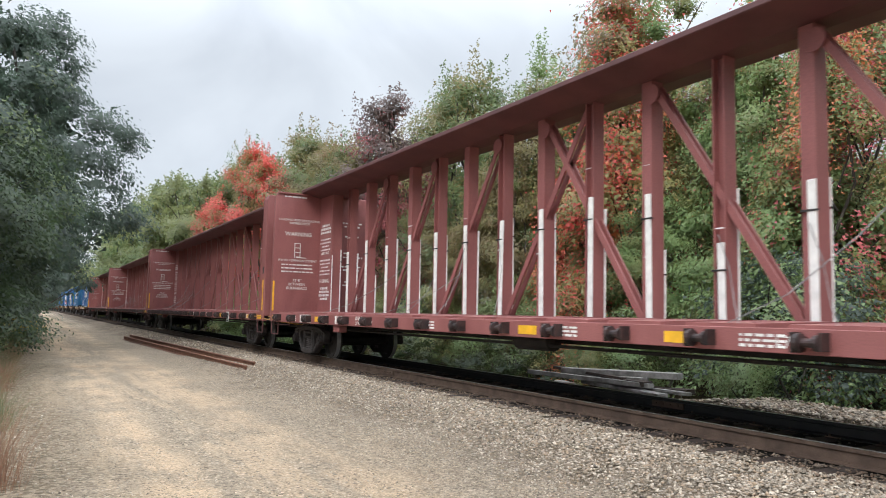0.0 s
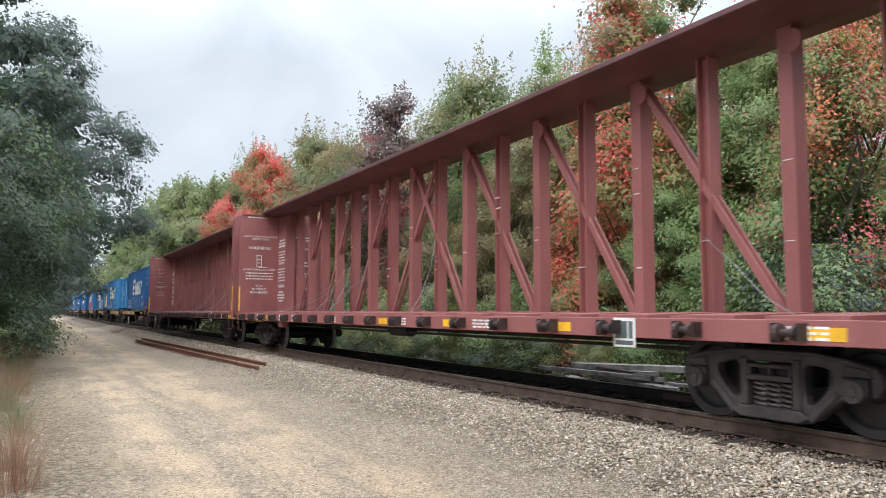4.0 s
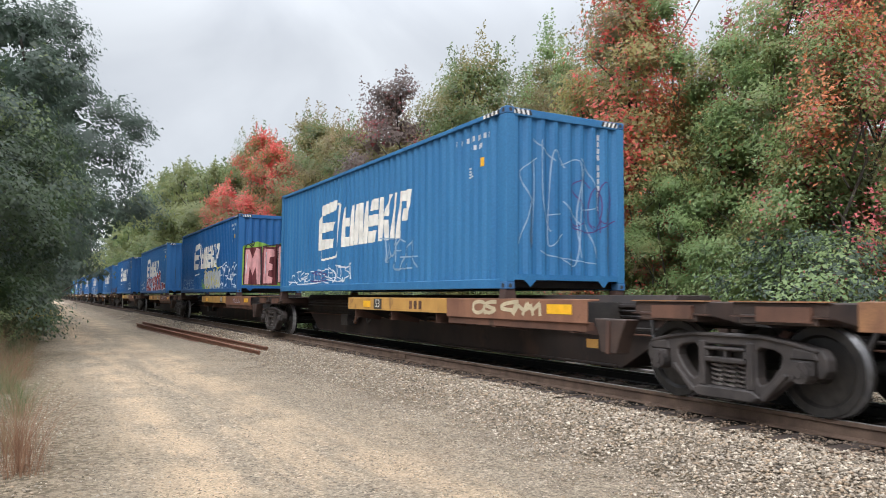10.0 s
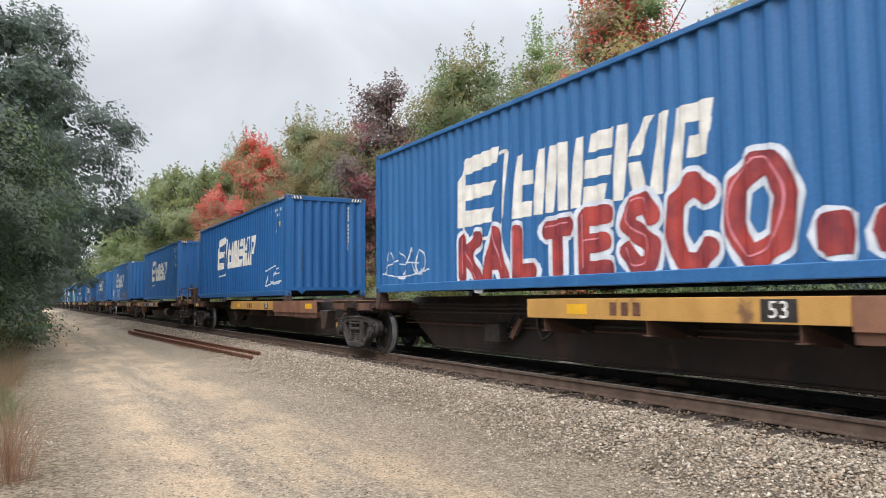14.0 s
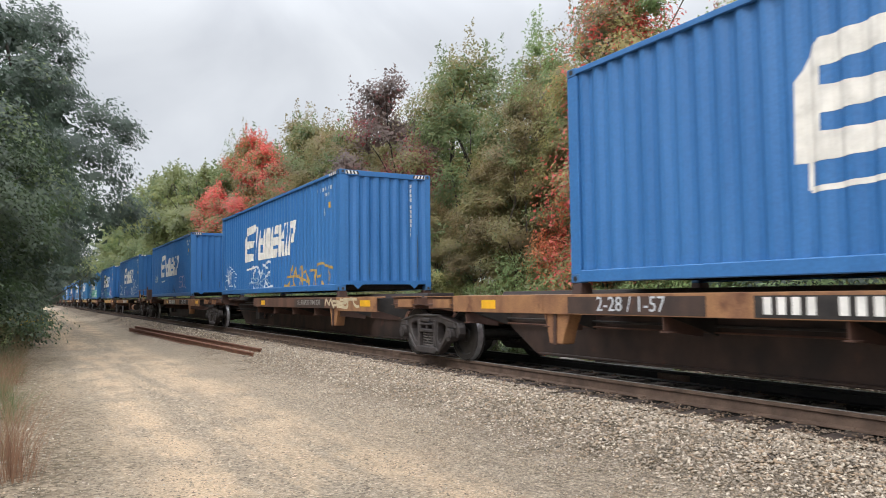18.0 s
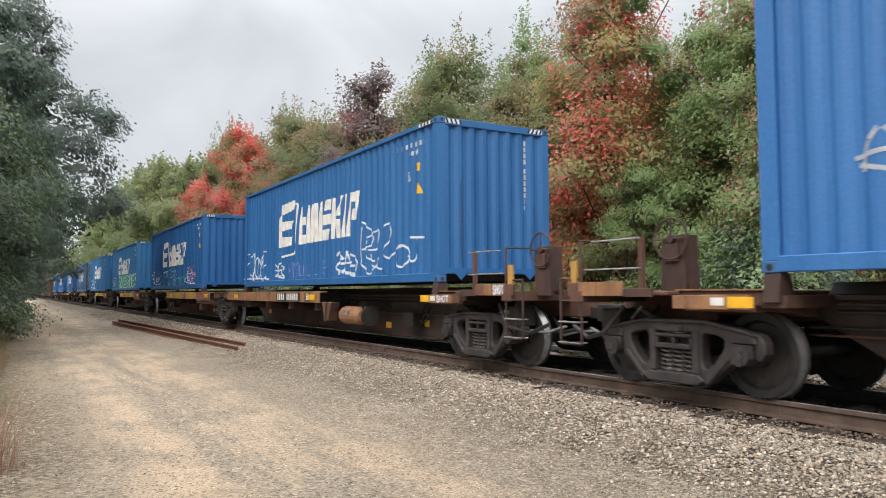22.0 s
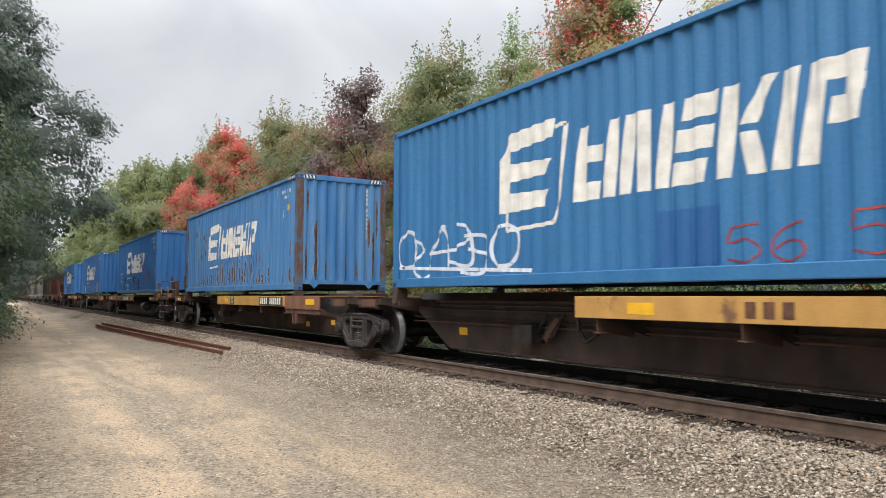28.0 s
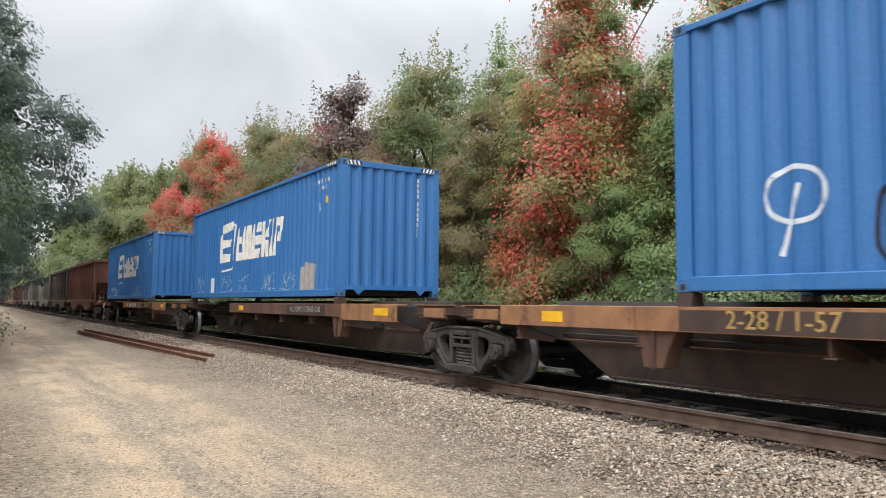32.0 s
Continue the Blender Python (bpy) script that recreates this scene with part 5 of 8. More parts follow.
# the same as hollow bubble letters
HOLLOW = {
    "S": [[(0.95, 1.0), (0.45, 0.98), (0.1, 0.78), (0.12, 0.6), (0.4, 0.3), (0.45, 0.1), (0.3, 0.02)], [(0.95, 1.0), (0.98, 0.7), (0.8, 0.55), (0.5, 0.68)], [(0.5, 0.68), (0.85, 0.3)], [(0.0, 0.0), (0.05, 0.36)], [(0.05, 0.36), (0.3, 0.36)], [(0.3, 0.36), (0.5, 0.04)]],
    "H": [[(0.0, 0.75), (0.05, 1.0), (0.25, 1.02), (0.35, 0.6), (0.5, 0.58), (0.55, 0.98), (0.8, 1.0), (0.95, 0.5), (1.0, 0.05)], [(0.4, 0.0), (0.45, 0.3), (0.65, 0.3), (0.75, 0.0)]],
    "R": [[(0.1, 0.05), (0.0, 0.6), (0.05, 1.05), (0.6, 1.1), (0.95, 0.85), (0.8, 0.5), (0.7, 0.38), (1.0, 0.2)], [(0.35, 0.8), (0.6, 0.72), (0.35, 0.5), (0.35, 0.8)], [(0.5, 0.0), (0.6, 0.25), (0.8, 0.0)]],
    "E": [[(0.1, 1.0), (0.5, 0.95), (1.0, 1.05), (0.95, 0.78), (0.5, 0.7), (0.45, 0.62), (0.85, 0.6), (0.85, 0.45), (0.4, 0.42), (0.42, 0.32), (1.0, 0.4), (0.95, 0.2), (0.4, 0.12), (0.0, 0.35), (0.0, 0.75), (0.1, 1.0)]],
}


LEANING = {  # tall crowded handstyle, its letters linked, the last ones under a long bar
    "S": [[(0.75, 0.62), (0.15, 0.72), (0.0, 0.55), (0.3, 0.40), (0.85, 0.48), (0.8, 0.2), (0.7, 0.0), (0.4, 0.16), (0.05, 0.28)]],
    "H": [[(-0.25, 0.85), (-0.2, 0.6), (-0.2, 0.0)], [(0.35, 0.97), (0.4, 0.6), (0.55, 0.15)], [(-0.2, 0.45), (0.4, 0.42)]],
    "O": [[(0.35, 0.88), (0.0, 0.75), (-0.15, 0.4), (0.1, 0.18), (0.5, 0.28), (0.65, 0.65), (0.35, 0.88)], [(0.25, 0.8), (0.2, 0.3)]],
    "T": [[(-0.95, 1.05), (-0.3, 0.95), (0.75, 0.9)], [(-0.35, 0.95), (-0.42, 0.0)], [(0.7, 0.9), (0.45, 0.45), (0.2, 0.0)], [(0.0, 0.78), (-0.15, 0.4), (0.05, 0.16), (0.4, 0.35), (0.45, 0.7), (0.0, 0.78)]],
    "E": [[(-0.2, 0.82), (0.5, 0.74), (1.0, 0.58), (0.4, 0.52), (0.25, 0.46), (0.7, 0.38)], [(0.3, 0.36), (0.2, 0.0)], [(0.0, 0.3), (0.75, 0.12)], [(0.0, 0.28), (0.05, 0.0)]],
}


def lettered(word, y_far, y_near, z0, z1, alphabet=CAPITALS, gap=0.14):
    """Lines of a sprayed word between two places on the wall."""
    step = (y_far - y_near) / len(word)
    return [[(y_far - step * (i + gap / 2 + (1 - gap) * u), z0 + (z1 - z0) * v) for u, v in ln] for i, ch in enumerate(word) for ln in alphabet[ch]]


def fat(lines, half):
    """Rounded outlines round each short run of the lines."""
    out = []
    for ln in lines:
        for (a, b), (c, d) in zip(ln, ln[1:]):
            w = math.atan2(d - b, c - a)
            out.append([(c + half * math.cos(w + k * 0.5236), d + half * math.sin(w + k * 0.5236)) for k in range(-3, 4)] + [(a + half * math.cos(w + k * 0.5236), b + half * math.sin(w + k * 0.5236)) for k in range(3, 10)])
    return out


def scribble(seed, y_far, y_near, z0, z1, letters=6, knots=6):
    """Unreadable sprayed handstyle: slanted uprights, bowls, hooks, crossbars and flicks that run into one another."""
    r = random.Random(seed)
    out = []
    w = (y_far - y_near) / letters
    lean = r.uniform(-0.1, 0.3)
    sway = [(r.uniform(-0.25, 0.25), r.uniform(1.2, 1.75), r.uniform(-0.14, 0.14), r.choice((-1, 1, 1))) for _ in range(letters + 1)]

    def put(i, a, b):
        dx, wide, dz, turn = sway[min(int(i), letters)]
        a = 0.5 + (a - 0.5) * wide * turn + dx
        return y_far - (i + a + lean * (b - 0.5)) * w, z0 + (z1 - z0) * min(1.15, max(-0.1, b + dz))

    j = lambda v, e=0.13: v + r.uniform(-e, e)
    for i in range(letters):
        top, low = r.uniform(0.78, 1.05), r.uniform(-0.05, 0.12)
        kind = r.randrange(7)
        if kind == 0:       # upright with a bowl
            out.append([put(i, j(0.15), low), put(i, j(0.12), 0.5), put(i, j(0.15), top)])
            out.append([put(i, 0.1, j(top)), put(i, j(0.75), j(0.85)), put(i, j(0.8), j(0.6)), put(i, 0.2, j(0.45))])
            if knots > 5:
                out.append([put(i, 0.3, 0.45), put(i, j(0.6), 0.2), put(i, j(1.0), low)])
        elif kind == 1:     # closed ring, drawn past its start
            n, a0 = 8, r.uniform(0, 6.28)
            ring = [(0.5 + j(0.36, 0.05) * math.cos(a0 + 6.28 * q / n), 0.5 * top + j(0.44, 0.05) * math.sin(a0 + 6.28 * q / n)) for q in range(n + 2)]
            out.append([put(i, a, b) for a, b in ring])
        elif kind == 2:     # snake
            out.append([put(i, j(0.85), j(0.85)), put(i, j(0.5), top), put(i, j(0.15), j(0.75)), put(i, j(0.5), j(0.5)), put(i, j(0.85), j(0.25)), put(i, j(0.45), low), put(i, j(0.05), j(0.15))])
        elif kind == 3:     # two legs and a bar
            out.append([put(i, j(0.05), low), put(i, j(0.25), 0.5), put(i, j(0.5), top)])
            out.append([put(i, 0.5, top), put(i, j(0.75), 0.5), put(i, j(0.95), low)])
            out.append([put(i, j(0.0), j(0.4)), put(i, j(1.05), j(0.45))])
        elif kind == 4:     # upright with three arms
            out.append([put(i, j(0.8), j(0.95)), put(i, j(0.3), top), put(i, j(0.12), 0.55), put(i, j(0.15), low), put(i, j(0.85), j(0.08))])
            out.append([put(i, 0.12, j(0.5)), put(i, j(0.7), j(0.52))])
        elif kind == 5:     # zigzag of three strokes
            q = [(0.05, low), (0.2, top), (0.5, j(0.35)), (0.8, top), (0.95, low)]
            out += [[put(i, j(a, 0.03), b), put(i, j(c, 0.03), d)] for (a, b), (c, d) in zip(q, q[1:])]
        else:               # cross-stroke over a hook
            out.append([put(i, j(0.05), j(0.9)), put(i, j(0.95), top)])
            out.append([put(i, j(0.55), top), put(i, j(0.5), 0.4), put(i, j(0.3), low), put(i, j(0.0), j(0.2))])
        if r.random() < 0.3:   # a drip
            a, b = r.uniform(0.1, 0.9), r.uniform(0.05, 0.3)
            out.append([put(i, a, b), put(i, a + r.uniform(-0.02, 0.02), b - r.uniform(0.15, 0.35))])
    if knots > 5:   # a long underline or tail
        out.append([put(0, r.uniform(-0.3, 0.2), j(0.0)), put(letters * 0.5, 0, j(-0.06, 0.04)), put(letters - 1, r.uniform(0.8, 1.3), j(0.05))])
    return out


def blob(r, cy, cz, wy, wz, n=14, power=0.6):
    out = []
    for i in range(n):
        w = 2 * math.pi * i / n
        c, s = math.cos(w), math.sin(w)
        k = r.uniform(0.86, 1.08)
        out.append((cy + wy * k * math.copysign(abs(c) ** power, c), cz + wz * k * math.copysign(abs(s) ** power, s)))
    return out


def ragged(r, cy, cz, wy, wz):
    """A tall uneven spot, torn at its edges."""
    m = 7
    left = [(cy - wy * r.uniform(0.35, 1.15) * (1 if 0 < j < m - 1 else 0.3), cz - wz + 2 * wz * j / (m - 1)) for j in range(m)]
    right = [(cy + wy * r.uniform(0.35, 1.15) * (1 if 0 < j < m - 1 else 0.3), cz - wz + 2 * wz * j / (m - 1)) for j in range(m)]
    return left + right[::-1]


def logo_shapes():
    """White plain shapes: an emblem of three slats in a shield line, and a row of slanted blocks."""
    sh = []
    z0, hgt, lean = 1.06, 0.95, 0.14
    a0 = 7.25

    def block(l, r_, b, t, l2=None, r2=None):
        f = lambda a, h: (a0 - (a + lean * h), z0 + hgt * h)
        sh.append([f(l, b), f(r_, b), f(r_ if r2 is None else r2, t), f(l if l2 is None else l2, t)])
    x = 0.0
    block(x, x + 0.18, 0, 1); block(x + 0.18, x + 0.45, 0, 0.24); block(x + 0.18, x + 0.47, 0.5, 0.72)
    x += 0.54
    block(x, x + 0.18, 0, 1)
    x += 0.27
    block(x, x + 0.17, 0, 1); block(x + 0.30, x + 0.48, 0.0, 1, x + 0.19, x + 0.36); block(x + 0.57, x + 0.74, 0, 1)
    x += 0.82
    block(x + 0.04, x + 0.5, 0.74, 1); block(x, x + 0.46, 0.38, 0.64); block(x - 0.04, x + 0.42, 0, 0.27)
    x += 0.56
    block(x, x + 0.18, 0, 1); block(x + 0.24, x + 0.42, 0.54, 1, x + 0.42, x + 0.6); block(x + 0.4, x + 0.6, 0, 0.46, x + 0.24, x + 0.42)
    x += 0.66
    block(x, x + 0.18, 0, 1)
    x += 0.27
    block(x, x + 0.19, 0, 1); block(x + 0.25, x + 0.52, 0.36, 0.62); block(x + 0.19, x + 0.52, 0.78, 1); block(x + 0.36, x + 0.53, 0.62, 0.78)
    # emblem
    f = lambda a, z: (8.86 - a - 0.03 * z, 1.06 + z * (1.1 if z > 0 else 1.0))
    sh.append([f(0, 0), f(0.26, 0), f(0.26, 0.28), f(0.26, 1.05), f(0.2, 1.0), f(0.0, 0.72)])
    sh.append([f(0.26, 0.0), f(1.0, 0.02), f(1.14, 0.22), f(0.26, 0.25)])
    sh.append([f(0.26, 0.40), f(1.06, 0.42), f(1.16, 0.60), f(0.26, 0.64)])
    sh.append([f(0.26, 0.80), f(1.16, 0.86), f(1.2, 1.09), f(0.26, 1.05)])
    line = [f(1.2, 0.98), f(1.44, 0.98), f(1.36, 0.1), f(1.2, -0.22), f(0.14, -0.26), f(0.14, 0.0)]
    for p, q in zip(line, line[1:]):
        d = Vector((q[0] - p[0], q[1] - p[1])).normalized() * 0.028
        n = (-d.y, d.x)
        sh.append([(p[0] + n[0], p[1] + n[1]), (q[0] + n[0], q[1] + n[1]), (q[0] - n[0], q[1] - n[1]), (p[0] - n[0], p[1] - n[1])])
    return sh


KITS = [container_meshes(b) for b in BLUES]
_bm = cut_to_waves(logo_shapes(), 0.003)
LOGO = bpy.data.meshes.new("painted_logo")
_bm.to_mesh(LOGO)
_bm.free()
LOGO.materials.append(LOGO_WHITE)


def side_marks():
    """Identity marks near the front top corner and down the end: plain strips of their size."""
    r = random.Random(2)
    a = []
    for i in range(10):
        w = r.choice((0.018, 0.042, 0.05))
        a.append([(1.62 - i * 0.11, 2.51), (1.62 - w - i * 0.11, 2.51), (1.62 - w - i * 0.11, 2.60), (1.62 - i * 0.11, 2.60)])
    for i in range(4):
        a.append([(1.15 - i * 0.11, 2.36), (1.10 - i * 0.11, 2.36), (1.10 - i * 0.11, 2.44), (1.15 - i * 0.11, 2.44)])
    for i in range(4):
        w = r.uniform(0.1, 0.2)
        a.append([(1.25, 2.05 - i * 0.05), (1.25 - w, 2.05 - i * 0.05), (1.25 - w, 2.08 - i * 0.05), (1.25, 2.08 - i * 0.05)])
    e = []
    for i in range(11):
        z = 2.55 - i * 0.115 - (0.06 if i > 3 else 0)
        w = r.choice((0.018, 0.045, 0.05))
        e.append([(0.665, z), (0.665 + w, z), (0.665 + w, z + 0.09), (0.665, z + 0.09)])
    return a, e


def mesh_of(polys, mt, name, axis):
    bm = cut_to_waves(polys, 0.003, axis)
    me = bpy.data.meshes.new(name)
    bm.to_mesh(me)
    bm.free()
    me.materials.append(mt)
    return me


_a, _e = side_marks()
MARKS, END_MARKS = mesh_of(_a, FADED_WHITE, "identity_mark", "side"), mesh_of(_e, FADED_WHITE, "identity_mark", "end")
STICKER = mesh_of([[(0.82, 2.04), (0.73, 2.04), (0.73, 2.19), (0.82, 2.19)]], REFLECT, "yellow_sticker", "side")
TRIANGLE = mesh_of([[(0.90, 1.62), (0.66, 1.62), (0.78, 1.84)]], REFLECT, "warning_triangle", "side")
_g, _k = Geo(), Geo()
for s in (-1, 1):
    for i in range(8):
        (_g if i % 2 else _k).prism([(s * 0.72 + s * i * 0.045, 2.79), (s * 0.72 + s * (i + 1) * 0.045, 2.79), (s * 0.75 + s * (i + 1) * 0.045, 2.87), (s * 0.75 + s * i * 0.045, 2.87)], "y", 0.002, 0.006)
for i in range(8):
    (_g if i % 2 else _k).box(-CW - 0.003, -CW, 0.20 + i * 0.06, 0.26 + i * 0.06, 2.805, 2.865)
STRIPES = (as_mesh("hazard_stripe", _g, WHITE), as_mesh("hazard_stripe", _k, BLACK))  # too small to count one by one

DIRT = []
for _s in range(3):
    _r = random.Random(70 + _s)
    DIRT.append(mesh_of([ragged(_r, x + _r.uniform(-0.02, 0.02), _r.uniform(0.85, 1.15), 0.018, _r.uniform(0.4, 0.75)) for x in (-0.727, 0.863)] + [ragged(_r, -0.197 + 0.265 * _r.randrange(-1, 4), 0.5, 0.015, _r.uniform(0.12, 0.22))], SPRAY["dirt"], "dirt_streak", "end"))

CONTAINERS = [  # place along the train, blue, label words, warning triangle
    (95.58, 0, "deep blue shipping container with white tags sprayed along its foot", 1),
    (116.31, 1, "faded blue shipping container with small tags and a scribbled end", 0),
    (133.96, 0, "deep blue shipping container with a colourful mural on its end", 0),
    (151.28, 4, "faded blue shipping container with large red bubble lettering", 0),
    (169.66, 0, "deep blue shipping container with one small white tag", 0),
    (187.34, 2, "clean bright blue shipping container", 1),
    (207.97, 2, "bright blue shipping container with white and ochre spray tags", 0),
    (226.40, 2, "bright blue shipping container with a pink tag", 0),
    (244.88, 4, "bright blue shipping container with a row of white tags", 1),
    (263.04, 0, "deep blue shipping container with pale green outlined tags", 1),
    (280.41, 1, "faded blue shipping container with green bubble lettering", 0),
    (297.60, 1, "faded blue shipping container with white and red tags", 0),
    (314.87, 3, "rust-streaked blue shipping container with corroded lower panels", 0),
    (333.27, 2, "bright blue shipping container with black and red tags", 0),
    (354.08, 2, "bright blue shipping container with a grey overpainted patch", 0),
    (373.02, 2, "bright blue shipping container with pale tags", 0),
]


def container(i):
    at, blue, label, tri = CONTAINERS[i]
    box = thing("shipping_container", label, "container", "blue shipping containers")
    m, mt = KITS[blue], BLUES[blue]
    for s in (1, -1):
        sw = part("side_wall", m["side_wall"], mt, box, "corrugated blue side wall")
        mirrored(sw, s, 1, 1)
        mirrored(part("bottom_rail", m["bottom_rail"], mt, box), s, 1, 1)
        mirrored(part("top_rail", m["top_rail"], mt, box), s, 1, 1)
        if s == 1:
            near = sw
    front = part("end_wall", m["end_wall"], mt, box, "corrugated blue end wall")
    mirrored(part("end_wall", m["end_wall"], mt, box), 1, -1, 1, 0, CL, 0)
    for e in (1, -1):
        dy = 0 if e == 1 else CL
        mirrored(part("end_header", m["end_header"], mt, box), 1, e, 1, 0, dy)
        mirrored(part("end_sill", m["end_sill"], mt, box), 1, e, 1, 0, dy)
        for s in (1, -1):
            mirrored(part("corner_post", m["corner_post"], GREY_BLUE if blue == 3 else mt, box), s, e, 1, 0, dy)
            for up in (0, 1):
                c = mirrored(part("corner_casting", m["corner_casting"], GREY_BLUE, box), s, e, 1 if not up else -1, 0, dy, 0 if not up else CH)
                part("casting_hole", m["casting_hole"], BLACK, c)
                part("casting_hole", m["end_hole"], BLACK, c)
    part("roof", m["roof"], mt, box)
    part("floor_frame", m["floor_frame"], DARK_STEEL, box, "dark underframe")
    part("painted_logo", LOGO, LOGO_WHITE, near, "white emblem and slanted blocks")
    tagged(part("identity_mark", MARKS, WHITE, near), kind="stuff")
    tagged(part("identity_mark", END_MARKS, WHITE, front), kind="stuff")
    part("yellow_sticker", STICKER, REFLECT, near)
    if tri:
        part("warning_triangle", TRIANGLE, REFLECT, near, "yellow warning triangle")
    tagged(part("hazard_stripe", STRIPES[0], WHITE, front), kind="stuff")
    tagged(part("hazard_stripe", STRIPES[1], BLACK, front), kind="stuff")
    if i != 12:
        tagged(part("dirt_streak", DIRT[i % 3], SPRAY["dirt"], front, "grey dirt run down the end wall"), kind="stuff")
    tags(i, near, front)
    return box


def tags(i, near, front):
    """Sprayed tags and pieces, container by container."""
    r = random.Random(100 + i)

    def tag(colour, y_far, y_near, z0, z1, letters, width=0.035, knots=6, seed=0, label=""):
        strokes("spray_tag", scribble(1000 * i + seed + int(y_far * 10), y_far, y_near, z0, z1, letters, knots), width * 0.85, SPRAY[colour], near, label or colour + " spray tag")

    if i == 0:
        tag("white", 12.0, 9.4, 0.2, 0.75, 6); tag("pale", 6.6, 4.4, 0.25, 1.05, 5, 0.032, 7)
        tag("white", 8.1, 6.4, 0.2, 0.7, 2, 0.022, 4); tag("white", 3.3, 2.0, 0.3, 0.95, 4, 0.04, 7)
    elif i == 1:
        tag("white", 11.2, 8.2, 0.2, 0.55, 7); tag("purple", 9.4, 8.3, 0.25, 0.5, 4); tag("white", 8.2, 6.6, 0.25, 0.6, 6); tag("pale", 4.9, 3.2, 0.5, 1.1, 4)
        strokes("spray_tag", scribble(77, -0.9, 0.6, 0.6, 2.2, 5), 0.02, SPRAY["pale"], front, "thin pale tags", axis="end")
        strokes("spray_tag", scribble(78, 0.2, 0.95, 1.0, 1.8, 3), 0.02, SPRAY["purple"], front, axis="end")
    elif i == 2:
        tag("pale", 12.0, 8.9, 0.2, 0.75, 6, 0.03)
        decal("spray_piece", [blob(r, 6.1 - 0.55 * j, 0.55, 0.3, 0.42, 16, 0.85) for j in range(6)], SPRAY["silver"], near, "silver bubble lettering", 0.004)
        tag("yellow", 6.5, 3.3, 0.15, 1.1, 6, 0.06, 7); tag("lime", 6.9, 6.3, 0.2, 0.6, 3)
        tag("white", 3.3, 0.7, 0.12, 1.15, 5, 0.055, 8); tag("white", 1.1, 0.25, 0.3, 1.2, 2, 0.04, 7)
        # mural on the end
        E = lambda nm, polys, c, lift: decal(nm, polys, SPRAY[c], front, c + " part of the mural", lift, "end")
        E("mural_ground", [[(-1.05, 0.26), (1.05, 0.26), (1.05, 1.75), (0.6, 1.95), (0.1, 1.75), (-0.5, 1.9), (-1.05, 1.7)]], "lime", 0.003)
        E("mural_shade", [[(-1.02, 0.28), (-0.3, 0.28), (-0.32, 1.72), (-0.98, 1.62)], [(-0.36, 0.28), (0.28, 0.28), (0.3, 1.72), (-0.3, 1.72)], [(0.2, 0.4), (0.66, 0.28), (0.74, 1.8), (0.2, 1.84)]], "maroon", 0.005)
        E("mural_letter", [[(-0.99, 0.3), (-0.82, 0.3), (-0.78, 0.95), (-0.66, 0.62), (-0.55, 0.95), (-0.5, 0.3), (-0.34, 0.3), (-0.40, 1.62), (-0.54, 1.64), (-0.66, 1.25), (-0.8, 1.58), (-0.95, 1.58)], [(-0.26, 0.34), (0.06, 0.34), (0.1, 0.55), (-0.08, 0.62), (-0.06, 0.82), (0.08, 0.86), (0.08, 1.06), (-0.05, 1.1), (-0.02, 1.32), (0.16, 1.36), (0.14, 1.62), (-0.24, 1.64)], [(0.3, 0.4), (0.42, 0.4), (0.44, 0.82), (0.58, 0.36), (0.70, 0.42), (0.58, 0.92), (0.70, 1.2), (0.64, 1.66), (0.5, 1.76), (0.26, 1.72)]], "rose", 0.008)
        E("mural_shade", [[(0.42, 1.12), (0.54, 1.16), (0.54, 1.46), (0.42, 1.48)]], "lime", 0.011)
        E("mural_letter", [[(0.76, 0.5), (0.9, 0.3), (1.04, 0.42), (1.02, 0.9), (0.88, 0.7), (0.86, 1.3), (1.04, 1.4), (1.04, 1.6), (0.76, 1.5)]], "sky", 0.008)
        strokes("mural_outline", [[(-0.95, 1.62), (-0.85, 1.78), (-0.7, 1.66)], [(-0.78, 1.82), (-0.66, 1.74), (-0.62, 1.86), (-0.72, 1.88)], [(-0.3, 1.72), (0.25, 1.8), (0.74, 1.82)], [(-0.98, 0.3), (-0.95, 1.6)], [(-0.34, 0.3), (-0.34, 1.7)], [(0.26, 0.34), (0.28, 1.74)], [(0.72, 0.5), (0.72, 1.7)]], 0.04, SPRAY["black"], front, lift=0.011, axis="end")
        strokes("mural_highlight", [[(-0.9, 0.7), (-0.86, 1.4)], [(-0.2, 0.7), (-0.16, 1.5)], [(0.36, 0.8), (0.4, 1.6)]], 0.025, SPRAY["white"], front, lift=0.012, axis="end")
    elif i == 3:
        cells = [8.5 - 0.78 * j for j in range(8)]
        hts = [0.42, 0.44, 0.42, 0.42, 0.46, 0.50, 0.56, 0.60]
        lines = sum([lettered(ch, y + 0.39, y - (0.39 if ch != "O" else 0.62), 0.2, 2 * h, gap=0.36 if ch != "O" else 0.3) for ch, y, h in zip("KAlTESCO", cells, hts)], [])
        dots = [(2.15, 0.27), (1.62, 0.26), (1.14, 0.22), (0.74, 0.18)]
        decal("piece_outline", fat(lines, 0.195) + [blob(r, y, 0.42, h - 0.02, h) for y, h in dots], SPRAY["white"], near, "white outline of the bubble lettering", 0.003, coats=9)
        decal("piece_fill", fat(lines, 0.128) + [blob(r, y, 0.42, h - 0.07, h - 0.05) for y, h in dots], SPRAY["red"], near, "red bubble lettering", 0.010, coats=9)
        strokes("piece_line", [[(a + 0.05, b + 0.05) for a, b in ln] for ln in lines[::2]], 0.022, SPRAY["pink"], near, "thin pink highlights", 0.018)
        tag("white", 11.7, 10.2, 0.3, 0.85, 4, 0.03)
    elif i == 4:
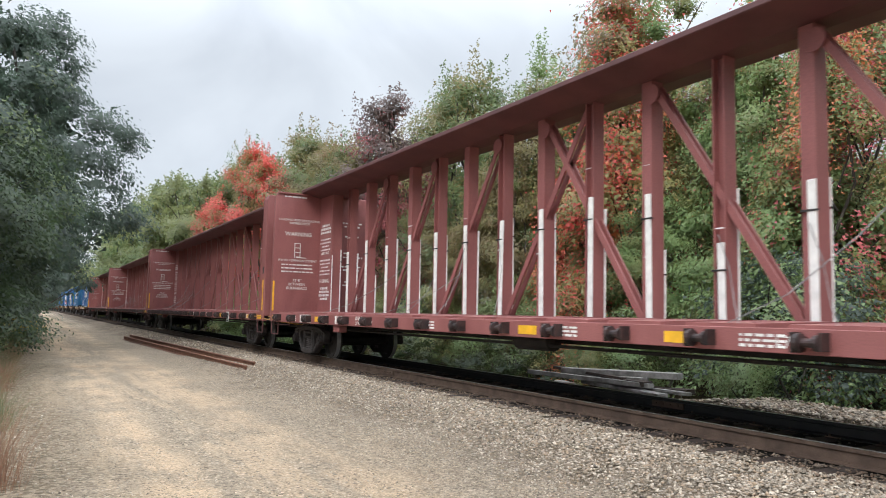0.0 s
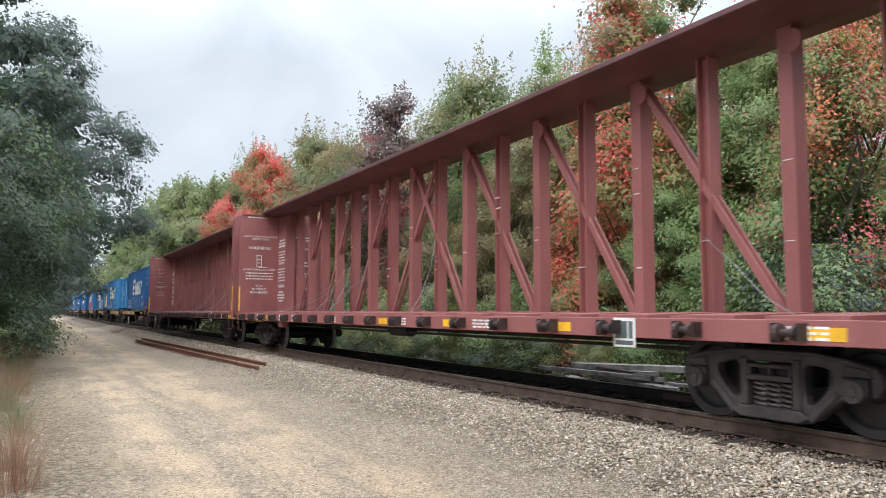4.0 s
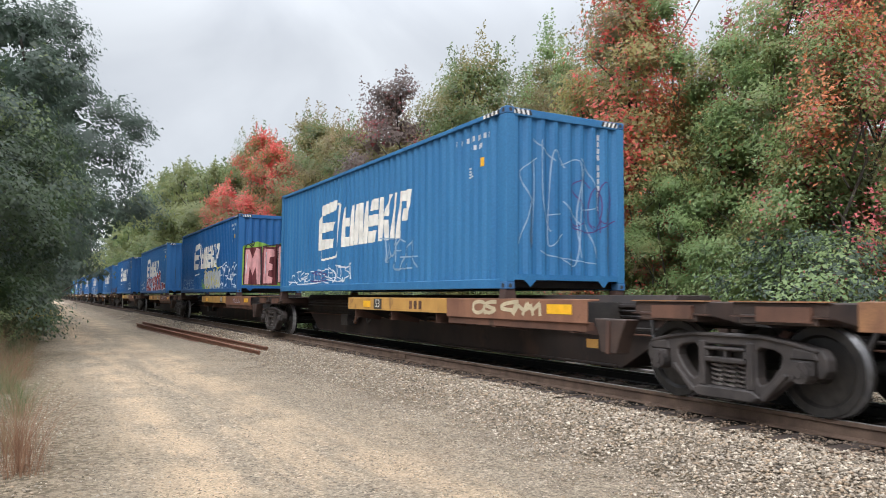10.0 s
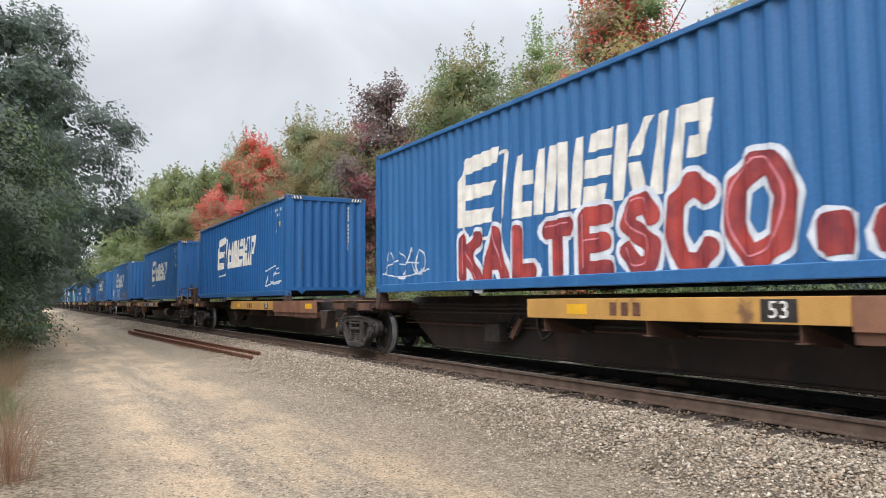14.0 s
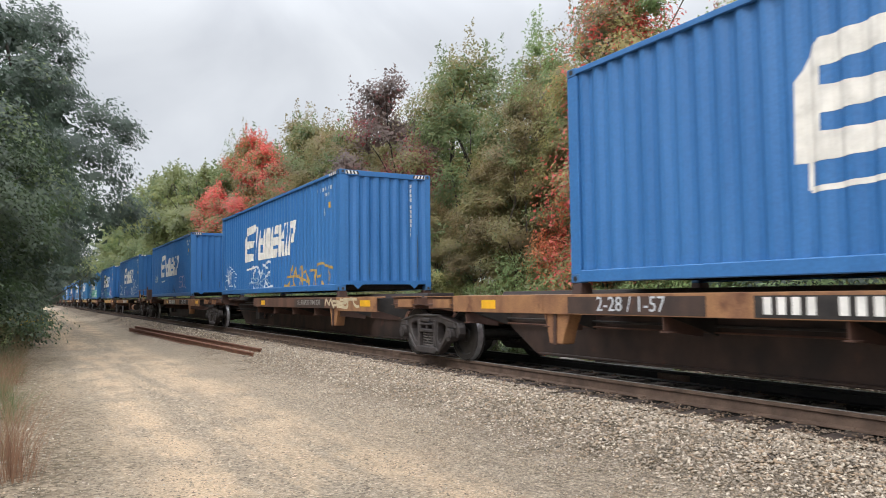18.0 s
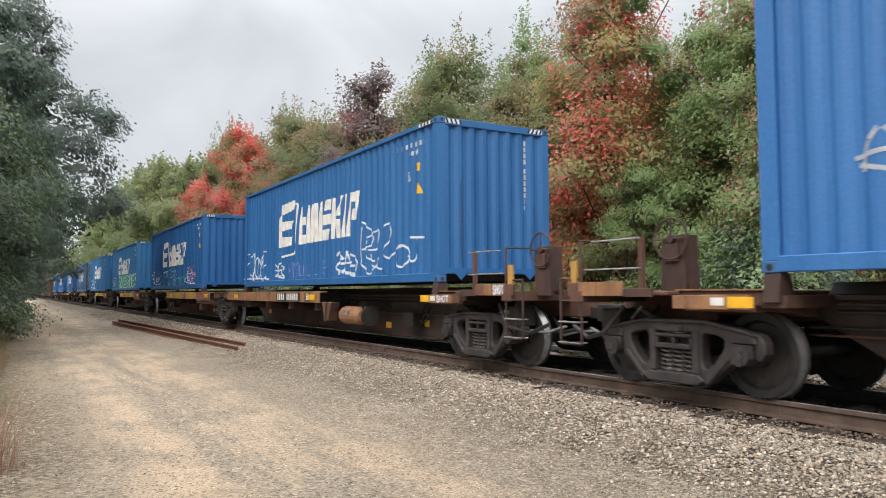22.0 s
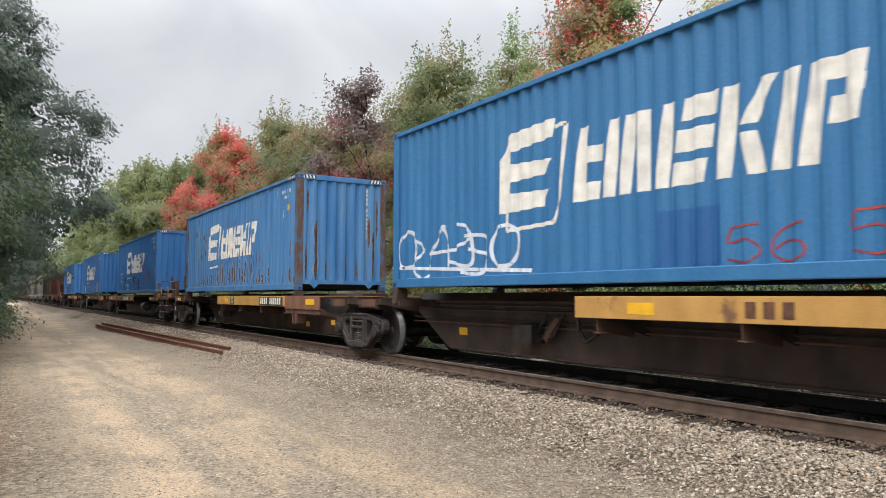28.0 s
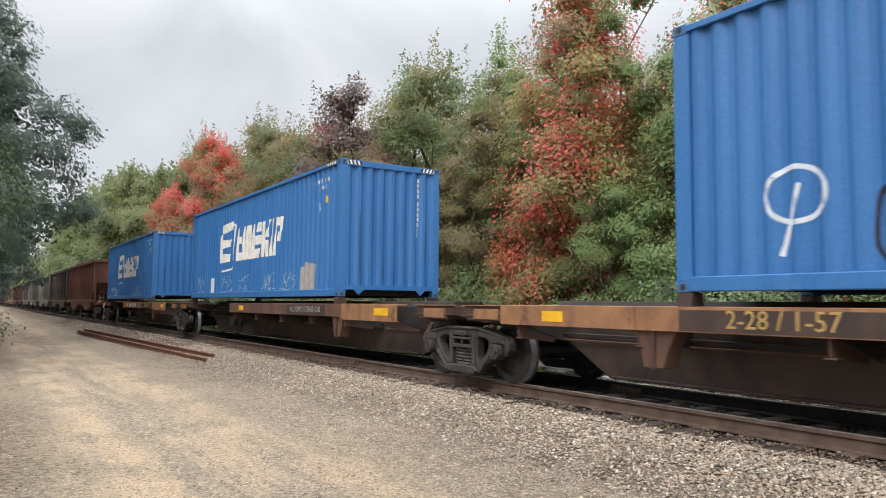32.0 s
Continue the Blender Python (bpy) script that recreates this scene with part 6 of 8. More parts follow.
        tag("white", 2.3, 0.8, 0.35, 0.9, 3, 0.05, 6)
    elif i == 5:
        strokes("scratch", [[(2.05, 1.30), (1.75, 1.28)]], 0.01, SPRAY["white"], near, "short white scratch")
    elif i == 6:
        strokes("spray_tag", lettered("SHOTE", 11.8, 10.1, 0.15, 0.97, LEANING, 0.0), 0.036, SPRAY["white"], near, "white sprayed lettering"); tag("white", 8.3, 5.9, 0.15, 1.0, 5, 0.085, 8); tag("pale", 8.2, 6.0, 0.12, 0.6, 4, 0.05, 7)
        tag("gold", 4.1, 0.5, 0.12, 0.75, 6, 0.075, 6)
    elif i == 7:
        strokes("spray_tag", lettered("SHOTER", 3.1, 1.55, 0.42, 0.95, gap=0.12), 0.032, SPRAY["blush"], near, "pale pink sprayed lettering"); tag("black", 5.1, 4.2, 0.18, 0.5, 4, 0.03, 5); tag("silver", 11.2, 10.2, 0.85, 1.25, 3, 0.05); tag("pale", 10.8, 10.1, 0.9, 1.2, 2, 0.03)
    elif i == 8:
        tag("white", 12.0, 9.9, 0.2, 0.95, 5, 0.045, 7); tag("white", 9.2, 8.5, 0.25, 0.6, 4, 0.05, 7); strokes("spray_tag", lettered(">MUUL<", 8.3, 5.2, 0.22, 0.62, gap=0.3), 0.026, SPRAY["lavender"], near, "thin lavender lettering")
        tag("white", 4.7, 3.6, 0.25, 0.75, 3, 0.06, 7); tag("white", 3.4, 1.9, 0.3, 1.2, 3, 0.045, 7); tag("white", 1.6, 0.7, 0.35, 0.85, 2, 0.05, 4)
    elif i == 9:
        tag("white", 12.0, 11.2, 0.3, 0.9, 3, 0.04, 7); tag("white", 10.8, 9.6, 0.25, 0.65, 5, 0.04, 6); tag("pale", 5.7, 4.9, 0.15, 0.95, 1, 0.03, 6); tag("green", 4.9, 3.7, 0.15, 0.6, 5, 0.03, 7)
        strokes("spray_tag", lettered("SHRE", 8.65, 5.75, 0.15, 0.84, HOLLOW, 0.02), 0.034, SPRAY["mint"], near, "pale green hollow lettering")
        tag("pink", 3.0, 1.6, 0.35, 0.95, 4, 0.045, 7); tag("white", 3.3, 1.5, 0.25, 0.7, 3, 0.035, 6)
    elif i == 10:
        cells = [8.3 - 0.78 * j for j in range(10)]
        decal("piece_outline", [blob(r, y, 0.55, 0.5, 0.48) for y in cells], SPRAY["green"], near, "green bubble lettering", 0.003)
        strokes("piece_line", [[(a, b) for a, b in blob(r, y, 0.55, 0.42, 0.4)] for y in cells] + scribble(5, 8.6, 0.7, 0.2, 0.9, 10, 5), 0.04, SPRAY["white"], near, "pale outlines", 0.008)
        tag("white", 12.0, 10.5, 0.3, 0.9, 3, 0.03); tag("pale", 0.6, 0.2, 0.3, 1.0, 1, 0.03)
    elif i == 11:
        tag("white", 12.0, 8.6, 0.2, 0.95, 6, 0.065, 6)
        strokes("spray_tag", lettered("56", 5.0, 4.0, 0.19, 0.57) + lettered("5", 3.75, 3.2, 0.22, 0.62) + [[(3.0, 0.5), (2.6, 0.4), (2.2, 0.5), (1.8, 0.42)]], 0.022, SPRAY["red"], near, "thin red sprayed figures")
        decal("paint_patch", [[(5.85, 0.18), (5.0, 0.18), (5.0, 0.8), (5.85, 0.8)]], BLUES[0], near, "darker blue touched-up patch", 0.003)
    elif i == 12:
        # rust eaten up from the foot, wave by wave, and long runs higher up
        for name, colour, wide, lift in (("paint_halo", "chalk", 1.8, 0.003), ("rust_spot", "rust", 1.0, 0.006)):
            r = random.Random(412)
            for lane in (0, 1):
                spots = []
                for j in range(41):
                    y = 0.45 + j * PITCH + (0.07 if lane else -0.07)
                    dense = 0.92 if 3.0 < y < 11.2 else 0.4
                    if r.random() > dense:
                        continue
                    w, h = r.uniform(0.03, 0.07) * (wide ** 0.6), r.uniform(0.12, 0.42) * (1.15 if 3.6 < y < 9 else 0.6)
                    z = 0.17 + h * r.uniform(0.95, 1.3)
                    spots.append(ragged(r, y, z, w, h * (1 + 0.25 * (wide - 1))))
                    if r.random() < 0.3 + 0.35 * (3.5 < y < 7):
                        h2 = r.uniform(0.08, 0.3)
                        spots.append(ragged(r, y + 0.02, z + h + h2 + r.uniform(0.1, 0.3), w * 0.6, h2))
                    if r.random() < 0.3:
                        spots.append(ragged(r, y, r.uniform(1.9, 2.6), w * 0.5, r.uniform(0.06, 0.22)))
                decal(name, spots, SPRAY[colour], near, "brown rust running down the wall" if colour == "rust" else "chalky paint round the rust", lift + 0.0012 * lane)
            ends = [ragged(r, x, z, w * wide, h) for x, z, w, h in ((-0.72, 1.0, 0.055, 0.75), (-0.98, 0.7, 0.04, 0.42), (-0.45, 0.5, 0.03, 0.24), (0.1, 0.62, 0.025, 0.3), (0.42, 0.5, 0.02, 0.2), (0.75, 1.5, 0.03, 0.4), (0.86, 0.9, 0.045, 0.6), (-0.93, 2.2, 0.03, 0.3), (0.98, 1.9, 0.03, 0.5))]
            decal(name, ends, SPRAY[colour], front, "", lift, "end")
        r = random.Random(77)
        runs, scabs = [], []
        for j in range(18):   # scabs high up, each with a thin run below it
            y, z, h = 0.6 + 0.2815 * r.randrange(40), r.uniform(1.0, 2.55), r.uniform(0.25, 0.85)
            runs.append(ragged(r, y, z - h, r.uniform(0.010, 0.026), min(h, z - 0.2)))
            scabs.append(ragged(r, y, z, r.uniform(0.02, 0.055), r.uniform(0.03, 0.11)))
        decal("rust_run", runs, SPRAY["run"], near, "thin brownish run below a rust scab", 0.0085)
        decal("rust_scab", scabs, SPRAY["rust"], near, "small rust scab", 0.0105)
    elif i == 13:
        tag("black", 10.2, 9.0, 0.15, 0.9, 4, 0.05, 7); tag("white", 9.3, 8.2, 0.15, 0.5, 2, 0.04, 5); tag("black", 7.9, 4.4, 0.15, 1.05, 8, 0.06, 6); tag("red", 3.9, 3.0, 0.55, 1.2, 3, 0.026, 6); tag("red", 2.4, 0.9, 0.65, 1.05, 6, 0.024, 6); tag("pale", 0.5, 0.2, 0.8, 1.2, 1, 0.04)
        strokes("spray_tag", [[(10.85 + 0.3 * math.cos(a * 0.7), 0.9 + 0.26 * math.sin(a * 0.7)) for a in range(10)], [(10.8, 1.0), (11.0, 0.33)]], 0.05, SPRAY["white"], near, "white ring tag")
    elif i == 14:
        decal("paint_patch", [[(2.3, 0.1), (1.35, 0.1), (1.3, 0.72), (1.9, 0.8), (2.2, 0.66)]], SPRAY["grey"], near, "grey overpainted patch", 0.003)
        decal("paint_patch", [[(9.9, 0.12), (9.4, 0.12), (9.4, 0.62), (9.9, 0.62)]], SPRAY["white"], near, "white patch", 0.003)
        for a, b in ((11.5, 10.6), (8.6, 7.6), (7.0, 6.0), (4.9, 3.9), (3.4, 2.6)):
            tag("pale", a, b, 0.2, 0.65, 4, 0.025, 6)
    elif i == 15:
        tag("white", 11.0, 9.0, 0.2, 0.6, 5, 0.03); tag("pale", 5, 2.5, 0.2, 0.6, 5, 0.03)


# ---- articulated spine cars ----
SPINES = [  # truck places, and each unit's side panel from and to
    ([95.75, 112.3, 129.8, 147.38, 164.88, 182.2], [(102.2, 110.72), (114.35, 122.79), (131.83, 140.26), (149.5, 158.05), (167.0, 175.95)], 0),
    ([186.38, 203.9, 222.37, 239.84], [(193.2, 202.6), (205.79, 215.4), (224.13, 233.64)], 1),
    ([243.86, 260.09, 277.3, 294.5, 311.6, 328.16], [(250.42, 258.98), (261.6, 270.24), (278.98, 287.7), (295.87, 304.73), (313.25, 322.09)], 0),
    ([332.27, 349.72, 368.1, 385.6], [(339.11, 348.5), (351.53, 361.5), (370.0, 379.5)], 1),
]
FT, FB = 1.135, 0.87


OUTRIGGER = as_mesh("outrigger", Geo().prism([(-1.24, FB + 0.02), (-0.34, 0.62), (0.34, 0.62), (1.24, FB + 0.02), (1.24, FT - 0.04), (-1.24, FT - 0.04)], "y", -0.02, 0.02), DARK_STEEL)
HANGER = as_mesh("hanger", Geo().prism([(-1.235, FB + 0.02), (-1.225, FB - 0.17), (-0.6, 0.62), (-0.5, FB + 0.02)], "y", -0.008, 0.008).box(-1.235, -1.05, -0.055, 0.055, FB - 0.185, FB - 0.17), BROWN_STEEL)
PEDESTAL = as_mesh("container_pedestal", Geo().prism([(0.98, 1.0), (1.25, 1.0), (1.21, ZC - 0.001), (1.04, ZC - 0.001)], "y", 0, 0.18), BROWN_STEEL, 0.006)
MARKED = {(0, 0): (0.89, 3.41, None), (0, 1): (6.76, None, 4.98), (0, 2): (4.51, None, None), (0, 3): (4.47, None, 6.56), (0, 4): (4.5, None, 6.4), (2, 0): (0.8, 2.3, None), (2, 1): (4.67, None, None), (2, 2): (4.6, None, 6.4), (2, 3): (3.67, None, 6.14), (2, 4): (7.06, 3.41, None),
          (1, 0): (5.2, 2.5, None), (1, 1): (4.24, None, None), (1, 2): (3.66, 6.93, None), (3, 0): (5.13, 2.5, None), (3, 1): (4.24, None, None), (3, 2): (3.66, 6.93, None)}


def spine_car(c):
    trucks, panels, brown = SPINES[c]
    o = trucks[0]
    rnd = random.Random(60 + c)
    car = thing("spine_car", ["articulated spine car with yellow side panels and rust", "articulated spine car with rust-brown side panels"][brown], "rail car", "articulated spine cars")
    main = RUST_YELLOW if brown else YELLOW
    for k, (f0, f1) in enumerate(panels):
        a, b, f0, f1 = trucks[k] - o, trucks[k + 1] - o, f0 - o, f1 - o
        first = k == 0
        g = Geo().prism([(a + 0.25, 0.80), (a + 1.3, 0.80), (a + 2.4, 0.18), (b - 2.4, 0.18), (b - 1.3, 0.80), (b - 0.25, 0.80), (b - 0.25, 1.06), (a + 0.25, 1.06)], "x", -0.34, 0.34)
        g.box(-0.42, 0.42, a + 0.3, b - 0.3, 1.02, 1.07).box(-0.40, 0.40, a + 2.5, b - 2.5, 0.18, 0.22)
        # dark spine colours include the shade under the overhanging panels
        unit = part("unit_spine", g, (RUST_BROWN if k == 1 else SOOTY_BROWN) if c == 2 else SOOTY_BROWN if c in (1, 3) else SPINE_DARK, car, "rust-brown box spine of one unit" if c == 2 else "dark box spine of one unit", 0.012)
        part("spine_top", Geo().prism([(-0.38, 1.072), (0.38, 1.072), (0.30, 1.2), (-0.30, 1.2)], "y", a + 1.4, b - 1.4), SPINE_DARK, unit, "", 0.01)
        # end blocks over the trucks
        for y, s in ((a, 1), (b, -1)):
            y0, y1 = (y + 0.18, y + 1.25) if s > 0 else (y - 1.25, y - 0.18)
            e = Geo().prism([(-1.18, 0.98), (-0.5, 0.84), (0.5, 0.84), (1.18, 0.98), (1.18, 1.12), (-1.18, 1.12)], "y", y0, y1)
            e.box(-1.2, -0.75, y0 + 0.1, y1 - 0.1, 0.90, 1.0).box(0.75, 1.2, y0 + 0.1, y1 - 0.1, 0.90, 1.0)
            for z, mt in ((1.122, RUST_YELLOW), (0.972, BROWN_STEEL)):
                part("edge_flange", Geo().box(-1.215, -1.10, y0 - 0.02, y1 + 0.02, z, z + 0.014), mt, unit)
            part("end_block", e, SOOTY_BROWN if c in (0, 2) else BROWN_STEEL if c != 1 else RUST_BROWN, unit, "brown end block over the truck", 0.012)
            e = Geo().box(-1.23, -1.18, y0 + 0.15, y0 + 0.75, 0.93, 1.08)
            part("side_end_plate", e, RUST_YELLOW if brown else RUST_BROWN, unit)
        # side panels
        cut = f0 + (3.75 if c == 0 else 2.3)
        if first:
            cut = f1 - 2.5
        worn = brown or (c == 2 and first)
        for s in (-1, 1):
            for y0, y1, mt, low in ((f0, cut, RUST_PANEL if (not brown and not first) else RUST_YELLOW if worn else main, FB - (0.05 if not first else 0)), (cut + 0.01, f1, RUST_BROWN if brown and k == 1 else main if not first else RUST_YELLOW, FB)):
                g = Geo().prism([(s * 1.27, low), (s * 1.27, FT), (s * 1.05, FT + 0.005), (s * 1.05, FT - 0.02), (s * 1.24, FT - 0.03), (s * 1.24, low + 0.02), (s * 1.20, low + 0.015), (s * 1.20, low)], "y", y0, y1)
                part("side_panel", g, mt, unit, "faded yellow side panel" if mt is YELLOW else "rust-brown side panel", 0.004)
                if mt is RUST_PANEL:
                    part("lower_lip", Geo().prism([(s * 1.235, low - 0.11), (s * 1.235, low + 0.01), (s * 1.10, low + 0.01), (s * 1.10, low - 0.095), (s * 1.20, low - 0.1)], "y", y0 + 0.05, y1), RUST_BROWN, unit)
        n = int((f1 - f0) / 1.9)
        for i in range(n + 1):
            y = f0 + 0.35 + i * (f1 - f0 - 0.7) / n
            mirrored(part("outrigger", OUTRIGGER, DARK_STEEL, unit), 1, 1, 1, 0, y)
            mirrored(part("hanger", HANGER, BROWN_STEEL, unit), 1, 1, 1, 0, y)
        # leg bracket
        y = (f0 + 2.6 if brown else f0 + 1.75 if c else f0 - 0.35) if not first else (f1 - 2.7 if brown else f0 - 0.3)
        for s in (-1, 1):
            part("leg_bracket", Geo().prism([(y - 0.34, FB + 0.02), (y + 0.26, FB + 0.02), (y + 0.17, 0.66), (y + 0.13, 0.46), (y - 0.15, 0.46), (y - 0.22, 0.66)], "x", s * 1.0, s * 1.22), RUST_YELLOW if c == 1 else SOOTY_BROWN if c == 0 else RUST_BROWN, unit, "tapered leg bracket", 0.012)
            part("leg_web", Geo().prism([(y - 0.06, FB), (y + 0.0, FB), (y + 0.02, 0.45), (y - 0.04, 0.45)], "x", s * 1.0, s * 1.245), BROWN_STEEL, unit)
        # reflectors on spine and panels
        for yy, zz in ((a + 2.9, 0.42), (a + 4.6, 0.33), (b - 3.0, 0.45)):
            if not brown and (c == 2 or yy < a + 3):
                part("reflector", Geo().box(-0.344, -0.34, yy, yy + 0.26, zz, zz + 0.13), REFLECT if c == 2 else YELLOW, unit, "yellow reflective patch")
        for yy, ln in ((f0 + 0.3, 0.55), (f1 - 1.3, 0.4)):
            part("reflector", Geo().box(-1.274, -1.27, yy, yy + ln, FB + 0.06, FT - 0.07), REFLECT, unit, "yellow reflective patch")
        at = lambda p, z: on_side(-1.273, p, z)
        mid_z = (FB + FT) / 2
        y53, yn, yo = (None if q is None else f0 + q for q in MARKED[c, k])
        if not brown:
            part("number_patch", Geo().box(-1.273, -1.27, y53 - 0.2, y53 + 0.2, mid_z - 0.11, mid_z + 0.11), BLACK, unit)
            writing("53", 0.24, WHITE, unit, on_side(-1.2755, y53, mid_z))
            if yo:
                bars(unit, [(yo + 0.2 - 0.2 * i, mid_z, 0.12, 0.16) for i in range(3)], SPRAY["rust"], at, "owner_mark")
        else:
            yd = y53
            part("number_patch", Geo().box(-1.273, -1.27, yd - 1.15, yd + 1.15, mid_z - 0.12, mid_z + 0.1), SOOTY_BROWN, unit)
            if k == 1:
                writing("ALL PURPOSE SPINE CAR", 0.18, GREY_WOOD, unit, on_side(-1.2755, yd, mid_z), wide=0.9)
            else:
                writing("2-28 / 1-57", 0.26, FADED_WHITE if c == 1 else SPRAY["gold"], unit, on_side(-1.2755, yd, mid_z))
        if yn:
            part("number_patch", Geo().box(-1.273, -1.27, yn - 0.95, yn + 0.95, mid_z - 0.12, mid_z + 0.1), BLACK, unit)
            bars(unit, [(yn + 0.8 - 0.155 * i, mid_z, 0.09, 0.17) for i in range(11) if i != 4], WHITE, lambda p, z: on_side(-1.2755, p, z), "car_number")
        # sprayed tags on the panel
        if (c, k) in ((0, 1), (0, 2), (1, 1), (0, 0), (0, 3)):
            colour = "cream" if k == 1 else "lilac"
            word = {(0, 0): (7.7, 6.4), (0, 2): (2.5, 1.4)}.get((c, k))
            lines = lettered("MUUL", f0 + word[0], f0 + word[1], FB + 0.03, FT - 0.07, gap=0.2) if word else scribble(500 + 10 * c + k, f0 + 2.9, f0 + 0.9, FB + 0.03, FT - 0.04, 5, 5)
            strokes("spray_tag", lines, 0.024 if k != 1 else 0.06, SPRAY[colour], unit, lift=0.004 + 1.272 - 0.345, bend=False)
        if first and brown:
            strokes("spray_tag", lettered("ONIKS", a + 4.9, a + 2.35, 0.33, 0.80) if c == 3 else lettered("ONIKS", a + 4.6, a + 2.7, 0.40, 0.78), 0.045, SPRAY["silver"], unit, "white spray tag on the spine", lift=0.004, bend=False)
        # pipes, loops and a bracket along the spine
        for z, rr, mt in ((0.98, 0.016, BLACK), (0.74, 0.02, DARK_STEEL), (0.66, 0.013, RUST_BROWN)):
            part("train_pipe", Geo().pipe([(-0.40, a + 1.2, z), (-0.40, b - 1.2, z)], rr, 6), mt, unit)
        for q in (f1 + 0.3, f0 - 0.9) if not (c == 3 and first) else (f1 + 0.3,):
            part("pipe_bracket", Geo().pipe([(-0.42, q, 0.92), (-0.5, q + 0.1, 0.62), (-0.5, q + 0.34, 0.5), (-0.44, q + 0.55, 0.66), (-0.42, q + 0.6, 0.9)], 0.03, 6), BLACK, unit, "looped brake hose")
            part("rigging_lever", Geo().prism([(q + 0.9, 0.80), (q + 1.0, 0.82), (q + 1.28, 0.52), (q + 1.2, 0.46)], "x", -0.5, -0.46), RUST_BROWN, unit)
        # brake pipes
        g = Geo().pipe([(-0.37, a + 1.5, 0.9), (-0.37, b - 1.5, 0.9)], 0.022)
        ym = f1 + 1.2 if not first or c == 3 else f0 - 4.0
        for q in range(3):
            g.pipe([(-0.38, ym + 0.2 * q, 0.88), (-0.5, ym + 0.15 + 0.2 * q, 0.55), (-0.42, ym + 0.7, 0.45 + 0.08 * q), (-0.38, ym + 1.3, 0.6)], 0.016, 5)
        g.box(-0.62, -0.36, ym + 0.5, ym + 0.95, 0.42, 0.7)
        part("brake_gear", g, BLACK, unit, "black brake pipes and valve")
        if first:
            g = Geo().lathe([(-0.62, 0.0), (-0.60, 0.12), (-0.52, 0.2), (0.52, 0.2), (0.60, 0.12), (0.62, 0.0)], 18, "y").moved(Matrix.Diagonal((1, 1 if c == 0 else 0.78, 1, 1))).moved(Matrix.Translation((-0.92, f0 - 1.85 + (0, 0.3, 0.6, 0.2)[c], 0.60)))
            tank = part("air_tank", g, ORANGE_TANK if c == 2 else TANK, unit, "orange-brown air tank" if c == 2 else "rust-brown air tank")
            if c == 2:
                part("tank_label", Geo().prism([(f0 - 1.4, 0.62), (f0 - 1.1, 0.62), (f0 - 1.1, 0.72), (f0 - 1.4, 0.72)], "x", -1.124, -1.10), PALE_STEEL, tank)
            part("tank_strap", Geo().lathe([(-0.03, 0.205), (0.03, 0.205)], 18, "y").moved(Matrix.Translation((-0.92, f0 - 2.1, 0.60))).box(-0.95, -0.34, f0 - 1.95, f0 - 1.75, 0.72, 0.82), DARK_STEEL, tank)
        # pedestals under the container
        j = sum(len(q[1]) for q in SPINES[:c]) + k
        F = CONTAINERS[j][0] - o
        for y in (F + 0.02, F + CL - 0.2):
            for s in (-1, 1):
                mirrored(part("container_pedestal", PEDESTAL, BROWN_STEEL, unit), s, 1, 1, 0, y)
            part("bolster", Geo().box(-1.2, 1.2, y - 0.05, y + 0.23, 0.95, 1.07), BROWN_STEEL, unit)
        # articulation casting
        if k:
            part("articulation", Geo().lathe([(0.84, 0.0), (0.84, 0.42), (1.02, 0.38), (1.06, 0.0)], 16, "z").moved(Matrix.Translation((0, a, 0))).box(-0.25, 0.25, a - 0.5, a + 0.5, 0.80, 1.02), DARK_STEEL, unit)
    # outer end platforms
    for y, s in ((0.0, -1), (trucks[-1] - o, 1)):
        g = Geo().box(-0.33, 0.33, min(y, y + s * 1.55), max(y, y + s * 1.55), 0.74, 1.06).prism([(-1.42, 0.98), (1.42, 0.98), (1.42, 1.13), (-1.42, 1.13)], "y", y + s * 1.25 - 0.12, y + s * 1.25 + 0.12)
        g.box(-1.38, 1.38, min(y - s * 0.2, y + s * 1.35), max(y - s * 0.2, y + s * 1.35), 1.07, 1.12)
        plat = part("end_platform", g, RUST_BROWN, car, "brown end platform", 0.01)
        for q0, q1, z0, z1, mt in ((0.45, 0.88, 1.06, 1.23, RUST_YELLOW), (0.9, 1.22, 1.06, 1.23, RUST_YELLOW), (1.24, 1.42, 1.06, 1.22, RUST_BROWN), (0.0, 0.43, 1.05, 1.15, BROWN_STEEL), (-1.0, -0.3, 0.93, 1.07, RUST_YELLOW)):
            ya, yc = sorted((y + s * q0, y + s * q1))
            part("painted_end_plate", Geo().box(-1.42, -1.38, ya, yc, z0, z1), mt, plat, "painted side plate of the end platform", 0.004)
        if (c, s) == (2, -1):
            for q0, q1, z0, z1 in ((0.92, 1.2, 1.08, 1.21), (-0.75, -0.35, 0.95, 1.05)):
                yf, yn = sorted((y + s * q0, y + s * q1), reverse=True)
                strokes("spray_tag", lettered("SHOT", yf, yn, z0, z1, gap=0.2), 0.024, SPRAY["white"], plat, "white sprayed letters", lift=1.4235 - 0.345, bend=False)
        yb = y + s * (1.5 if s < 0 else 0.1)
        g = Geo().prism([(yb - 0.19, 1.06), (yb + 0.19, 1.06), (yb + 0.16, 1.74), (yb - 0.16, 1.76)], "x", -0.95, -0.72).box(-0.90, -0.76, yb - 0.22, yb + 0.22, 1.12, 1.30)
        post = part("brake_stand", g, BROWN_STEEL, plat, "hand-brake stand")
        ring = Geo()
        n = 16
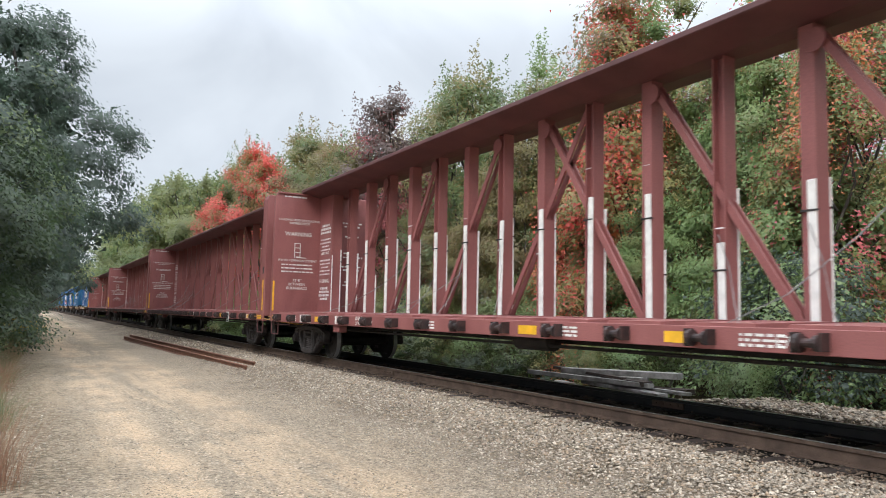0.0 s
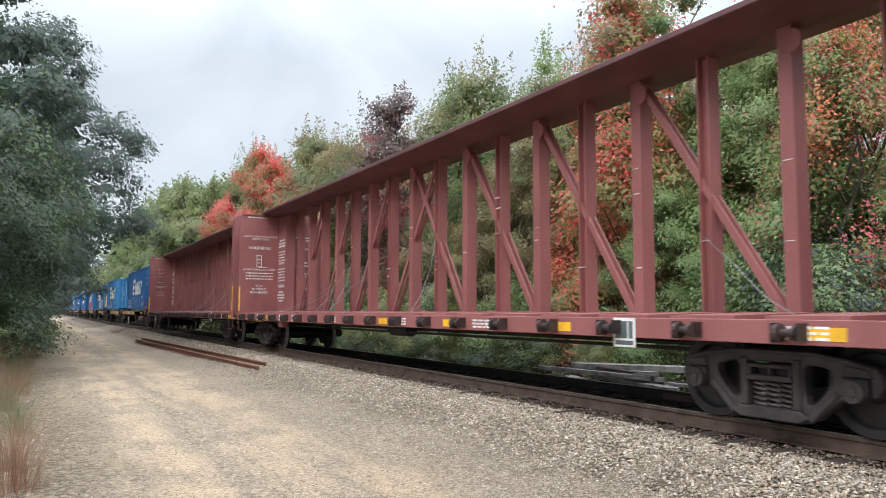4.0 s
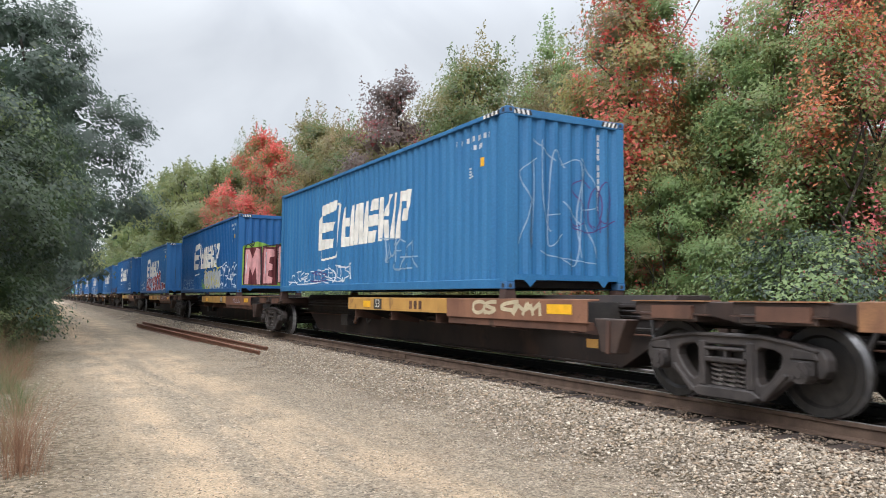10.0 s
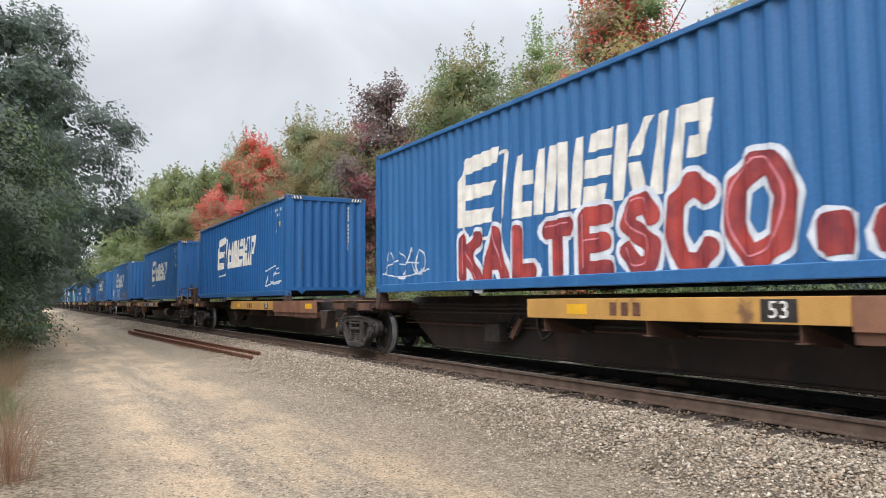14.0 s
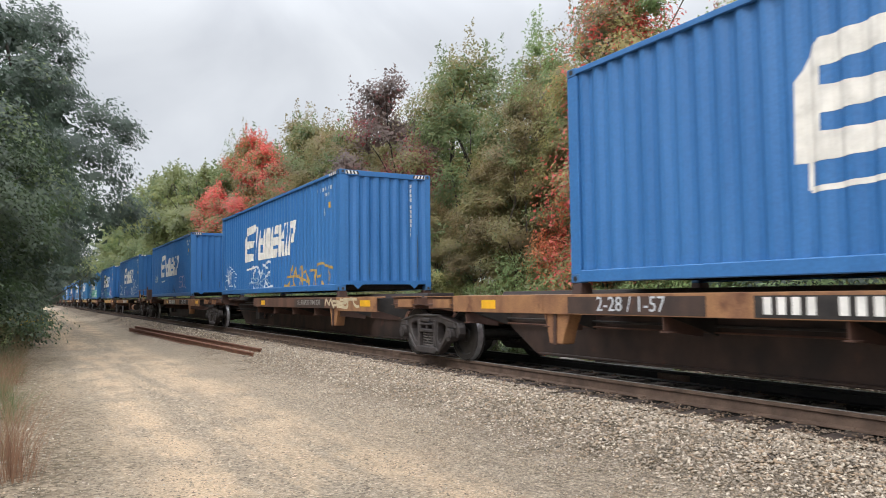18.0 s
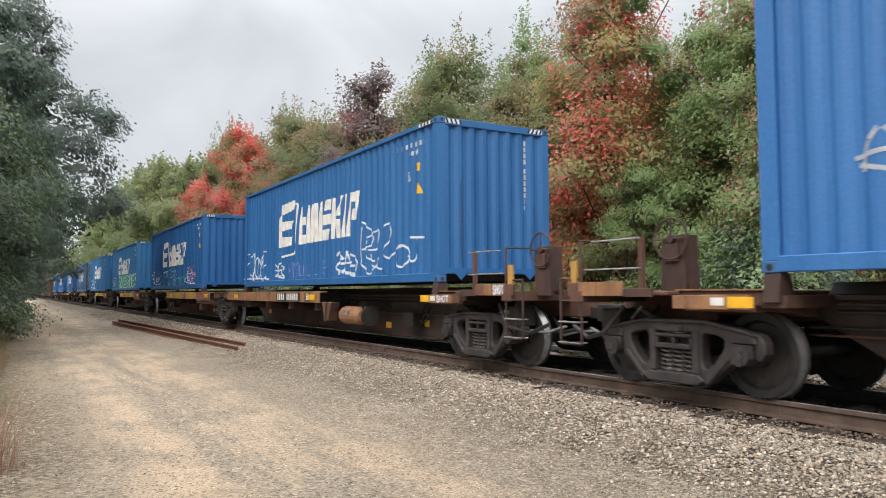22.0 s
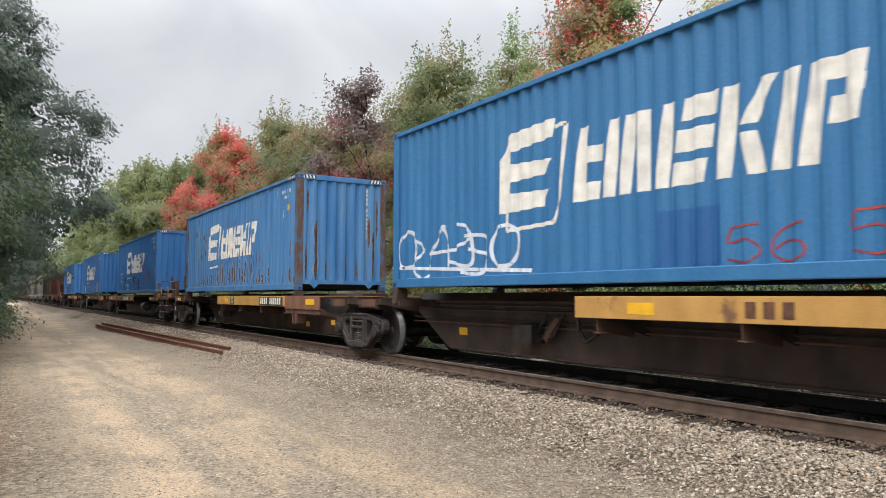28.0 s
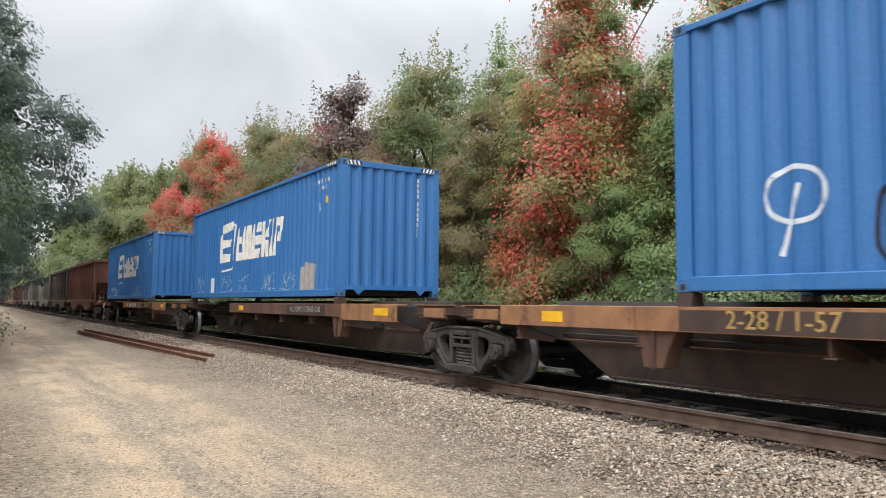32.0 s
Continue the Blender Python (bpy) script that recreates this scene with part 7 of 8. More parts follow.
        for i in range(n):
            w0, w1 = 2 * math.pi * i / n, 2 * math.pi * (i + 1) / n
            ring.rod((-0.98, yb + 0.24 * math.cos(w0), 1.72 + 0.24 * math.sin(w0)), (-0.98, yb + 0.24 * math.cos(w1), 1.72 + 0.24 * math.sin(w1)), 0.014, n=5)
            if i % 4 == 0:
                ring.rod((-0.98, yb, 1.72), (-0.98, yb + 0.24 * math.cos(w0), 1.72 + 0.24 * math.sin(w0)), 0.012, n=5)
        ring.rod((-1.0, yb, 1.72), (-0.9, yb, 1.72), 0.05, n=8)
        part("brake_wheel", ring, BROWN_STEEL, post, "hand-brake wheel")
        part("brake_chain_box", Geo().box(-0.985, -0.955, yb - 0.10, yb + 0.10, 1.45, 1.66), BROWN_STEEL, post, "", 0.01)
        ya = y - s * 1.3
        part("reflector", Geo().box(-1.424, -1.42, min(ya, ya + s * 0.3), max(ya, ya + s * 0.3), 0.95, 1.06), REFLECT, plat, "yellow reflective patch")
        part("label_board", Geo().box(-1.424, -1.42, min(ya + s * 0.34, ya + s * 0.5), max(ya + s * 0.34, ya + s * 0.5), 0.97, 1.05), WHITE, plat)
        part("reflector", Geo().box(-1.40, -1.36, y + s * 1.32 - 0.05, y + s * 1.32 + 0.05, 1.23, 1.5), YELLOW, plat, "worn yellow corner strip")
        g = Geo()
        y1 = y + s * 1.2
        for q in (0, 1):
            yy = y1 + s * 0.4 * q
            g.pipe([(-1.38, yy, 0.45), (-1.38, yy, 1.75 if q == 0 else 1.3)], 0.017, 5)
        for z in (0.45, 0.72, 1.0, 1.28):
            g.pipe([(-1.38, y1, z), (-1.38, y1 + s * 0.4, z)], 0.013, 5)
        g.pipe([(-1.38, y1, 1.75), (-0.9, y1, 1.75)], 0.013, 5)
        part("end_ladder", g, BROWN_STEEL, plat, "steps and grab irons")
        for z0, q0, q1 in ((1.38, 0.25, 1.1), (1.72, 0.25, 0.95), (0.47, 1.2, 1.6), (0.73, 1.2, 1.6)):
            part("grab_iron", Geo().pipe([(-1.30, y + s * q0, z0), (-1.42, y + s * q0, z0), (-1.42, y + s * q1, z0), (-1.30, y + s * q1, z0)], 0.011, 5), PALE_STEEL, plat, "worn grey grab iron")
        part("rail_post", Geo().box(-1.32, -1.27, y + s * 0.25 - 0.03, y + s * 0.25 + 0.03, 1.1, 1.75), RUST_BROWN, plat)
        for j in range(4):   # hoses and pipes that hang at the end
            x = -1.15 + 0.3 * j
            h = Geo().pipe([(x, y + s * 0.7, 0.93), (x - 0.06, y + s * (1.0 + 0.06 * j), 0.6 - 0.05 * j), (x + 0.05, y + s * 1.4, 0.52), (x + 0.12, y + s * 1.75, 0.66 - 0.04 * j)], 0.02 if j % 2 else 0.028, 6)
            part("hose", h, BLACK if j % 2 == 0 else PALE_STEEL, plat, "hanging hose")
        part("valve_box", Geo().box(-1.1, -0.8, min(y + s * 0.85, y + s * 1.15), max(y + s * 0.85, y + s * 1.15), 0.6, 0.9), DARK_STEEL, plat, "", 0.02)
        coupler(car, y + s * 1.35, s, 0.80)
    for i, t in enumerate(trucks):
        truck(car, t - o, 1.83, 1 if brown else 0)
    return car, o


# ---- hopper cars ----
HOPPER_PAINT = [shade("hopper_red_brown", (0.10, 0.035, 0.026), (0.15, 0.055, 0.04), 0.75, scale=2, rust=0.4, rust_col=(0.06, 0.03, 0.022), streak=3),
                shade("hopper_grey", (0.15, 0.14, 0.13), (0.24, 0.215, 0.19), 0.8, scale=2, rust=0.45, rust_col=(0.12, 0.07, 0.045), streak=3),
                shade("hopper_black_brown", (0.035, 0.026, 0.022), (0.065, 0.045, 0.036), 0.8, scale=2, rust=0.4, rust_col=(0.08, 0.045, 0.03), streak=3),
                shade("hopper_orange_brown", (0.26, 0.10, 0.05), (0.33, 0.14, 0.07), 0.8, scale=2, rust=0.4, rust_col=(0.1, 0.045, 0.03), streak=3)]


def hopper_meshes(mt):
    L = 15.2
    b = Geo()
    b.prism([(1.6, 1.25), (2.2, 0.75), (4.6, 0.55), (6.4, 0.9), (8.8, 0.9), (10.6, 0.55), (13.0, 0.75), (13.6, 1.25), (15.0, 2.3), (15.0, 3.62), (0.2, 3.62), (0.2, 2.3)], "x", -1.36, 1.36)
    body = as_mesh("hopper_body", b, mt, 0.01)
    rib = as_mesh("rib", Geo().prism([(1.34, 1.25), (1.48, 1.25), (1.48, 3.55), (1.34, 3.55)], "y", -0.06, 0.06), mt)
    c = Geo()
    for s in (-1, 1):
        c.box(min(s * 1.34, s * 1.5), max(s * 1.34, s * 1.5), 0.1, L - 0.1, 3.55, 3.7).box(min(s * 1.36, s * 1.46), max(s * 1.36, s * 1.46), 0.0, L, 1.1, 1.28)
    c.box(-1.4, 1.4, 0.1, 0.22, 3.55, 3.7).box(-1.4, 1.4, L - 0.22, L - 0.1, 3.55, 3.7)
    frame_ = as_mesh("frame", c, mt)
    e = Geo().box(-0.3, 0.3, 0.1, L - 0.1, 0.72, 1.05).box(-1.4, 1.4, 0.1, 0.25, 0.95, 1.2).box(-1.4, 1.4, L - 0.25, L - 0.1, 0.95, 1.2)
    for y in (0.2, L - 0.2):
        for x in (-1.35, -0.6, 0.6, 1.35):
            e.rod((x, y, 1.1), (x, y, 3.6), 0.05, n=6)
    for i in range(8):
        e.pipe([(-1.36, 0.16, 1.3 + 0.3 * i), (-0.95, 0.16, 1.3 + 0.3 * i)], 0.02, 4)
    sill = as_mesh("end_frame", e, mt)
    return body, rib, frame_, sill


def hopper(kits, k):
    names = ["rust-brown", "weathered grey", "sooty black-brown", "faded orange-brown"]
    car = thing("hopper_car", names[k] + " ribbed open hopper car", "rail car", "hopper cars")
    mt = HOPPER_PAINT[k]
    body, rib, fr, sill = kits[k]
    part("hopper_body", body, mt, car)
    for i in range(1, 12):
        for s in (-1, 1):
            mirrored(part("rib", rib, mt, car), s, 1, 1, 0, 0.3 + i * 1.21)
    part("top_and_side_frame", fr, mt, car)
    part("end_frame", sill, mt, car)
    coupler(car, 0.1, -1)
    coupler(car, 15.1, 1)
    truck(car, 1.75, 1.75, 0, False, True)
    truck(car, 13.45, 1.75, 0, False, True)
    return car


# ---- trees and plants ----
def leaf_mesh(name, centres, size, seed, material, flat=0.5, slim=0.62, facing=None):
    """Small leaves, each a pointed blade of its own, at the given places."""
    r = np.random.RandomState(seed)
    c = np.asarray(centres, float)
    n = len(c)
    s = size * r.uniform(0.65, 1.35, n)
    up = r.normal(0, 0.62, (n, 3)) * (1, 1, flat) + (0, 0, 0.9)
    if facing is not None:
        up = np.asarray(facing) * 0.95 + (0, 0, 0.6) + r.normal(0, 0.33, (n, 3))
    up /= np.linalg.norm(up, axis=1)[:, None]
    a = r.normal(0, 1, (n, 3))
    a -= (a * up).sum(1)[:, None] * up
    a /= np.linalg.norm(a, axis=1)[:, None]
    b = np.cross(up, a)
    a, b, up = a * s[:, None], b * (s * slim * 0.5)[:, None], up * (s * 0.12)[:, None]
    v = np.stack([c + 0.55 * a - up, c - 0.35 * a + 1.05 * b + up, c - 0.35 * a - 1.05 * b], 1).reshape(-1, 3)
    f = np.arange(3 * n).reshape(n, 3)
    me = big_mesh(name, v, f, material)
    if facing is not None:  # leaves of a clump catch the light together
        soft = np.asarray(facing) / (np.linalg.norm(facing, axis=1)[:, None] + 1e-6) + (0, 0, 0.9) + up / s[:, None] * 2.0
        soft /= np.linalg.norm(soft, axis=1)[:, None]
        me.normals_split_custom_set_from_vertices(np.repeat(soft, 3, 0).astype(np.float32))
    return me


def crown_points(r, lobes, n, clump=0.22, per=0, rise=0.6):
    """Leaf places in clumps on the shells of the lobes (x, y, z, radius); rise: how upright the clumps are."""
    lobes = np.asarray(lobes)
    per = per or (14 if n < 6000 else 34)
    k = max(1, n // per)
    w = lobes[:, 3] ** 2
    pick = r.choice(len(lobes), k, p=w / w.sum())
    d = r.normal(0, 1, (k, 3))
    d /= np.linalg.norm(d, axis=1)[:, None]
    d[:, 2] = np.where(d[:, 2] < -0.15, -d[:, 2] * 0.7, d[:, 2])
    mid = lobes[:, :2].mean(0)
    if len(lobes) < 60:  # leaves grow on the outer side of each bough
        o = lobes[pick, :2] - mid
        o = o / (np.linalg.norm(o, axis=1)[:, None] + 1e-6)
        back = np.minimum((d[:, :2] * o).sum(1) + 0.15, 0)
        d[:, :2] -= 2 * back[:, None] * o
    rad = lobes[pick, 3] * r.uniform(0.68, 1.12, k)
    p = lobes[pick, :3] + d * rad[:, None] * (0.95, 0.95, 1.05)
    q = np.repeat(p, per, 0) + r.normal(0, clump, (k * per, 3)) * (1, 1, rise)
    out = np.repeat(d, per, 0) * 0.6
    side = q[:, :2] - mid if len(lobes) < 60 else np.repeat(d[:, :2], per, 0)
    out[:, :2] += 0.7 * side / (np.linalg.norm(side, axis=1)[:, None] + 0.3)
    return q, out


def shoots(r, lobes, top, n, leaf):
    """Leaf places along thin upright shoots that stand out of the crown's top."""
    q = []
    high = sorted(lobes, key=lambda l: -l[2])[:max(4, len(lobes) // 2)]
    for _ in range(n):
        x, y, z, w = high[r.randint(len(high))]
        x, y, z = x + r.normal(0, 0.5) * w, y + r.normal(0, 0.5) * w, z + w * 0.6
        h = r.uniform(0.35, 1.6 if leaf < 0.12 else 1.1)
        for j in range(int(h / leaf * 3.0)):
            t = r.uniform(0, 1)
            s = 0.19 * (1.12 - t)
            q.append((x + r.normal(0, s), y + r.normal(0, s), z + h * t))
    q = np.array(q)
    return q, r.normal(0, 1, q.shape)


PROTOS = {}


def tree_kit(key, height, width, base, leaves, seed, count, leaf=0.12, trunk=0.09, bark=None, stems=1, slender=0.0, clump=0.24):
    """Meshes of one tree. leaves: [(kind, share)]: parts of the crown in their own colour."""
    r = np.random.RandomState(seed)
    lobes = []
    nl = 40 if width > 8 else 58 if width > 3 else 26 if width > 2 else 9
    for i in range(nl):
        t = (i + 0.5) / nl
        z = height * (base + (1 - base) * t ** 0.9)
        prof = math.sin(math.pi * min(1, 0.18 + 0.79 * t) ** (0.93 + slender)) ** 0.75
        w = r.uniform(0, 6.28)
        d = width * 0.5 * prof * r.uniform(0.1, 1.0) ** 0.6
        lobes.append((d * math.cos(w), d * math.sin(w), min(z, height * 0.96), width * (r.uniform(0.09, 0.19) if width > 8 else r.uniform(0.07, 0.165)) * (0.6 + 0.5 * prof)))
    g = Geo()
    for s in range(stems):
        ox, oy = (0, 0) if stems == 1 else (r.uniform(-0.5, 0.5), r.uniform(-0.5, 0.5))
        p = Vector((ox, oy, -0.4))
        rad = trunk
        steps = 6
        for j in range(steps):
            q = Vector((ox + r.normal(0, 0.06) * (j + 1), oy + r.normal(0, 0.06) * (j + 1), height * 0.92 * (j + 1) / steps))
            g.rod(p, q, rad, rad * 0.8, 7)
            p, rad = q, rad * 0.8
    limbs = g
    for x, y, z, w in lobes[::4]:
        z0 = max(0.3, z - math.hypot(x, y) * 0.9 - 0.4)
        mid = Vector((x * 0.5, y * 0.5, (z0 + z) / 2 + 0.1))
        limbs.rod((0, 0, z0), mid, trunk * 0.34, trunk * 0.22, 5)
        limbs.rod(mid, (x, y, z), trunk * 0.22, trunk * 0.08, 5)
        for _ in range(3):
            d = Vector(r.normal(0, 1, 3)).normalized() * w
            limbs.rod((x, y, z), Vector((x, y, z)) + d, trunk * 0.08, trunk * 0.03, 4)
    order = list(range(nl))
    r.shuffle(order)
    crowns, core, at = [], [], 0
    for kind, share in leaves:
        m = max(1, round(share * nl))
        sub = [lobes[i] for i in order[at:at + m]] or [lobes[order[-1]]]
        at += m
        bright = kind in ("red", "pink", "orange") and len(leaves) > 2   # upright flames of colour among the green
        pts, out = crown_points(r, sub, int(count * share * (0.55 if bright else 0.68)), clump * (1.25 if bright else 1.0), rise=2.3 if bright else 0.6)
        p2, o2 = crown_points(r, lobes, int(count * share * (0.45 if bright else 0.32)), clump, 7, rise=1.5 if bright else 0.6)   # strays among its neighbours
        pts, out = np.concatenate([pts, p2]), np.concatenate([out, o2])
        if height > 4:
            p2, o2 = shoots(r, sub, height, int(46 * share) + 3, leaf)
            pts, out = np.concatenate([pts, p2]), np.concatenate([out, o2])
        if height > 4:   # larger leaves deep inside close the crown
            p2 = np.array([sub[i] for i in r.randint(len(sub), size=int(count * share * 0.05) + 4)])
            o2 = np.clip(r.normal(0, 1, (len(p2), 3)), -1.3, 1.3)
            core.append((p2[:, :3] * (0.8, 0.8, 1) + o2 * p2[:, 3:] * 0.35, o2, kind))
        keep = pts[:, 2] > 0.02
        crowns.append((leaf_mesh("crown", pts[keep], leaf, seed + at, LEAVES[kind], facing=out[keep]), kind))
    for p2, o2, kind in core:
        crowns.append((leaf_mesh("crown", p2, leaf * 1.9, seed + 50, LEAVES[kind], facing=o2), kind))
    PROTOS[key] = (as_mesh("trunk", g, bark or BARK), crowns, bark or BARK)


def plant_tree(name, key, x, y, scale, turn, label, category="tree", group="", z=None, tall=1.0):
    trunk, crowns, bark = PROTOS[key]
    t = thing(name, label, category, group)
    t.matrix_basis = Matrix.Translation((x, y, lie(x, y) if z is None else z)) @ Matrix.Rotation(radians(turn), 4, "Z") @ Matrix.Diagonal((scale, scale, scale * tall, 1))
    part("trunk", trunk, bark, t)
    for me, kind in crowns:
        part("crown", me, LEAVES[kind], t)
    return t


def build_kits():
    # forest edge, nominal heights
    tree_kit("green_a", 10, 5.0, 0.08, [("green", 0.75), ("light", 0.25)], 1, 31000, 0.104, stems=2)
    tree_kit("green_b", 10, 4.2, 0.10, [("green", 0.6), ("olive", 0.4)], 2, 30000, 0.102)
    tree_kit("olive_a", 10, 4.6, 0.08, [("olive", 0.6), ("brown", 0.25), ("green", 0.15)], 4, 31000, 0.102, stems=2)
    tree_kit("green_c", 10, 4.8, 0.08, [("deep", 0.72), ("dull", 0.28)], 35, 28000, 0.104, stems=2)
    tree_kit("olive_c", 10, 4.6, 0.08, [("dull", 0.55), ("brown", 0.2), ("deep", 0.25)], 36, 28000, 0.104, stems=2)
    tree_kit("brown_a", 10, 4.4, 0.10, [("brown", 0.6), ("dull", 0.4)], 5, 30000, 0.102)
    tree_kit("red_a", 10, 4.4, 0.12, [("red", 0.5), ("dull", 0.5)], 6, 17000, 0.13)
    tree_kit("red_b", 10, 4.0, 0.06, [("pink", 0.17), ("orange", 0.07), ("olive", 0.31), ("green", 0.45)], 7, 31000, 0.1)
    tree_kit("maple", 10, 3.8, 0.06, [("red", 0.27), ("orange", 0.11), ("brown", 0.14), ("olive", 0.48)], 31, 31000, 0.1)
    tree_kit("dark_a", 10, 4.6, 0.15, [("dark", 0.9), ("wine", 0.1)], 8, 17000, 0.13)
    tree_kit("wine_a", 8, 3.6, 0.12, [("wine", 0.7), ("brown", 0.3)], 9, 14000, 0.105)
    tree_kit("aspen", 10, 2.0, 0.35, [("green", 0.7), ("light", 0.3)], 10, 5500, 0.085, 0.06, PALE_BARK, 1, 0.2, 0.16)
    # farther down the line and deeper in the wood: fewer, larger leaves
    tree_kit("light_far", 10, 5.0, 0.06, [("light", 0.8), ("deep", 0.2)], 3, 9000, 0.19, stems=2)
    tree_kit("green_far", 10, 5.0, 0.06, [("deep", 0.75), ("light", 0.25)], 21, 9000, 0.19, stems=2)
    tree_kit("wood_green", 10, 4.8, 0.06, [("deep", 0.7), ("dull", 0.3)], 22, 5200, 0.19)
    tree_kit("wood_brown", 10, 4.8, 0.06, [("dull", 0.5), ("brown", 0.5)], 23, 5200, 0.19)
    tree_kit("oak", 14, 10.5, 0.08, [("oak", 1.0)], 11, 50000, 0.175, 0.24, clump=0.2)
    tree_kit("oak_b", 14, 8.5, 0.14, [("oak", 0.85), ("deep", 0.15)], 12, 44000, 0.17, 0.22, clump=0.2)
    tree_kit("oak_far", 14, 9.5, 0.10, [("oak", 0.9), ("deep", 0.1)], 24, 18000, 0.27, 0.22, clump=0.3)
    tree_kit("bush_green", 3.2, 3.2, 0.05, [("green", 0.7), ("light", 0.3)], 13, 7500, 0.09, 0.03, stems=4, clump=0.18)
    tree_kit("bush_dark", 3.2, 3.4, 0.05, [("green", 0.55), ("oak", 0.45)], 14, 7500, 0.095, 0.03, stems=4, clump=0.18)
    tree_kit("bush_olive", 3.2, 3.0, 0.05, [("olive", 0.6), ("light", 0.4)], 15, 7000, 0.09, 0.03, stems=4, clump=0.18)
    tree_kit("bush_far", 3.2, 3.2, 0.05, [("green", 0.5), ("light", 0.5)], 25, 2000, 0.18, 0.03, stems=3, clump=0.22)
    tree_kit("sapling_orange", 5.0, 2.6, 0.10, [("orange", 0.45), ("red", 0.2), ("light", 0.35)], 16, 9000, 0.085, 0.04, clump=0.18)
    tree_kit("sapling_red", 6.0, 2.4, 0.2, [("red", 0.5), ("orange", 0.2), ("olive", 0.3)], 17, 8000, 0.085, 0.04, clump=0.18)
    tree_kit("bush_left", 6.5, 5.5, 0.04, [("oak", 0.25), ("shade_green", 0.75)], 18, 26000, 0.1, 0.07, stems=3)
    tree_kit("bush_left_far", 6.5, 5.5, 0.04, [("shade_green", 0.6), ("oak", 0.4)], 26, 8000, 0.2, 0.07, stems=3)
    tree_kit("low_green", 1.2, 1.8, 0.02, [("shade_green", 0.6), ("grass", 0.4)], 19, 2200, 0.065, 0.012, stems=4, clump=0.1)


EDGE = [  # kind, x, y, scale, label: the near forest edge, tree by tree
    ("maple", 6.0, 14.2, 1.02, "tall maple turned salmon red from top to foot"),
    ("aspen", 6.6, 13.3, 1.06, "slender young tree with thin leafy top"),
    ("green_c", 8.0, 17.2, 1.0, "tall green tree with an open top"),
    ("aspen", 6.8, 18.8, 1.0, "slender young tree with thin leafy top"),
    ("olive_a", 6.6, 16.4, 0.84, "olive-green tree starting to turn"),
    ("olive_c", 7.0, 20.0, 0.86, "olive-green tree starting to turn"),
    ("green_c", 7.4, 24.2, 1.12, "tall dense green tree"),
    ("brown_a", 6.4, 19.0, 0.8, "brownish-green tree in early autumn"),
    ("wine_a", 6.6, 27.8, 1.0, "dark wine-red maple at the forest edge"),
    ("dark_a", 7.4, 31.4, 1.16, "dark purple-brown tree at the forest edge"),
    ("green_c", 9.6, 29.0, 1.15, "tall dense green tree"),
    ("olive_c", 6.6, 34.6, 1.0, "olive-green tree starting to turn"),
    ("brown_a", 7.2, 38.6, 1.12, "brownish-green tree in early autumn"),
    ("green_c", 7.6, 43.5, 1.22, "tall green tree with an open top"),
    ("red_a", 5.6, 47.0, 1.12, "bright scarlet maple at the forest edge"),
    ("red_a", 6.4, 53.5, 1.32, "bright scarlet maple at the forest edge"),
    ("red_a", 5.2, 58.0, 1.02, "bright scarlet maple at the forest edge"),
    ("red_a", 5.6, 64.0, 1.0, "bright scarlet maple at the forest edge"),
    ("brown_a", 8.0, 58.0, 1.36, "brownish-green tree in early autumn"),
    ("light_far", 6.8, 72.0, 1.42, "yellow-green tree along the line"),
    ("light_far", 6.2, 81.0, 1.55, "yellow-green tree along the line"),
    ("light_far", 6.6, 90.0, 1.65, "yellow-green tree along the line"),
    ("green_far", 7.0, 99.0, 1.7, "tall dense green tree"),
    ("light_far", 6.4, 108.0, 1.7, "yellow-green tree along the line"),
    ("light_far", 6.6, 119.0, 1.75, "yellow-green tree along the line"),
    ("green_far", 6.6, 131.0, 1.8, "tall dense green tree"),
    ("light_far", 6.4, 146.0, 1.8, "yellow-green tree along the line"),
    ("green_far", 6.2, 163.0, 1.85, "tall dense green tree"),
]
NEAR_EDGE = [  # beside and just ahead of the viewer, and the gaps behind
    ("red_b", 5.6, 8.2, 0.72, "maple with crimson patches among green leaves"),
    ("red_b", 7.6, 10.6, 1.0, "tall maple with red patches among green leaves"),
    ("green_a", 6.2, 10.2, 0.74, "tall dense green tree"),
    ("green_b", 7.0, 12.0, 0.78, "tall green tree with an open top"),
    ("red_b", 6.9, 8.4, 0.86, "maple with red crown tips over green and olive leaves"),
    ("red_b", 8.6, 9.4, 0.9, "maple with red crown tips over green and olive leaves"),
    ("olive_a", 6.6, 6.0, 0.76, "olive-green tree starting to turn"),
    ("green_a", 7.4, 3.4, 0.8, "tall dense green tree"),
    ("green_b", 9.6, 11.6, 0.85, "tall green tree with an open top"),
    ("wine_a", 8.8, 13.8, 1.02, "dark wine-red maple at the forest edge"),
    ("green_b", 8.0, 0.0, 0.8, "tall green tree with an open top"),
    ("sapling_orange", 5.6, 16.2, 0.85, "young maple with orange leaves low down"),
    ("sapling_red", 6.0, 15.8, 1.0, "young maple with red leaves"),
    ("green_c", 9.4, 22.0, 1.02, "tall green tree with an open top"),
    ("brown_a", 10.2, 36.0, 1.08, "brownish-green tree in early autumn"),
    ("brown_a", 8.8, 48.5, 1.3, "brownish-green tree in early autumn"),
    ("green_c", 9.0, 66.0, 1.5, "tall green tree with an open top"),
]


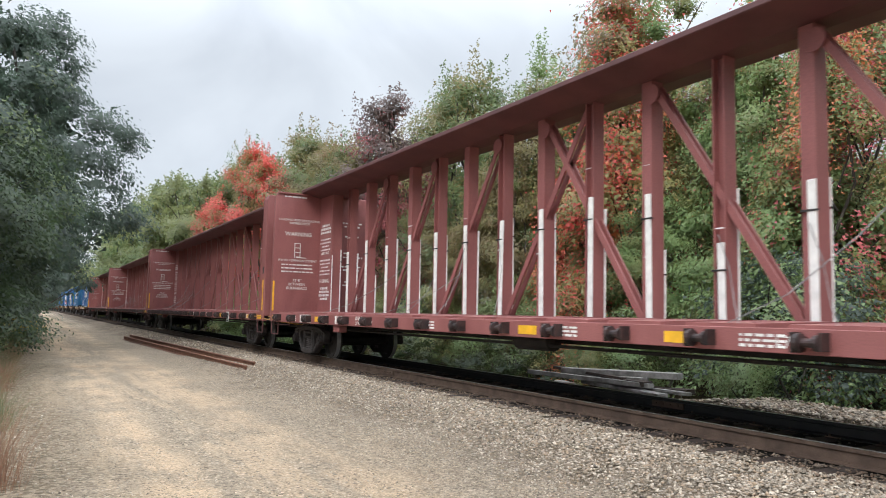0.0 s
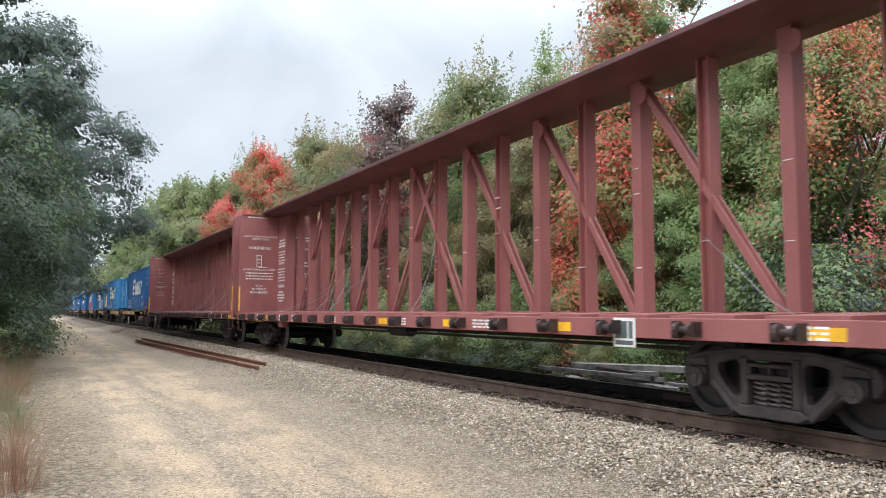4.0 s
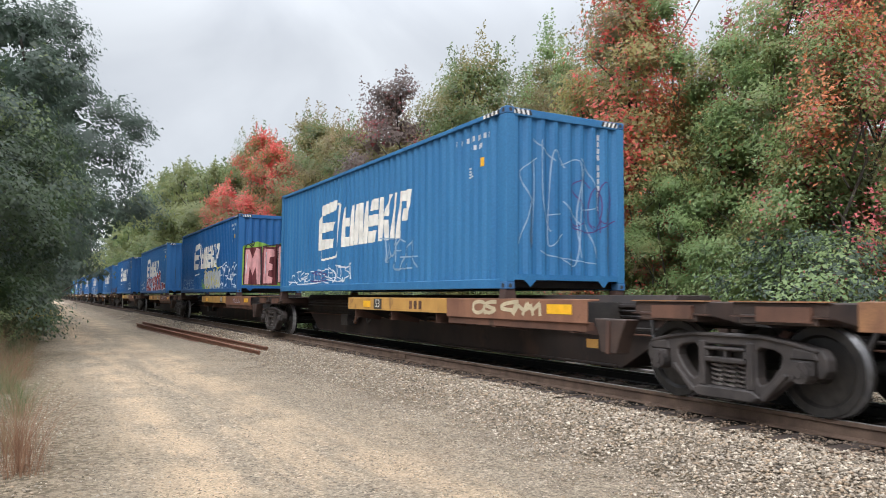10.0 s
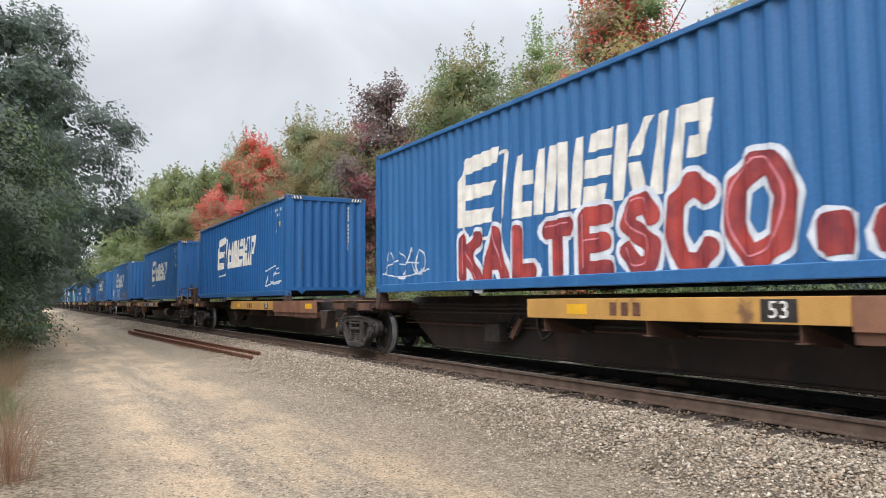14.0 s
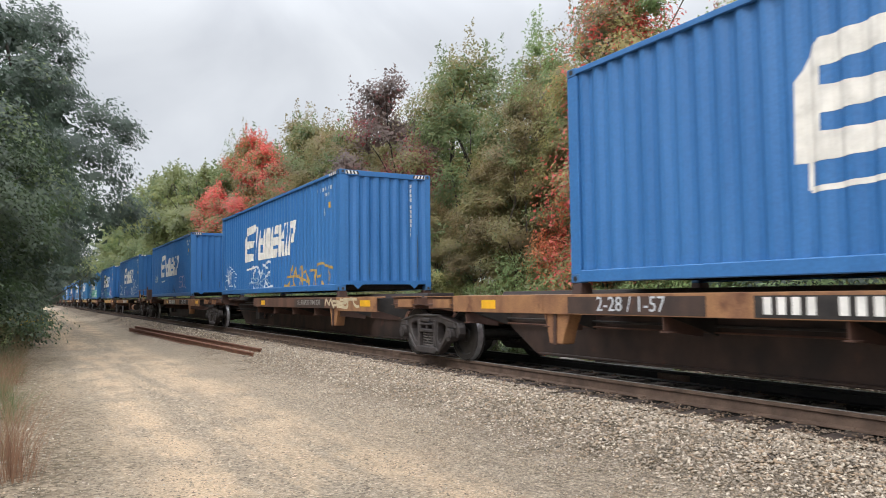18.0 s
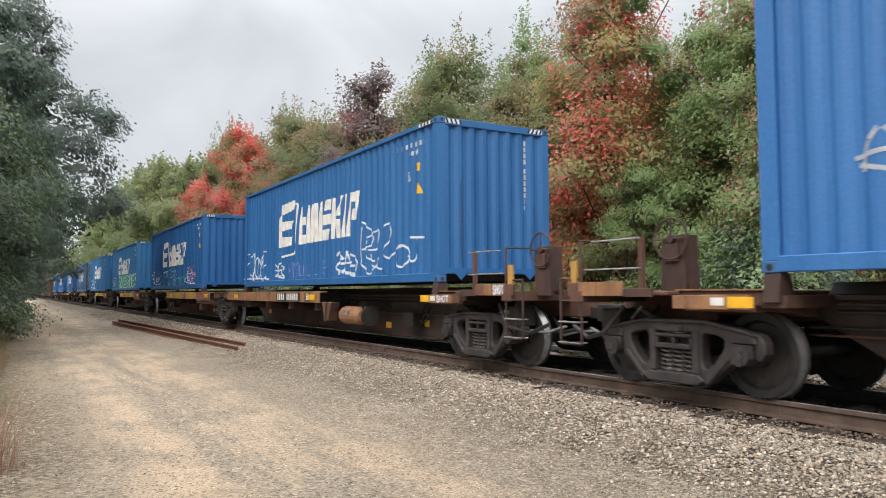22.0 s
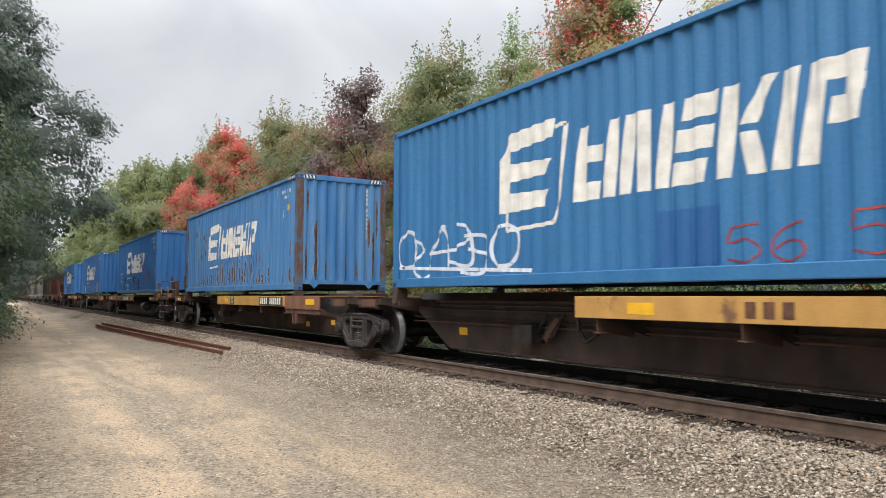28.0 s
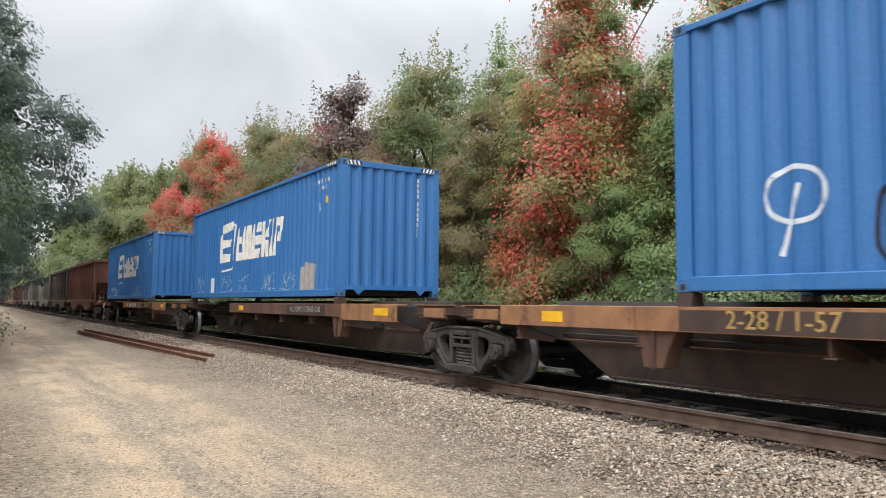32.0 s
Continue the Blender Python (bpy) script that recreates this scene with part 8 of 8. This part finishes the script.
def build_forest():
    rnd = random.Random(21)
    for kind, x, y, s, label in EDGE + NEAR_EDGE:
        plant_tree("tree", kind, x, y, s, rnd.uniform(0, 360), label, group="trees at the forest edge", tall=rnd.uniform(0.97, 1.03))
    # second row closes the gaps
    for i in range(58):
        y = -4 + i * 1.9 + rnd.uniform(-1, 1)
        kind = rnd.choice(["wood_green", "wood_green", "wood_brown"])
        plant_tree("tree", kind, rnd.uniform(8.4, 12.5), y, rnd.uniform(0.66, 0.9) * (1 + y / 110) * (0.72 if y < 32 else 1.0), rnd.uniform(0, 360), "tree in the wood behind the forest edge", group="trees in the wood")
    # younger trees fill the face of the wood
    for i in range(9):
        y = 3.5 + i * 2.9 + rnd.uniform(-0.6, 0.6)
        kind = rnd.choice(["green_c", "olive_c", "brown_a"] if i > 3 else ["green_a", "green_b", "green_a", "olive_a"])
        plant_tree("tree", kind, rnd.uniform(5.3, 6.3), y, rnd.uniform(0.42, 0.6), rnd.uniform(0, 360), "young leafy tree at the face of the wood", group="trees at the forest edge")
    # shrubs along the edge
    for i in range(34):
        y = 1.0 + i * 1.55 + rnd.uniform(-0.5, 0.5)
        kind = rnd.choice(["bush_green", "bush_dark", "bush_olive", "bush_green"])
        plant_tree("shrub", kind, rnd.uniform(3.9, 5.4), y, rnd.uniform(0.55, 0.95), rnd.uniform(0, 360), "leafy green shrub at the forest edge", "shrub", "shrubs by the track")
    for i in range(22):
        y = 55 + i * 5.5
        plant_tree("shrub", "bush_far", rnd.uniform(4.0, 5.5), y, rnd.uniform(1.0, 1.5), rnd.uniform(0, 360), "leafy green shrub at the forest edge", "shrub", "shrubs by the track")
    for i in range(26):
        y = 3 + i * 0.95
        if y < 13.4:
            continue
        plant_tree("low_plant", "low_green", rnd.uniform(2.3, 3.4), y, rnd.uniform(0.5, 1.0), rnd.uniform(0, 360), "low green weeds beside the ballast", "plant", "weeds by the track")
    plant_tree("shrub", "bush_green", 3.1, 8.3, 0.42, 40, "low leafy green shrub beside the old planks", "shrub", "shrubs by the track")
    plant_tree("shrub", "bush_olive", 3.5, 12.6, 0.4, 90, "low yellow-green shrub behind the old planks", "shrub", "shrubs by the track")
    # far woods on both sides
    r = np.random.RandomState(5)
    for side, key, label in ((1, "light", "far yellow-green woods along the line"), (-1, "oak", "far dark green woods along the line")):
        lobes = []
        for i in range(150):
            y = 180 + i * 2.4
            h = r.uniform(9, 15)
            x = side * r.uniform(6.0, 13) - (4.5 if side < 0 else 0)
            lobes.append((x, y, h * r.uniform(0.3, 0.85), r.uniform(2.0, 3.6)))
        pts, out = crown_points(r, lobes, 26000, 0.6, 12)
        tagged(new("far_woods", leaf_mesh("far_woods", pts, 0.75, 9, LEAVES[key], facing=out)), label, "woods", kind="stuff")
    lobes = []
    for i in range(60):  # wood floor behind the second row
        lobes.append((r.uniform(14, 22), -10 + i * 2.2, r.uniform(1, 4.5 if i < 22 else 8.5), r.uniform(1.8, 2.6)))
    tagged(new("dense_wood", leaf_mesh("dense_wood", crown_points(r, lobes, 36000, 0.5, 12)[0], 0.5, 3, LEAVES["green"])), "dense green wood behind the trees", "woods", kind="stuff")


def build_left_side():
    rnd = random.Random(33)
    for kind, x, y, s, label in (
            ("oak", -8.9, 37.0, 1.0, "large dark green oak overhanging the road"),
            ("oak_b", -10.2, 30.0, 0.98, "large dark green oak beside the road"),
            ("oak", -9.0, 47.0, 1.0, "large dark green oak overhanging the road"),
            ("oak_far", -8.0, 60.0, 1.0, "large dark green oak overhanging the road"),
            ("oak_far", -8.0, 78.0, 1.1, "large dark green oak beside the road"),
            ("oak_far", -7.8, 96.0, 1.1, "large dark green oak beside the road"),
            ("oak_far", -7.8, 116.0, 1.1, "large dark green oak beside the road"),
            ("oak_far", -7.6, 140.0, 1.1, "large dark green oak beside the road"),
            ("oak_b", -12.6, 20.5, 0.85, "large dark green oak behind the verge"),
            ("oak", -15.0, 24.0, 0.95, "large dark green oak behind the verge"),
            ("oak_b", -16.0, 42.0, 1.1, "large dark green oak behind the verge")):
        plant_tree("oak_tree", kind, x, y, s, rnd.uniform(0, 360), label, "tree", "trees along the road")
    for x, y, s in ((-9.7, 22.5, 1.08), (-10.8, 18.0, 0.85), (-9.1, 28.0, 1.12), (-9.0, 35.0, 0.7), (-8.9, 43.0, 0.75), (-8.8, 54.0, 0.8), (-8.8, 68.0, 0.9), (-8.8, 85, 0.9), (-8.7, 105, 1.0), (-8.6, 130, 1.1)):
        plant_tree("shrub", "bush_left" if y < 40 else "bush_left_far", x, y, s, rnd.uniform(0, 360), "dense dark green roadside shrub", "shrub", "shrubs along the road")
    for x, y, s in ((-8.7, 25.5, 0.55), (-9.3, 31.0, 0.6), (-8.9, 20.0, 0.5)):
        plant_tree("shrub", "bush_green", x, y, s, rnd.uniform(0, 360), "low green roadside shrub", "shrub", "shrubs along the road")


def grass_tuft(name, x, y, h, spread, n, kind, seed, label, lean=0.35):
    """A tuft of thin curved blades."""
    r = np.random.RandomState(seed)
    vs, fs = [], []
    for i in range(n):
        a, d = r.uniform(0, 6.28), spread * r.uniform(0, 1) ** 0.7
        bx, by = d * math.cos(a) * 0.5, d * math.sin(a) * 0.5
        hh = h * r.uniform(0.55, 1.1)
        lx, ly = r.normal(0, lean * 1.6) * hh * 0.6 + bx * 1.6, r.normal(0, lean * 1.6) * hh * 0.6 + by * 1.6
        w = r.uniform(0.0014, 0.0032)
        wx, wy = w * math.cos(a + 1.57), w * math.sin(a + 1.57)
        o = len(vs)
        for t in (0, 0.5, 1.0):
            cx, cy, cz = bx + lx * t * t, by + ly * t * t, hh * t * (1 - 0.12 * t)
            k = 1 - 0.75 * t
            vs += [(cx - wx * k, cy - wy * k, cz - 0.02), (cx + wx * k, cy + wy * k, cz - 0.02)]
        fs += [(o, o + 1, o + 3, o + 2), (o + 2, o + 3, o + 5, o + 4)]
    ob = tagged(new(name, big_mesh(name, vs, fs, LEAVES[kind])), label, "grass", "grass tufts on the verge")
    ob.matrix_basis = pose(x, y, lie(x, y))
    return ob


def build_verge():
    rnd = random.Random(44)
    grass_tuft("grass_tuft", -7.64, 7.8, 0.85, 0.55, 230, "reddry", 1, "tall dry reddish-tan grass tuft on the verge", 0.28)
    grass_tuft("grass_tuft", -7.78, 8.9, 0.75, 0.5, 190, "straw", 2, "tall dry grass tuft on the verge")
    grass_tuft("grass_tuft", -7.7, 11.2, 0.6, 0.3, 60, "straw", 3, "dry tan grass tuft on the verge")
    grass_tuft("grass_tuft", -8.2, 12.2, 0.9, 0.5, 220, "grass", 4, "green grass tuft on the verge")
    grass_tuft("grass_tuft", -7.9, 14.0, 0.7, 0.45, 170, "straw", 5, "dry tan grass tuft on the verge")
    grass_tuft("grass_tuft", -8.5, 21.5, 1.25, 0.6, 300, "reddry", 6, "reddish dry bluestem grass on the verge")
    grass_tuft("grass_tuft", -8.2, 18.0, 0.85, 0.5, 220, "straw", 7, "dry tan grass tuft on the verge")
    for i in range(26):
        y = 6.5 + i * 0.9
        grass_tuft("grass_tuft", rnd.uniform(-8.9, -7.75) - 0.005 * i, y, rnd.uniform(0.25, 0.6), rnd.uniform(0.3, 0.6), 110, rnd.choice(["grass", "straw", "grass"]), 20 + i, "short mixed grass tuft on the verge")
    for i in range(16):  # ragged front of the verge
        y = 11.5 + i * 1.25 + rnd.uniform(-0.4, 0.4)
        kind = rnd.choice(["grass", "straw", "reddry", "grass", "straw"])
        grass_tuft("grass_tuft", -7.72 - 0.25 * rnd.random(), y, rnd.uniform(0.35, 0.8), rnd.uniform(0.35, 0.6), 130, kind, 80 + i, {"grass": "green grass tuft at the road's edge", "straw": "dry tan grass tuft at the road's edge", "reddry": "reddish dry grass tuft at the road's edge"}[kind])
    for i, (x, y) in enumerate(((-7.75, 31.0), (-8.1, 30.0), (-7.9, 33.5), (-7.7, 28.8))):
        g = thing("goldenrod", "goldenrod with yellow flowers at the road's edge", "plant", "goldenrod plants")
        g.matrix_basis = pose(x, y, lie(x, y))
        r = np.random.RandomState(60 + i)
        st = Geo()
        for _ in range(14):
            st.rod((r.normal(0, 0.12), r.normal(0, 0.12), 0), (r.normal(0, 0.35), r.normal(0, 0.35), r.uniform(0.6, 1.0)), 0.008, 0.004, 4)
        tagged(part("stems", st, LEAVES["grass"], g), kind="stuff")
        part("leaves", leaf_mesh("leaves", r.normal(0, 1, (500, 3)) * (0.3, 0.3, 0.2) + (0, 0, 0.45), 0.09, i, LEAVES["grass"]), LEAVES["grass"], g)
        tagged(part("flower_plume", leaf_mesh("flowers", r.normal(0, 1, (420, 3)) * (0.3, 0.3, 0.1) + (0, 0, 0.9), 0.06, i + 5, LEAVES["gold"]), LEAVES["gold"], g), kind="stuff")


# ---- build ----
build_ground()
build_track()
build_stones()
build_old_rails()
build_plank_pile()
TRAIN = []  # thing, its place along the train, its height
for k, (a, b) in enumerate(((-2.9, 20.52), (21.17, 44.74), (45.25, 68.75), (69.37, 92.32))):
    TRAIN.append((centre_beam_car(k, b - a, k == 0, k == 3), a, 0.0))
for c in range(len(SPINES)):
    car, o = spine_car(c)
    TRAIN.append((car, o, 0.0))
for i in range(len(CONTAINERS)):
    TRAIN.append((container(i), CONTAINERS[i][0], ZC))
_kits = [hopper_meshes(m) for m in HOPPER_PAINT]
for i in range(17):
    TRAIN.append((hopper(_kits, [0, 2, 1, 1, 1, 0, 2, 3, 1, 3, 0, 2, 3, 0, 1, 2, 0][i]), 388.9 + i * 15.95, 0.0))
build_kits()
build_forest()
build_left_side()
build_verge()


def motions():
    """The train rolls by at about 38 km/h; its wheels turn with it."""
    for ob, place, z in TRAIN:
        walk(ob, [(t, pose(0, place - s, z)) for t, s in RUN])
    ts = [t for t, _ in RUN]
    ss = [s for _, s in RUN]
    steps = [i / 30 for i in range(961)]
    gone = [float(np.interp(t, ts, ss)) for t in steps]
    for w, y, turning, first in ROLLING:
        if turning:
            walk(w, [(t, pose(0, y, WHEEL_R) @ Matrix.Rotation(radians(first) + s / WHEEL_R, 4, "X")) for t, s in zip(steps, gone)])


motions()
